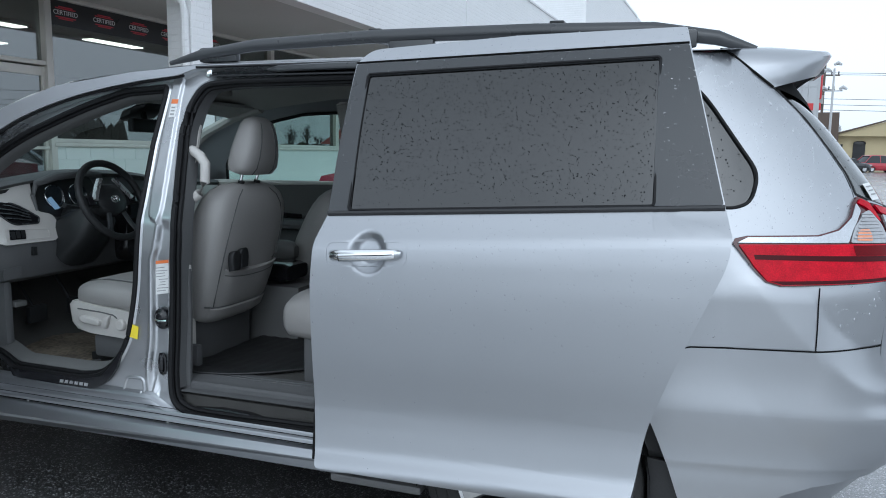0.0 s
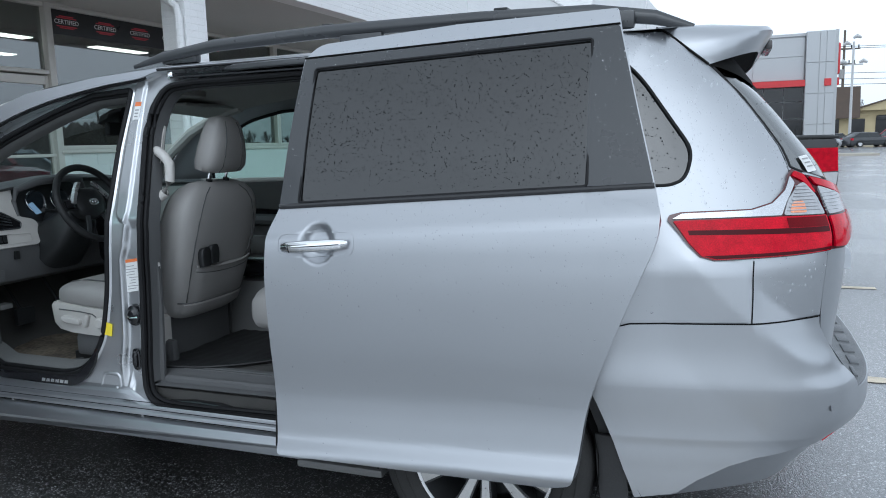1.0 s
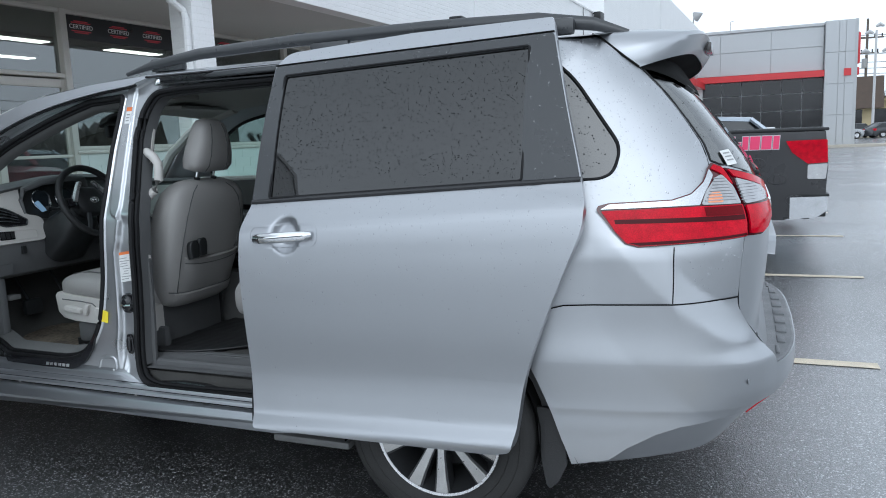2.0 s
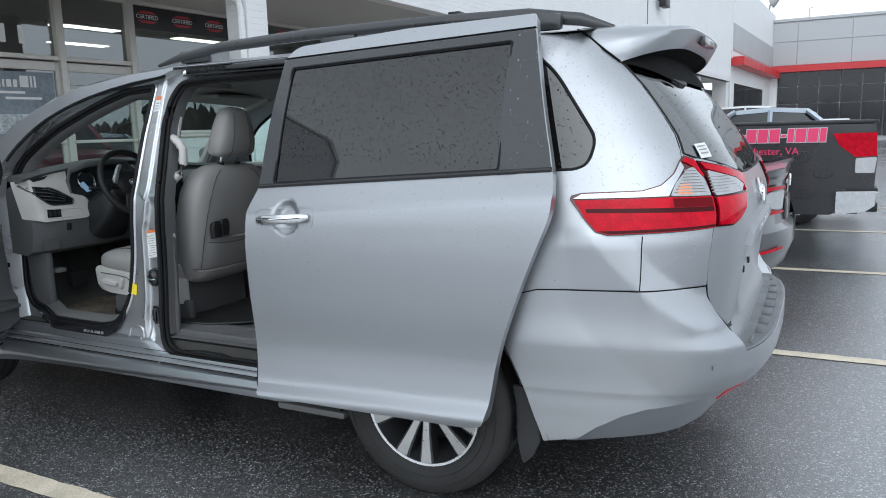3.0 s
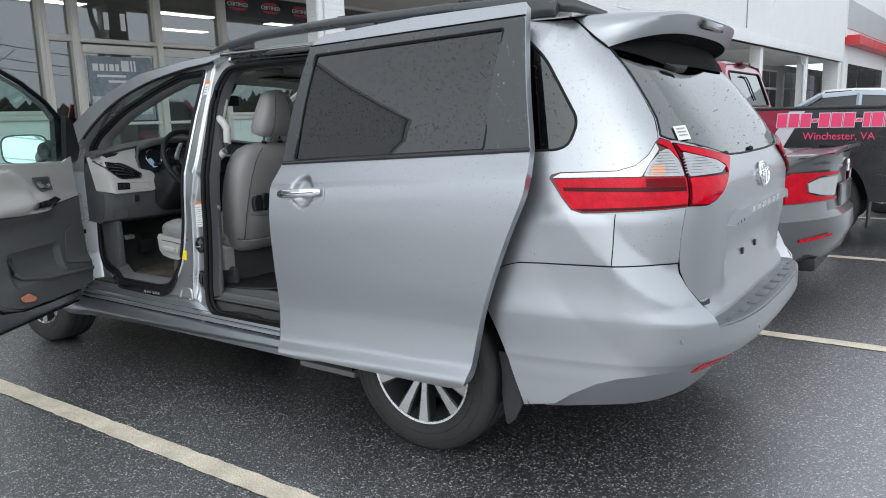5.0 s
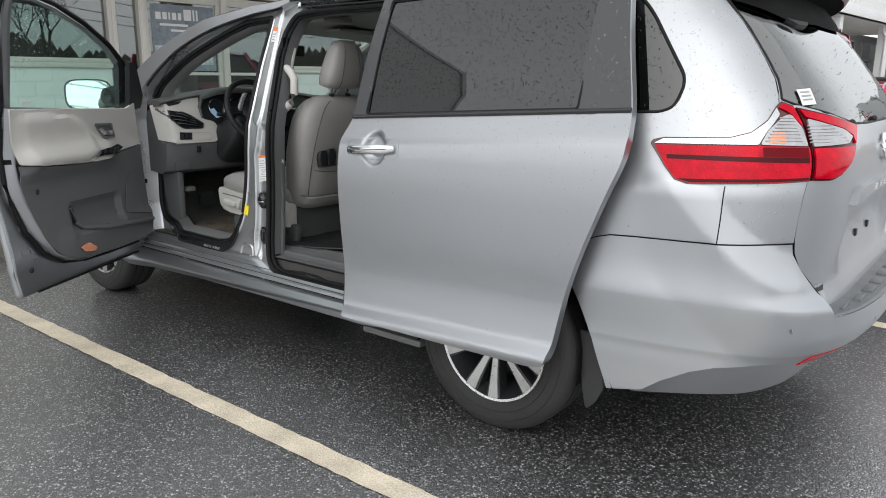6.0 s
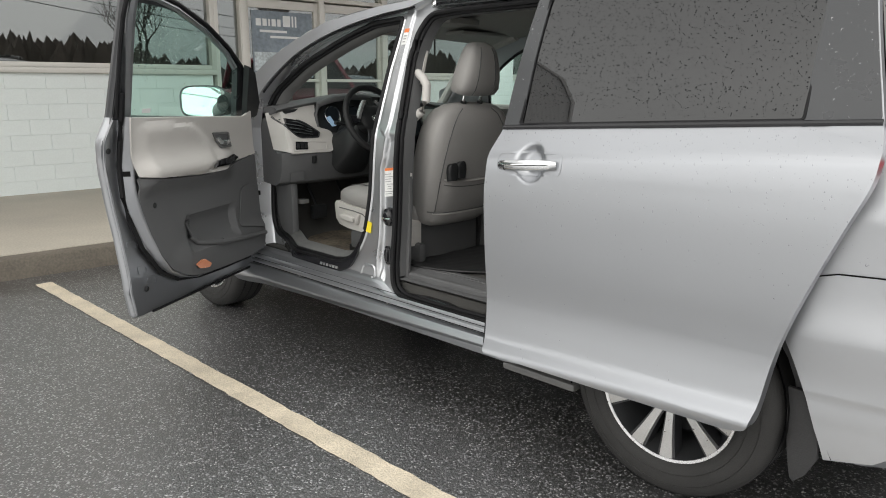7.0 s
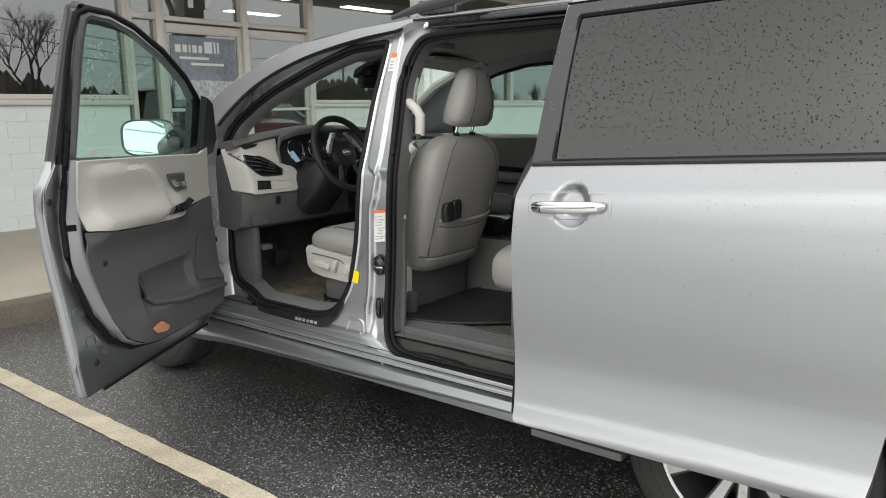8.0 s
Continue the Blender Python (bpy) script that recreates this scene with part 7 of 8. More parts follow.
part("dash_screen", box(1.70, 1.73, -0.11, 0.11, 1.03, 1.14, bevel=0.006), SCREEN, van, "dark dashboard screen")
WC = Vector((1.872, -0.395, 1.142))
wn_ = Vector((math.cos(radians(24)), 0, math.sin(radians(24))))
wu = Vector((-math.sin(radians(24)), 0, math.cos(radians(24))))
wy = Vector((0, 1, 0))
part("steering_column", tube([WC - wn_ * 0.28, WC - wn_ * 0.05], [0.075, 0.055], 14), BLACK, van)
part("column_shroud", loft([superring(WC - wn_ * d - wu * q, wy, wu, w, h, 20, 0.6) for d, q, w, h in ((0.30, 0.09, 0.13, 0.12), (0.18, 0.065, 0.115, 0.095), (0.09, 0.03, 0.085, 0.065), (0.07, 0.02, 0.06, 0.05))]), BLACK, van, "black steering column shroud")
for sd in (-1, 1):
    part("column_stalk", tube([WC - wn_ * 0.085 + wy * (0.05 * sd), WC - wn_ * 0.08 + wy * (0.15 * sd) + wu * 0.012, WC - wn_ * 0.075 + wy * (0.20 * sd) + wu * 0.02], [0.006, 0.007, 0.011], 8), BLACK, van)
wheel = new("steering_wheel")
wheel.parent = van
wheel["label"] = "black leather steering wheel with silver spokes"
at_wheel = lambda a, b, d=0.0: WC + wy * a + wu * b + wn_ * d
part("wheel_rim", tube([at_wheel(0.186 * math.cos(a), 0.186 * math.sin(a), 0.012) for a in [k * math.tau / 48 for k in range(48)]], 0.0165, 12, True), LEATHERBLACK, wheel)
SHIELD = rounded([(-0.052, 0.082, 0.02), (0.052, 0.082, 0.02), (0.098, 0.018, 0.03), (0.074, -0.050, 0.04), (0.0, -0.082, 0.03), (-0.074, -0.050, 0.04), (-0.098, 0.018, 0.03)])
part("wheel_hub", loft([[at_wheel(a * k, b * k, d) for a, b in SHIELD] for k, d in ((0.9, -0.05), (1.0, -0.012), (0.97, 0.008), (0.86, 0.018), (0.55, 0.024), (0.2, 0.026))]), BLACK, wheel, "black airbag cover")
for sd in (-1, 1):
    part("wheel_spoke", loft([[at_wheel(sd * a, b + q, d + e) for b, d in ((0.028, -0.006), (0.024, 0.006), (-0.022, 0.006), (-0.028, -0.006))] for a, q, e in ((0.085, 0.0, 0.0), (0.13, 0.006, 0.0), (0.176, 0.010, 0.006))]), BLACK, wheel)
    part("spoke_trim", loft([[at_wheel(sd * (a + w), b + w * 0.55, d) for w, d in ((0.0, 0.018), (0.003, 0.032), (0.016, 0.030), (0.020, 0.012))] for a, b in ((0.030, 0.098), (0.058, 0.066), (0.088, 0.024), (0.104, -0.004))]), ALLOY, wheel, "silver spoke trim")
    part("lower_spoke", loft([[at_wheel(sd * (a + w), b, d) for w, d in ((-0.012, 0.0), (-0.010, 0.010), (0.010, 0.010), (0.012, 0.0))] for a, b in ((0.045, -0.058), (0.062, -0.11), (0.088, -0.160))]), SATIN, wheel)
    pad = part("spoke_switches", box(-0.022, 0.022, -0.020, 0.020, -0.005, 0.008, bevel=0.006), GLOSSBLACK, wheel)
    pad.matrix_basis = Matrix.Translation(at_wheel(sd * 0.128, 0.002, 0.010)) @ Matrix((wy, wu, wn_)).transposed().to_4x4()
for a, b, r in ((0.024, 0.016, 0.003), (0.009, 0.015, 0.0022)):
    part("wheel_emblem", tube([at_wheel(a * math.cos(q), b * math.sin(q), 0.028) for q in [k * math.tau / 24 for k in range(24)]], r, 6, True), CHROME, wheel)
part("wheel_emblem", tube([at_wheel(0.019 * math.cos(q), 0.007 + 0.005 * math.sin(q), 0.028) for q in [k * math.tau / 20 for k in range(20)]], 0.002, 6, True), CHROME, wheel)
# pedals, mats, console, mirror, belt, grab handle
for y, w in ((-0.52, 0.05), (-0.30, 0.03)):
    part("pedal", box(1.50, 1.53, y - w, y + w, 0.56, 0.64, bevel=0.008), BLACK, van)
    part("pedal_arm", tube([(1.50, y, 0.62), (1.40, y, 0.76)], 0.008, 6), BLACK, van)
rest = [[Vector((x, y, z)) for y in (-0.765, -0.66)] for x, z in ((1.36, 0.60), (1.44, 0.565), (1.54, 0.50), (1.60, 0.462))]
foot = part("foot_rest", loft([r + [p - Vector((0.02, 0, 0.03)) for p in r[::-1]] for r in rest]), BLACK, van, "ribbed black foot rest")
for k in range(6):
    y = -0.755 + 0.017 * k
    part("rest_rib", tube([(1.37, y, 0.60), (1.44, y, 0.569), (1.54, y, 0.504), (1.595, y, 0.468)], 0.003, 5), BLACK, foot)
part("hood_release", box(1.57, 1.62, -0.72, -0.66, 0.675, 0.70, bevel=0.006), SILL, van)
rng = random.Random(21)
rows = []
for i in range(15):
    x = 1.36 + 0.05 * i
    rows.append([Vector((x, y, 0.452 + rng.uniform(0, 0.006) + 0.05 * max(0, 1.58 - x) + 0.006 * math.sin(17 * y + 6 * x))) for y in [-0.74 + 0.04 * k for k in range(16)]])
part("driver_mat", loft(rows, False, False), DIRTYMAT, van, "muddy worn carpet mat")
part("mat_edge", tube([(1.62, -0.74, 0.458), (1.80, -0.742, 0.459), (1.98, -0.735, 0.462), (2.02, -0.66, 0.462), (2.03, -0.5, 0.46)], 0.006, 6), DARKTRIM, van)
near = table([(2.50, -0.752), (2.57, -0.768), (2.70, -0.752), (2.84, -0.690), (2.98, -0.575), (3.10, -0.455), (3.16, -0.36)])
rows = []
for i in range(34):
    x = 2.50 + 0.02 * i
    a = near(x)
    rows.append([Vector((x, a + (0.02 - a) * k / 16, 0.494 + 0.010 * math.exp(-k * 1.2) + (0.0035 if (i + int(1.6 * math.sin(k * 0.9))) % 3 == 0 else 0.0))) for k in range(17)])
rear_mat = part("rear_floor_mat", loft(rows, False, False), MATRUB, van, "black ribbed rubber floor mat", smooth=20)
part("mat_rim", tube([(2.50 + 0.02 * i, near(2.50 + 0.02 * i), 0.503) for i in range(34)], 0.0045, 6), MATRUB, rear_mat)
part("centre_console", box(1.75, 2.45, -0.14, 0.14, 0.44, 0.72, bevel=0.04), DARKTRIM, van, "dark centre console")
part("console_box", box(2.05, 2.45, -0.13, 0.13, 0.70, 0.80, bevel=0.03), GREYLEATHER, van)
part("console_tray", loft([superring((x, 0.0, 0.80), (0, 1, 0), (0, 0, 1), 0.10, h, 20, 0.4) for x, h in ((2.42, 0.05), (2.60, 0.045), (2.63, 0.035))]), GLOSSBLACK, van, "gloss black console end")
part("console_skirt", loft([[Vector((x, y, z)) for y, z in ((-0.13, 0.46), (-0.115, 0.74), (0.115, 0.74), (0.13, 0.46))] for x in (2.40, 2.62, 2.70)]), SILL, van, "grey rear console skirt")
part("inner_mirror", box(1.82, 1.855, -0.215, 0.035, 1.468, 1.535, bevel=0.014, seg=3), BLACK, van, "black inner mirror")
part("mirror_stem", tube([(1.825, -0.09, 1.52), (1.79, -0.06, 1.56), (1.77, -0.04, 1.60)], 0.014, 8), BLACK, van)
part("rain_sensor", loft([superring((x, -0.03, z), (0, 1, 0), (0.5, 0, 1), w, h) for x, z, w, h in ((1.66, 1.545, 0.05, 0.012), (1.70, 1.555, 0.09, 0.030), (1.77, 1.575, 0.10, 0.032), (1.83, 1.60, 0.07, 0.015))]), BLACK, van, "black sensor pod on the windscreen")
part("overhead_console", box(1.95, 2.20, -0.12, 0.12, 1.655, 1.69, bevel=0.015), HEADLINER, van)
part("sun_visor", box(1.83, 1.98, -0.66, -0.22, 1.625, 1.645, bevel=0.008), HEADLINER, van)
part("sun_visor", box(1.83, 1.98, 0.22, 0.66, 1.625, 1.645, bevel=0.008), HEADLINER, van)
pts = [(2.565, -0.730, 1.388), (2.605, -0.738, 1.382), (2.641, -0.745, 1.362), (2.664, -0.746, 1.332), (2.662, -0.748, 1.263), (2.640, -0.754, 1.218), (2.605, -0.766, 1.188), (2.570, -0.782, 1.168)]
part("grab_handle", tube(pts, 0.0195, 12), LIGHTTRIM, van, "grey pillar grab handle")
part("pillar_lining", skin([(2.48, 0.90), (2.632, 0.92), (2.612, 1.30), (2.585, 1.60), (2.48, 1.62)], [], shade(recessed, -0.065), 0.15, 0.012), LIGHTTRIM, van)
part("pillar_lining_lower", skin([(2.46, 0.46), (2.635, 0.46), (2.635, 0.93), (2.47, 0.93)], [], shade(recessed, -0.060), 0.15, 0.012), DARKTRIM, van)
part("seat_belt", skin([(2.50, 0.6), (2.54, 0.6), (2.525, 1.5), (2.485, 1.5)], [], shade(recessed, -0.09), 0.15, 0.002), DARKTRIM, van)


# ---- other vehicles ----
def car_paint(name, c, metal=0.3):
    return mat(name, c, 0.3, metal, 0.05, 3, 600, 0, 0.7, 0.03)


CARGLASS = mat("dark_car_glass", (0.02, 0.023, 0.026), 0.08, 0, 0.1, 4, 60)
PALELENS = mat("pale_lens", (0.50, 0.50, 0.51), 0.2, 0.3, 0.1, 20, 100, 0, 0.4)


def simple_wheel(parent, x, y, r=0.34, s=-1):
    w = new("wheel")
    w.parent = parent
    w.matrix_basis = Matrix.Translation((x, y, r)) @ Matrix.Rotation(0 if s < 0 else math.pi, 4, "Z")
    part("tyre", lathe([(r * 0.64, 0.1), (r * 0.64, -0.1), (r * 0.8, -0.12), (r * 0.95, -0.11), (r, -0.08), (r, 0.1), (r * 0.64, 0.1)], 32), TYRE, w)
    part("rim", lathe([(r * 0.65, -0.09), (r * 0.6, -0.07), (r * 0.3, -0.055), (0.002, -0.07)], 20), ALLOY, w)
    return w


def make_car(name, paint, label, at, rz, L=4.7, W=1.85, H=1.5, hood=0.95, belt=0.98, cab=(0.28, 0.40, 0.80, 0.97), deck=1.0, clear=0.2, group="parked cars", lamps=True):
    """A parked car from cross sections; nose towards -x. cab: screen foot, roof front, roof rear, rear screen foot as shares of the length."""
    c = thing(name, label, "car", group, at=at, rz=rz)
    hw = W / 2
    hz = table([(0.0, 0.60), (0.04, hood * 0.86), (0.12, hood * 0.95), (cab[0], hood + 0.03), (0.5, belt), (cab[3] - 0.02, deck), (0.97, deck), (1.0, deck * 0.78)])
    wx = table([(0.0, 0.72), (0.05, 0.9), (0.15, 0.98), (0.5, 1.0), (0.88, 0.98), (0.96, 0.92), (1.0, 0.80)])
    rows = []
    for k in range(33):
        f = k / 32
        w, zt = hw * wx(f), hz(f)
        b = clear + (0.12 if f < 0.03 or f > 0.97 else 0)
        half = [(w * 0.86, b), (w * 0.97, b + 0.12), (w, b + 0.30), (w * 0.985, zt - 0.16), (w * 0.95, zt - 0.05), (w * 0.86, zt)]
        rows.append([Vector((f * L, -y, z)) for y, z in half] + [Vector((f * L, 0, zt + 0.02))] + [Vector((f * L, y, z)) for y, z in half[::-1]])
    part("body", loft(rows, True, True), paint, c)
    # roof and glass house
    x0, x1, x2, x3 = (q * L for q in cab)
    top = [(x0 + 0.0, belt - 0.04, 0.86), (x1, H - 0.03, 0.70), ((x1 + x2) / 2, H, 0.70), (x2, H - 0.03, 0.68), (x3, deck - 0.03, 0.80)]
    rows = []
    for x, z, w in top:
        zb = belt - 0.06
        rows.append([Vector((x, -hw * 0.93, min(zb, z))), Vector((x, -hw * w, z - 0.03)), Vector((x, -hw * w * 0.8, z)), Vector((x, hw * w * 0.8, z)), Vector((x, hw * w, z - 0.03)), Vector((x, hw * 0.93, min(zb, z)))])
    part("glass_house", loft(rows, True, True), CARGLASS, c, "dark windows", smooth=20)
    rows = []
    for x, z, w in ((x1 - 0.12, H - 0.10, 0.71), (x1, H - 0.015, 0.71), ((x1 + x2) / 2, H + 0.015, 0.71), (x2, H - 0.015, 0.69), (x2 + 0.12, H - 0.09, 0.69)):
        rows.append([Vector((x, hw * w * v, z + 0.02 * (1 - v * v) - (0.05 if abs(v) == 1 else 0))) for v in (-1, -0.9, -0.4, 0.4, 0.9, 1)])
    part("roof", loft(rows, False, False), paint, c)
    for s in (-1, 1):
        for xa, za, xb, zb in ((x0, belt, x1, H - 0.02), (x3, deck - 0.02, x2, H - 0.03), ((x1 + x2) / 2, belt, (x1 + x2) / 2, H - 0.02)):
            part("pillar", tube([(xa, s * hw * 0.90, za), (xb, s * hw * 0.71, zb)], 0.035, 6), paint, c)
        for fx in (0.19, 0.80):
            simple_wheel(c, fx * L, s * (hw - 0.11), 0.34, s)
            part("wheel_arch", loft([[Vector((fx * L + 0.40 * math.cos(a), y, 0.34 + 0.40 * math.sin(a))) for a in [radians(-10 + 200 * k / 14) for k in range(15)]] for y in (s * (hw + 0.004), s * (hw - 0.25))], False, False), PITDARK, c)
        if lamps:
            part("tail_lamp", box(L * 0.945, L * 0.992, s * hw * 0.80 - 0.16, s * hw * 0.80 + 0.16, deck - 0.30, deck - 0.10, bevel=0.04), RED, c)
            part("headlamp", box(L * 0.015, L * 0.075, s * hw * 0.74 - 0.17, s * hw * 0.74 + 0.17, hood * 0.72, hood * 0.86, bevel=0.04), PALELENS, c)
    part("front_bumper", box(0.0, 0.2, -hw * 0.72, hw * 0.72, 0.22, 0.55, bevel=0.06), BLACK, c)
    return c


# grey saloon in the next bay
GREYCAR = car_paint("wet_grey_paint", (0.10, 0.102, 0.106), 0.5)
sal = thing("saloon_car", "wet grey saloon car parked beside the minivan", "car", "parked cars", at=(0.15, 2.88, 0), rz=0)
L, hw = 4.90, 0.93
hz = table([(0, 0.55), (0.2, 0.78), (0.8, 0.90), (1.45, 0.97), (3.0, 0.99), (4.1, 1.02), (4.62, 1.03), (4.80, 1.045), (4.86, 1.0), (4.90, 0.9)])
wx = table([(0, 0.70), (0.2, 0.86), (0.7, 0.97), (2.4, 1.0), (4.2, 0.99), (4.6, 0.95), (4.8, 0.88), (4.9, 0.80)])
rows = []
for k in range(50):
    x = 4.60 * k / 49
    w, zt = hw * wx(x), hz(x)
    b = 0.19 + (0.10 if x > 4.75 else 0)
    half = [(w * 0.88, b), (w * 0.98, b + 0.10), (w, 0.45), (w * 0.99, 0.70), (w * 0.965, 0.84), (w * 0.93, min(zt - 0.03, 0.93)), (w * 0.84, zt)]
    rows.append([Vector((x, -y, z)) for y, z in half] + [Vector((x, 0, zt + 0.012))] + [Vector((x, y, z)) for y, z in half[::-1]])
part("body", loft(rows), GREYCAR, sal)
# rounded tail with lip
rows = []
for z, xr, w in ((0.28, 4.86, 0.78), (0.36, 4.95, 0.86), (0.50, 5.0, 0.90), (0.62, 4.99, 0.905), (0.66, 4.95, 0.90), (0.80, 4.93, 0.88), (0.94, 4.92, 0.86), (1.00, 4.945, 0.84), (1.045, 4.955, 0.80), (1.05, 4.90, 0.78)):
    rows.append([Vector((xr - 0.32 * abs(v / 14) ** 2.6, hw * 1.04 * w / 0.9 * v / 14, z)) for v in range(-14, 15)])
part("tail_panel", loft(rows, False, False), GREYCAR, sal, "grey boot lid and bumper")
rows = [[Vector((x, hw * 0.80 * v / 6, z - 0.012 * (v / 6) ** 2)) for v in range(-6, 7)] for x, z in ((4.25, 1.035), (4.6, 1.035), (4.80, 1.05), (4.90, 1.075), (4.95, 1.085), (4.955, 1.06))]
part("boot_lip", loft(rows, False, False), GREYCAR, sal)
gh = [(1.35, 0.96, 0.84), (2.25, 1.43, 0.66), (2.8, 1.455, 0.66), (3.4, 1.42, 0.64), (4.30, 1.03, 0.76)]
part("glass_house", loft([[Vector((x, -hw * 0.93, min(0.94, z))), Vector((x, -hw * w, z - 0.03)), Vector((x, -hw * w * 0.8, z)), Vector((x, hw * w * 0.8, z)), Vector((x, hw * w, z - 0.03)), Vector((x, hw * 0.93, min(0.94, z)))] for x, z, w in gh]), CARGLASS, sal, smooth=20)
part("roof", loft([[Vector((x, hw * w * v, z + 0.02 * (1 - v * v))) for v in (-1, -0.8, -0.3, 0.3, 0.8, 1)] for x, z, w in ((2.15, 1.40, 0.66), (2.3, 1.445, 0.67), (2.8, 1.465, 0.67), (3.4, 1.435, 0.65), (3.6, 1.37, 0.65))], False, False), GREYCAR, sal)
for s in (-1, 1):
    rear = lambda y, z, off=0.0: Vector((4.935 + off - 0.32 * (abs(y) / 0.94) ** 2.6, y, z))
    lampo = part("tail_lamp", skin([(s * 0.885, 0.735), (s * 0.60, 0.738), (s * 0.38, 0.736), (s * 0.37, 0.752), (s * 0.62, 0.768), (s * 0.73, 0.80), (s * 0.74, 0.87), (s * 0.62, 0.905), (s * 0.36, 0.905), (s * 0.35, 0.925), (s * 0.62, 0.93), (s * 0.84, 0.935), (s * 0.90, 0.90)], [], lambda u, z: rear(u, z, 0.03), 0.05, 0.02), RED, sal, "red C-shaped tail lamp")
    part("clear_lens", skin([(s * 0.72, 0.805), (s * 0.60, 0.778), (s * 0.42, 0.765), (s * 0.39, 0.895), (s * 0.62, 0.895), (s * 0.73, 0.865)], [], lambda u, z: rear(u, z, 0.033), 0.05, 0.01), PALELENS, lampo)
    part("bumper_reflector", skin([(s * 0.84, 0.478), (s * 0.56, 0.500), (s * 0.55, 0.516), (s * 0.84, 0.496)], [], lambda u, z: rear(u, z, 0.09), 0.05, 0.01), RED, sal)
    for x in (0.95, 3.80):
        simple_wheel(sal, x, s * 0.82, 0.335, s)
        part("wheel_arch", loft([[Vector((x + 0.39 * math.cos(a), y, 0.335 + 0.39 * math.sin(a))) for a in [radians(-10 + 200 * k / 14) for k in range(15)]] for y in (s * 0.935, s * 0.68)], False, False), PITDARK, sal)
part("number_plate_recess", box(4.93, 4.955, -0.28, 0.28, 0.67, 0.83, bevel=0.01), GREYCAR, sal)
part("boot_badge", box(4.945, 4.965, -0.055, 0.055, 0.90, 0.99, bevel=0.01), CHROME, sal)
for k in range(6):
    part("badge_bar", box(4.95, 4.958, -0.56 + 0.035 * k, -0.535 + 0.035 * k, 0.955, 0.975), ALLOY, sal)
part("lower_diffuser", box(4.70, 4.86, -0.62, 0.62, 0.24, 0.34, bevel=0.03), BLACK, sal)

# black and red pickup with lettering bars on its bed
PKBLACK = mat("black_vinyl_wrap", (0.022, 0.022, 0.025), 0.32, 0, 0.1, 3, 200, 0, 0.2)
PKRED = car_paint("dark_red_paint", (0.30, 0.02, 0.05), 0.2)
PINK = mat("pink_vinyl", (0.80, 0.05, 0.16), 0.4, 0, 0.05, 8, 100)
WHITEV = mat("white_vinyl", (0.62, 0.58, 0.62), 0.4, 0, 0.08, 4, 100)
GREYV = mat("grey_vinyl_ring", (0.075, 0.075, 0.08), 0.35, 0, 0.1, 8, 100)
pk = thing("pickup_truck", "black and dark red wrapped pickup with pink lettering", "truck", "parked cars", at=(0, 0, 0))
PY = 4.78


def bedside(u, z, off=0.0):
    return Vector((u, PY - off + 0.06 * max(0, (0.75 - z)) + 0.05 * max(0, (z - 1.25)), z))


bed = part("bed_side", skin([(3.90, 0.50), *arc(4.62, 0.46, 0.46, 180, 0)[1:-1], (5.10, 0.46), (5.40, 0.46), (5.76, 0.62), (5.78, 1.02), (5.75, 1.33), (3.90, 1.34)], [], bedside, 0.1, 0.04), PKBLACK, pk, "black bed side with pink lettering")
part("bed_red_panel", skin([(3.91, 0.75), (4.10, 0.75), (4.36, 1.335), (3.91, 1.335)], [], shade(bedside, 0.004), 0.2, 0.002), PKRED, pk)
part("bed_stripe", skin([(4.12, 0.90), (4.28, 0.90), (4.50, 1.325), (4.36, 1.325)], [], shade(bedside, 0.006), 0.2, 0.002), WHITEV, pk)
x = 4.25
for k, w in enumerate((0.090, 0.090, 0.090, 0.042, 0.090, 0.090, 0.090, 0.042, 0.054, 0.090, 0.090, 0.054)):
    z0, z1 = (1.17, 1.30) if k not in (3, 7) else (1.22, 1.245)
    bar = part("lettering_bar", skin([(x, z0), (x + w, z0), (x + w + 0.008, z1), (x + 0.008, z1)], [], shade(bedside, 0.010), 0.2, 0.002), PINK, bed)
    part("lettering_edge", skin([(x - 0.006, z0 - 0.007), (x + w + 0.006, z0 - 0.007), (x + w + 0.014, z1 + 0.007), (x + 0.002, z1 + 0.007)], [], shade(bedside, 0.0075), 0.2, 0.001), WHITEV, bed)
    x += w + 0.016
t = text_bmesh("Winchester, VA", 0.105, 0.002)
t.transform(Matrix.Translation((4.800, PY - 0.008, 1.080)) @ Matrix.Rotation(radians(90), 4, "X") @ Matrix.Diagonal((0.90, 0.95, 1, 1)))
part("lettering", t, PINK, bed, "pink town lettering", smooth=0)
for u, z in ((5.14, 1.03), (5.33, 0.87), (5.17, 0.67), (4.95, 0.98), (5.50, 0.66), (4.0, 0.62)):
    if z > 0.5:
        part("ring_print", tube([bedside(u + 0.085 * math.cos(a), z + 0.052 * math.sin(a), 0.004) for a in [k * math.tau / 24 for k in range(24)]], 0.006, 5, True, squash=(1, 0.4)), GREYV, bed)
        part("ring_print", tube([bedside(u + 0.03 * math.cos(a), z + 0.05 * math.sin(a), 0.004) for a in [k * math.tau / 18 for k in range(18)]], 0.005, 5, True, squash=(1, 0.4)), GREYV, bed)
part("bed_rail", box(3.90, 5.78, PY + 0.0, PY + 0.10, 1.335, 1.365, bevel=0.012), BLACK, pk)
part("bed_cover", box(3.92, 5.74, PY + 0.08, PY + 1.95, 1.345, 1.372, bevel=0.01), BLACK, pk, "black bed cover")
part("tailgate", box(5.70, 5.76, PY + 0.14, PY + 1.90, 0.72, 1.35, bevel=0.02), PKBLACK, pk)
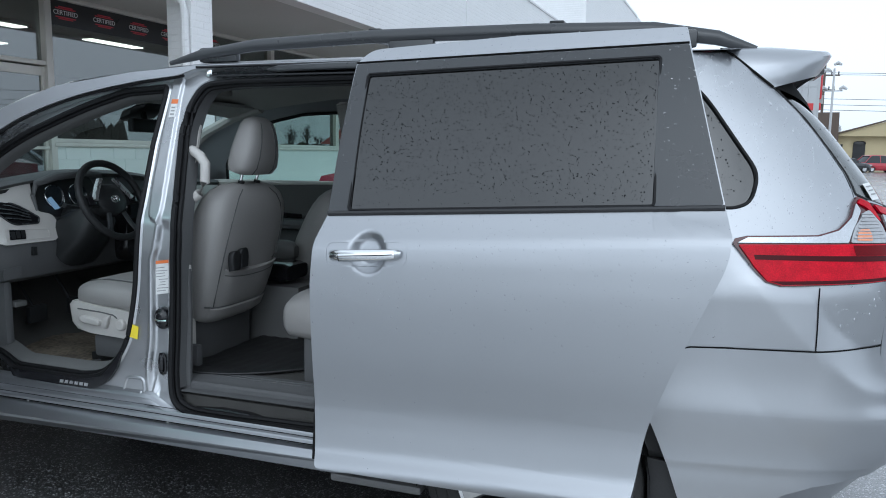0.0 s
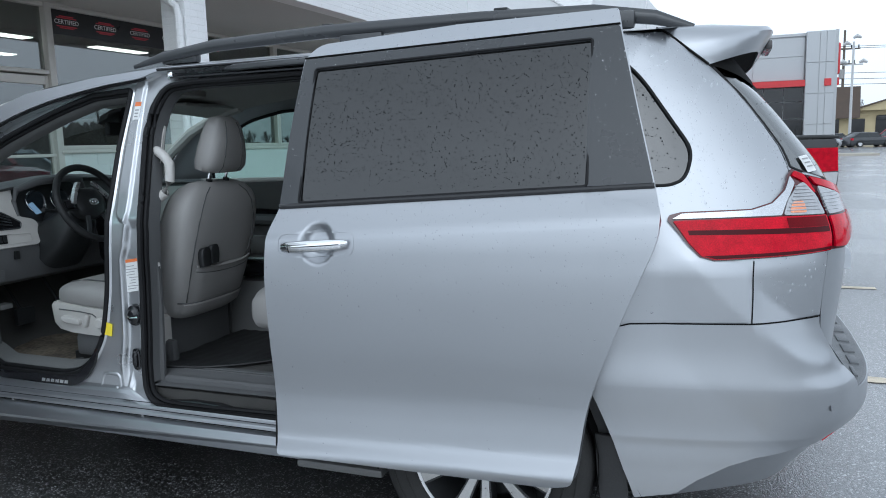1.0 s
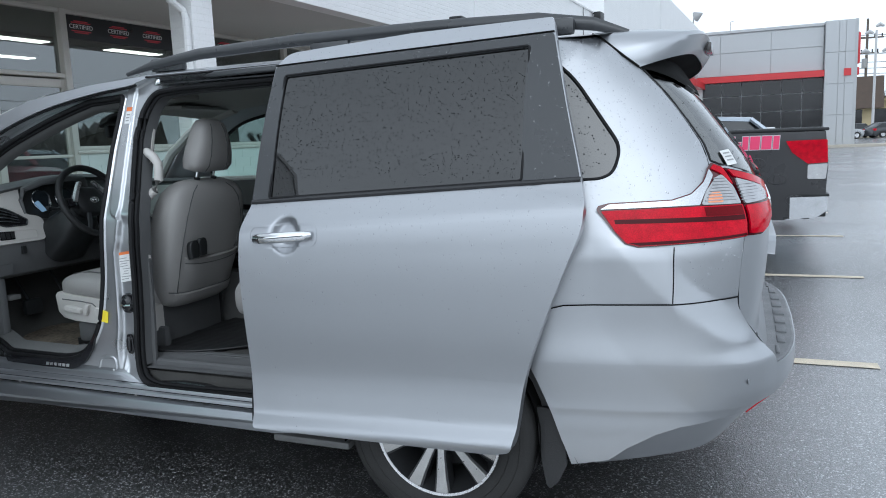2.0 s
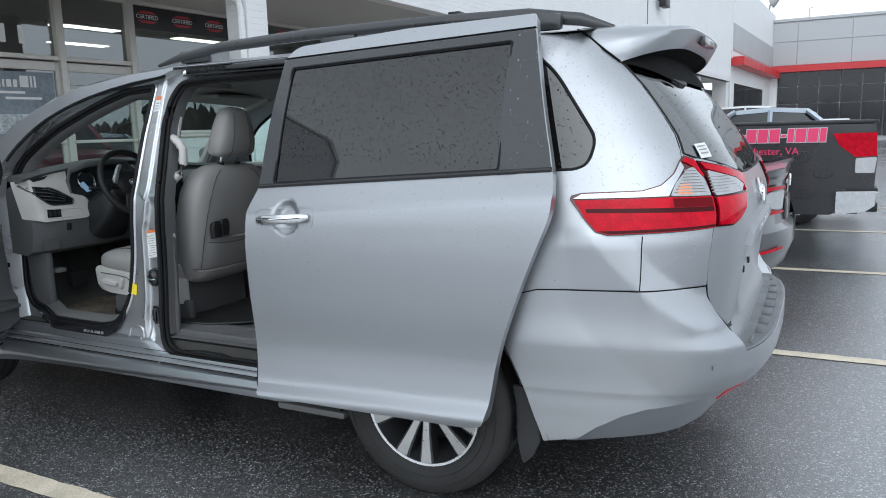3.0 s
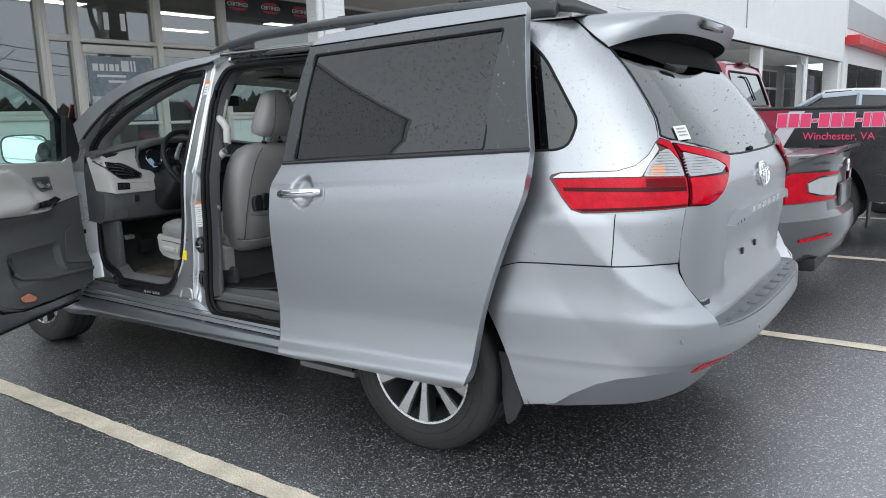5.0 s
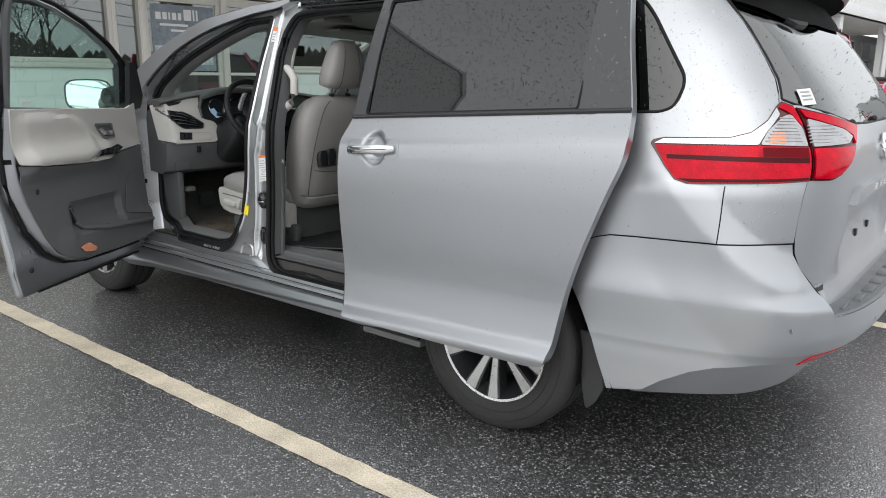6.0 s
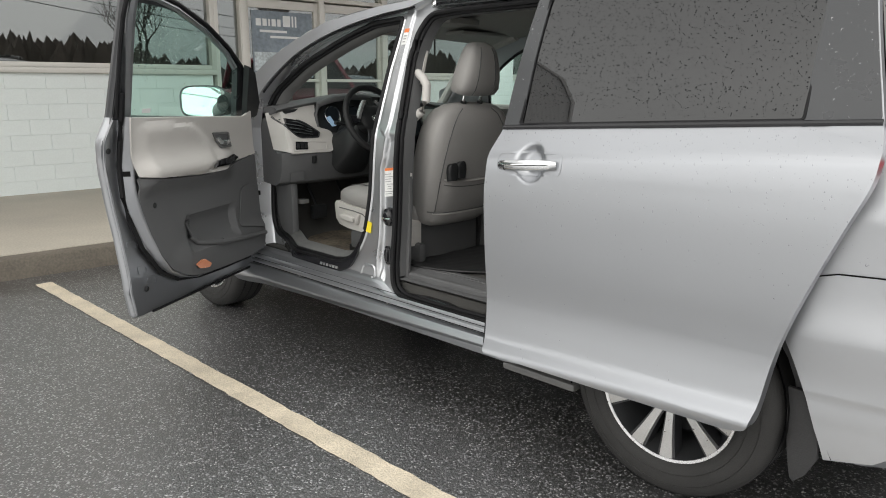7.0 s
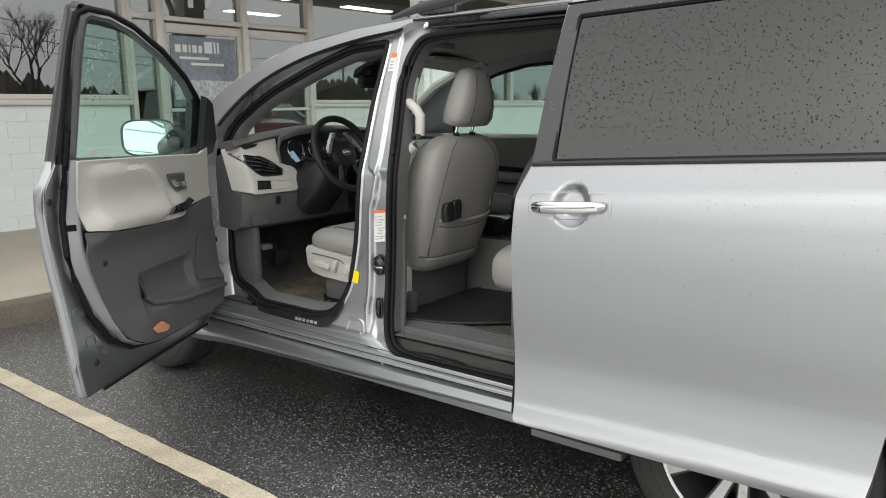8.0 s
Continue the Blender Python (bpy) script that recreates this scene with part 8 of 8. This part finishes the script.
part("far_bed_side", box(3.62, 5.74, PY + 1.96, PY + 2.02, 0.5, 1.34, bevel=0.02), PKBLACK, pk)
part("bed_floor", box(0.6, 5.65, PY + 0.25, PY + 1.75, 0.45, 0.8), PITDARK, pk)
tl = part("tail_lamp", skin(rounded([(5.40, 1.245, 0.01), (5.765, 1.25, 0.01), (5.775, 1.03), (5.60, 1.02), (5.46, 1.13)], 0.01), [], shade(bedside, 0.016), 0.08, 0.05), RED, pk, "large red tail lamp")
part("clear_lens", skin(rounded([(5.60, 1.01), (5.775, 1.02), (5.76, 0.87), (5.60, 0.87)], 0.015), [], shade(bedside, 0.016), 0.08, 0.05), PALELENS, tl)
part("rear_bumper", loft([[Vector((x, y, z)) for x, z in ((5.45, 0.47), (5.70, 0.50), (5.78, 0.56), (5.78, 0.70), (5.45, 0.69))] for y in (PY - 0.02, PY + 0.05, PY + 1.0, PY + 1.95, PY + 2.02)]), LAMPCHROME, pk, "chrome rear bumper")
part("bumper_top", box(5.50, 5.80, PY, PY + 2.0, 0.695, 0.725, bevel=0.01), BLACK, pk)
part("tow_hitch", box(5.65, 5.86, PY + 0.88, PY + 1.1, 0.40, 0.50, bevel=0.02), BLACK, pk)
part("mud_flap", box(5.08, 5.10, PY + 0.06, PY + 0.32, 0.20, 0.60, bevel=0.006), BLACK, pk)
part("bed_shade", box(3.7, 5.6, PY + 0.3, PY + 1.7, 0.5, 1.3), PITDARK, pk)
part("cab_lower", loft([[Vector((x, PY + y, z)) for y, z in ((0.06, 0.50), (0.0, 0.75), (0.01, 1.05), (0.05, 1.22), (1.97, 1.22), (2.01, 1.05), (2.02, 0.75), (1.96, 0.50))] for x in (0.95, 1.3, 2.4, 3.86)]), PKRED, pk)
part("bonnet", loft([[Vector((x, PY + 1.01 + 0.98 * w * v, z - 0.05 * v * v)) for v in (-1, -0.6, 0, 0.6, 1)] + [Vector((x, PY + 1.01 + 0.98 * w * v, 0.5)) for v in (1, -1)] for x, z, w in ((0.0, 0.95, 0.85), (0.15, 1.14, 0.95), (0.6, 1.22, 1.0), (1.3, 1.26, 1.0))]), PKRED, pk)
part("cab_glass", loft([[Vector((x, PY + 1.01 - w, 1.2)), Vector((x, PY + 1.01 - w + 0.10, z)), Vector((x, PY + 1.01 + w - 0.10, z)), Vector((x, PY + 1.01 + w, 1.2))] for x, z, w in ((1.15, 1.24, 0.93), (1.75, 1.82, 0.90), (3.58, 1.82, 0.86), (3.78, 1.42, 0.90), (3.80, 1.25, 0.91))]), TINT, pk, "dark cab windows", smooth=20)
part("cab_roof", loft([[Vector((x, PY + 1.01 + 0.82 * v, z + 0.03 * (1 - v * v) - (0.06 if abs(v) == 1 else 0))) for v in (-1, -0.9, -0.4, 0.4, 0.9, 1)] for x, z in ((1.70, 1.80), (1.85, 1.85), (2.6, 1.88), (3.56, 1.86), (3.68, 1.83))], False, False), PKRED, pk, "dark red cab roof")
for s in (-1, 1):
    for a, b in (((1.15, 1.22), (1.75, 1.84)), ((2.5, 1.2), (2.5, 1.84)), ((3.80, 1.22), (3.62, 1.83))):
        part("pillar", tube([(a[0], PY + 1.01 + s * 0.94, a[1]), (b[0], PY + 1.01 + s * 0.83, b[1])], 0.05, 6), PKRED, pk)
    for xw in (1.02, 4.62):
        simple_wheel(pk, xw, PY + 1.01 + s * 0.86, 0.40, s)
part("cab_stop_lamp", box(3.62, 3.71, PY + 0.82, PY + 1.2, 1.835, 1.88, bevel=0.012), DARKRED, pk)
cab_back = lambda u, z: Vector((3.868 - 0.20 * max(0, z - 1.22) / 0.6, PY + u, z))
CABWIN = rounded([(0.20, 1.39), (1.83, 1.39), (1.74, 1.765), (0.29, 1.765)], 0.05)
part("cab_rear_panel", skin(rounded([(0.05, 1.20), (1.97, 1.20), (1.87, 1.79, 0.05), (1.72, 1.85, 0.05), (0.30, 1.85, 0.05), (0.15, 1.79, 0.05)]), [CABWIN], cab_back, 0.2, 0.03), PKRED, pk, "dark red cab rear panel")
part("cab_rear_window", skin(CABWIN, [], lambda u, z: cab_back(u, z) - Vector((0.008, 0, 0)), 0.2, 0.004), REARGLASS, pk)
part("cab_window_seal", tube([cab_back(u, z) for u, z in CABWIN], 0.010, 6, True), RUBBER, pk)
part("window_slider_line", tube([cab_back(u, z) + Vector((0.004, 0, 0)) for u, z in ((0.75, 1.72), (1.02, 1.71), (1.08, 1.66), (1.16, 1.46))], 0.008, 6), BLACK, pk)

LIGHTBLUE = car_paint("pale_blue_paint", (0.36, 0.41, 0.47), 0.3)
WHITECAR = car_paint("white_paint", (0.72, 0.72, 0.72), 0.0)
DARKCAR = car_paint("dark_paint", (0.03, 0.032, 0.036), 0.3)
SILVERCAR = car_paint("silver_grey_paint", (0.35, 0.36, 0.37), 0.5)
REDCAR = car_paint("red_paint", (0.40, 0.015, 0.03), 0.1)
make_car("hatchback", LIGHTBLUE, "pale blue hatchback parked nose in", (1.75, 8.5, 0), 0, 4.1, 1.8, 1.54, 0.98, 1.02, (0.40, 0.60, 0.82, 0.97), 1.02, 0.2)
make_car("white_truck", WHITECAR, "white pickup parked further along", (0.7, 27.0, 0), 0, 5.6, 2.0, 1.85, 1.15, 1.2, (0.25, 0.34, 0.60, 0.64), 1.38, 0.3)
make_car("white_truck", WHITECAR, "white pickup parked further along", (0.5, 22.5, 0), 0, 5.6, 2.0, 1.85, 1.15, 1.2, (0.25, 0.34, 0.60, 0.64), 1.38, 0.3)
for nm, pt, lb, x, y, H in (("jeep", SILVERCAR, "silver estate car far across the car park", 15.6, 78, 1.75), ("hatchback", DARKCAR, "dark saloon far across the car park", 18.0, 84, 1.45), ("saloon", DARKCAR, "dark saloon far across the car park", 20.8, 82, 1.45), ("estate_car", WHITECAR, "white estate car far across the car park", 16.8, 92, 1.75), ("estate_car", REDCAR, "red estate car far across the car park", 24.6, 86, 1.75)):
    make_car(nm, pt, lb, (x, y, 0), 205, 4.7, 1.85, H, group="far cars")

# ---- far side of the street ----
TAN = mat("tan_stucco", (0.48, 0.40, 0.24), 0.8, 0, 0.06, 0.8, 30)
BROWNROOF = mat("brown_shingles", (0.10, 0.075, 0.06), 0.9, 0, 0.2, 2, 30, 0.4)
house = thing("roadside_building", "tan stucco building with a brown mansard roof", "building")
part("wall", box(15.0, 34.0, 104, 120, 0, 4.6), TAN, house)
part("roof", loft([[Vector((x, y, z)) for x, y in ((13.5 - i, 102.5 - i * 0.4), (21.2, 102.5 - i * 0.4), (21.2, 110), (13.5 - i, 110))] for z, i in ((3.3, 0.5), (7.2, -1.0))]), BROWNROOF, house)
part("gable", loft([[Vector((x, y, z)) for x, z in ((21.0, 4.4), (26.5, 6.0), (32, 4.4), (32, 4.2), (21, 4.2))] for y in (103, 119)]), TAN, house)
part("gable_edge", tube([(21, 102.8, 4.5), (26.5, 102.8, 6.15), (32, 102.8, 4.5)], 0.12, 6), BROWNROOF, house)
for x, w in ((20.4, 1.6), (23.2, 1.4), (17.5, 1.6)):
    part("window", box(x, x + w, 103.9, 104.02, 0.9, 3.2), GLOSSBLACK, house)
part("arch", box(23.2, 24.6, 103.88, 104.0, 3.0, 3.6, bevel=0.3), GLOSSBLACK, house)
h2 = thing("roadside_building", "low building with a dull red roof", "building")
part("wall", box(36, 70, 118, 130, 0, 2.8), mat("grey_siding", (0.4, 0.4, 0.4), 0.8), h2)
part("roof", loft([[Vector((x, y, z)) for y, z in ((116, 2.8), (124, 6.2), (132, 2.8))] for x in (35, 71)]), mat("dull_red_roof", (0.33, 0.07, 0.06), 0.7, 0, 0.1, 1, 20), h2)
WOOD = mat("weathered_pole_wood", (0.12, 0.10, 0.085), 0.9, 0, 0.2, 2, 40, 0.3)
pole = thing("utility_pole", "weathered wooden utility pole with crossarms", "pole")
part("shaft", tube([(20.4, 112, 0), (20.4, 112, 15.2)], [0.22, 0.14], 8), WOOD, pole)
for z, w in ((12.6, 1.9), (10.6, 1.4)):
    part("crossarm", box(20.4 - w, 20.4 + w, 111.8, 111.95, z, z + 0.2), WOOD, pole)
    for dx in (-0.9, -0.45, 0.45, 0.9):
        part("insulator", tube([(20.4 + dx * w, 111.9, z + 0.2), (20.4 + dx * w, 111.9, z + 0.6)], 0.09, 6), BLACK, pole)
part("transformer", tube([(20.1, 111.6, 8.8), (20.1, 111.6, 10.0)], 0.32, 10), mat("grey_steel", (0.3, 0.3, 0.3), 0.5), pole)
lamp = thing("street_lamp", "tall pale lamp post with four floodlights", "street lamp")
PALEPOLE = mat("pale_steel", (0.5, 0.5, 0.5), 0.5, 0.2)
part("shaft", tube([(18.6, 92, 0), (18.6, 92, 11.5)], [0.16, 0.11], 8), PALEPOLE, lamp)
part("arm", tube([(17.6, 92, 9.0), (19.6, 92, 9.0)], 0.07, 6), PALEPOLE, lamp)
for x, z in ((17.6, 9.2), (19.6, 9.2), (17.9, 11.2), (18.9, 11.9)):
    part("lamp_head", tube([(x - 0.4, 91.9, z), (x, 91.8, z + 0.18), (x + 0.4, 91.9, z)], [0.12, 0.24, 0.12], 8), PALEPOLE, lamp)
for k, (z, dy) in enumerate(((12.9, 0), (12.7, 0.4), (9.4, 0.2), (8.6, 0), (7.9, 0.3))):
    structure("cable", tube([(20.4 + 8 * j, 111.9 + dy, z + 0.25 * abs(j - 3) ** 2 * 0.2 - 0.3) for j in range(-4, 12)], 0.035, 5), BLACK, "overhead power line", "cable", "power lines")
structure("mast", tube([(4.2, SY + 0.5, 7.8), (4.2, SY + 0.5, 8.5), (4.4, SY + 0.5, 8.55)], 0.035, 6), PALEPOLE, "thin conduit mast on the showroom roof", "mast")

# bare winter trees as one belt far behind
TWIG = mat("bare_twigs", (0.085, 0.075, 0.07), 0.95, 0, 0.3, 0.5, 5)
rng = random.Random(4)
verts, faces = [], []


def twig(p, d, length, r, depth):
    q = p + d * length
    a = d.cross(Vector((0.3, 0.9, 0.1))).normalized()
    b = d.cross(a)
    i = len(verts)
    for c, rr in ((p, r), (q, r * 0.6)):
        for k in range(3):
            verts.append(c + (a * math.cos(k * 2.094) + b * math.sin(k * 2.094)) * rr)
    for k in range(3):
        faces.append((i + k, i + (k + 1) % 3, i + 3 + (k + 1) % 3, i + 3 + k))
    if depth:
        for _ in range(4 if depth > 1 else 5):
            e = (d + Vector((rng.uniform(-0.8, 0.8), rng.uniform(-0.8, 0.8), rng.uniform(-0.1, 0.7)))).normalized()
            twig(p + d * length * rng.uniform(0.5, 1.0), e, length * rng.uniform(0.5, 0.75), r * 0.5, depth - 1)


spots = [(28 + 3.4 * k + rng.uniform(-1, 1), 150 + rng.uniform(-8, 14)) for k in range(34)]
spots += [(-90 + 5.5 * k + rng.uniform(-2, 2), -70 + rng.uniform(-12, 8)) for k in range(34)]
for x, y in spots:
    twig(Vector((x, y, 0)), Vector((rng.uniform(-0.05, 0.05), 0, 1)), rng.uniform(2.2, 3.6), 0.3, 4)
me = bpy.data.meshes.new("tree_belt")
me.from_pydata([tuple(v) for v in verts], [], faces)
me.materials.append(TWIG)
tagged(new("tree_belt", me), "belt of bare winter trees far off", "trees", kind="stuff")
rng = random.Random(9)
bm = bmesh.new()
for cx, cy, n in ((60, 165, 60), (-10, -85, 80)):
    for k in range(n):
        x = cx + rng.uniform(-70, 90)
        m = Matrix.Translation((x, cy + rng.uniform(-5, 5), 0.8)) @ Matrix.Diagonal((rng.uniform(2, 4), 2, rng.uniform(1.2, 3.2), 1))
        r = bmesh.ops.create_icosphere(bm, subdivisions=2, radius=1, matrix=m)
        for v in r["verts"]:
            v.co += Vector((rng.uniform(-0.4, 0.4), rng.uniform(-0.4, 0.4), rng.uniform(-0.4, 0.4)))
tagged(part("undergrowth", bm, mat("winter_scrub", (0.06, 0.058, 0.04), 0.95, 0, 0.4, 0.6, 8), smooth=0), "dull winter scrub along the far edge", "shrubs", kind="stuff")


# ---- rain beads ----
WATER = bpy.data.materials.new("rain_water")
WATER.use_nodes = True
wb = WATER.node_tree.nodes["Principled BSDF"]
wb.inputs["Transmission Weight"].default_value, wb.inputs["IOR"].default_value = 1.0, 1.33
wb.inputs["Roughness"].default_value, wb.inputs["Base Color"].default_value = 0.02, (0.90, 0.92, 0.93, 1)

GLASSWATER = mat("rain_water_on_dark_glass", (0.014, 0.015, 0.016), 0.06, 0, 0.1, 40, 300, 0, 0, 0.02, spec=0.5)


def within(p, loop):
    hit = False
    for (x0, z0), (x1, z1) in zip(loop, loop[1:] + loop[:1]):
        if (z0 > p[1]) != (z1 > p[1]) and p[0] < (x1 - x0) * (p[1] - z0) / (z1 - z0) + x0:
            hit = not hit
    return hit


def beads(f, loop, holes, n, parent, seed, size=(0.0012, 0.0036), off=0.0, m=None, crowd=None, water=None):
    """Flattened drops scattered on a surface, joined in one mesh."""
    rng = random.Random(seed)
    us, zs = [p[0] for p in loop], [p[1] for p in loop]
    verts, faces = [], []
    while n > 0:
        n -= 1
        u, z = rng.uniform(min(us), max(us)), rng.uniform(min(zs), max(zs))
        if not within((u, z), loop) or any(within((u, z), h) for h in holes):
            continue
        if crowd and rng.random() > crowd(u, z):
            continue
        p, nrm = f(u, z, off), (f(u, z, off + 0.02) - f(u, z, off)).normalized()
        a = nrm.cross(Vector((0, 0, 1))).normalized()
        b = a.cross(nrm)
        r = size[0] + (size[1] - size[0]) * rng.random() ** 2.5
        sx, sz = rng.uniform(0.8, 1.15), rng.uniform(0.85, 1.5)
        k0 = len(verts)
        for rad, h in ((1.0, -0.05), (0.72, 0.38)):
            for k in range(6):
                t = k * math.tau / 6
                verts.append(p + a * (r * rad * sx * math.cos(t)) + b * (r * rad * sz * math.sin(t)) + nrm * (h * r))
        verts.append(p + nrm * (0.55 * r))
        for k in range(6):
            j = (k + 1) % 6
            faces.append((k0 + k, k0 + j, k0 + 6 + j, k0 + 6 + k))
            faces.append((k0 + 6 + k, k0 + 6 + j, k0 + 12))
    me = bpy.data.meshes.new("rain_film")
    me.from_pydata([tuple(m @ v if m else v) for v in verts], [], faces)
    me.polygons.foreach_set("use_smooth", [True] * len(me.polygons))
    me.materials.append(water or WATER)
    ob = new("rain_film", me)
    ob.parent = parent
    ob["label"], ob["kind"] = "scattered beads of clear rain water", "stuff"
    return ob


def drop_f(f):
    return lambda u, z, off=0.0: f(u, z, off)


beads(slide, shrunk(SGLASS, 0.01), [], 2600, slide_door, 1, (0.0010, 0.0027), -0.003, water=GLASSWATER)
beads(slide, SDOOR, [SFRAME, rounded([(3.30, 0.99), (3.30, 1.13), (3.66, 1.14), (3.66, 1.0)])], 4200, slide_door, 2, (0.0010, 0.0030), 0.0, crowd=lambda u, z: max(0.03, min(1, (z - 0.75) / 0.4)))
beads(slide, SFRAME, [shrunk(SGLASS, -0.004)], 800, slide_door, 3, (0.0013, 0.0038), 0.004)
beads(flank, [p for p in SIDE if p[0] > 4.2 and p[1] > 0.85] + [(4.3, 1.71), (4.3, 0.86)], [QWIN], 2600, van, 4, (0.0011, 0.0036), 0.0, crowd=lambda u, z: 1.0 if z > 1.18 else 0.25)
beads(flank, shrunk(QWIN, 0.016), [], 420, van, 5, (0.0010, 0.0034), -0.005, water=GLASSWATER)
beads(tail, [p for p in HGLASS if p[1] < 1.5], [], 260, van, 6, (0.0010, 0.0030), -0.003, water=GLASSWATER)
beads(leaf, shrunk(FGLASS, 0.02), [], 1300, front_door, 7, (0.0014, 0.0036), -0.029, HINGE, crowd=lambda u, z: 1.0 if u > 2.2 and z > 1.33 else 0.12)
beads(lambda u, z, off=0.0: crown(u, z * 0.999, off), [(2.0, -0.98), (4.5, -0.98), (4.5, -0.3), (2.0, -0.3)], [], 2600, van, 8, (0.0014, 0.0042), 0.0)

# ---- across the street, seen in the shop glass: a bare tree and the wires along the road ----
BARK = mat("winter_bark", (0.060, 0.050, 0.043), 0.9, 0, 0.3, 4, 40, 0.6)
rng = random.Random(31)
bare_tree = thing("bare_tree", "leafless tree with many fine twigs beside the street", "tree")
bare_tree.location = (40, 14.2, 0)
trunk, crown_twigs = bmesh.new(), bmesh.new()


def grow(p, way, length, r, depth):
    bend = Vector((rng.uniform(-1, 1), rng.uniform(-1, 1), rng.uniform(-0.2, 0.6))) * 0.12 * length
    q = p + way * length
    add_tube(trunk if depth < 2 else crown_twigs, [p, p.lerp(q, 0.5) + bend, q + bend * 0.6], [r, r * 0.8, r * 0.6], 6 if depth < 2 else 4)
    if depth == 5:
        return
    for k in range(3 if depth < 4 else 4):
        turn = Vector((rng.uniform(-1, 1), rng.uniform(-1, 1), rng.uniform(-0.15, 0.7)))
        grow(p.lerp(q, rng.uniform(0.55, 1.0)) + bend * 0.5, (way + turn * 0.75).normalized(), length * rng.uniform(0.60, 0.82), r * 0.55, depth + 1)


grow(Vector((0, 0, -0.1)), Vector((0.03, 0.02, 1)).normalized(), 3.0, 0.20, 0)
part("trunk", trunk, BARK, bare_tree)
part("crown", crown_twigs, BARK, bare_tree, "bare crown of fine twigs")
wires = thing("utility_line", "black utility wires strung between wooden poles", "power line")
wires.location = (16.3, -11.3, 0)
span = Vector((47.7, 69.3, 0))
for z, dy in ((8.2, 0.0), (7.4, 0.3), (6.9, -0.2)):
    part("wire", tube([span * (k / 16) + Vector((0, dy, z - 9.6 * (k / 16) * (1 - k / 16))) for k in range(17)], 0.022, 5), BLACK, wires)
for k in (0, 1):
    part("pole", tube([span * k, span * k + Vector((0, 0, 4)), span * k + Vector((0, 0, 8.8))], [0.16, 0.14, 0.11], 10), BARK, wires, "weathered wooden pole")

# ---- a wooded edge far across the street, seen in the shop glass ----
rng = random.Random(11)
verts, faces = [], []
for k in range(1300):
    y = rng.uniform(-70, 60)
    x, r, h = 62 + rng.uniform(-3, 6), rng.uniform(1.4, 3.0), rng.uniform(2.4, 5.4) * (0.8 + 0.3 * math.sin(y * 0.13))
    b = len(verts)
    for q in range(7):
        a = q * math.tau / 7 + rng.random() * 0.5
        verts.append((x + r * math.cos(a) * rng.uniform(0.6, 1.1), y + r * math.sin(a) * rng.uniform(0.6, 1.1), rng.uniform(-0.2, h * 0.5)))
    verts.append((x + rng.uniform(-0.6, 0.6), y + rng.uniform(-0.6, 0.6), h))
    faces += [(b + q, b + (q + 1) % 7, b + 7) for q in range(7)]
me = bpy.data.meshes.new("far_woods")
me.from_pydata(verts, [], faces)
me.materials.append(mat("winter_woods", (0.075, 0.062, 0.052), 0.9, 0, 0.4, 0.6, 6))
tagged(new("far_woods", me), "bare brown winter woods far across the street", "woods", kind="stuff")
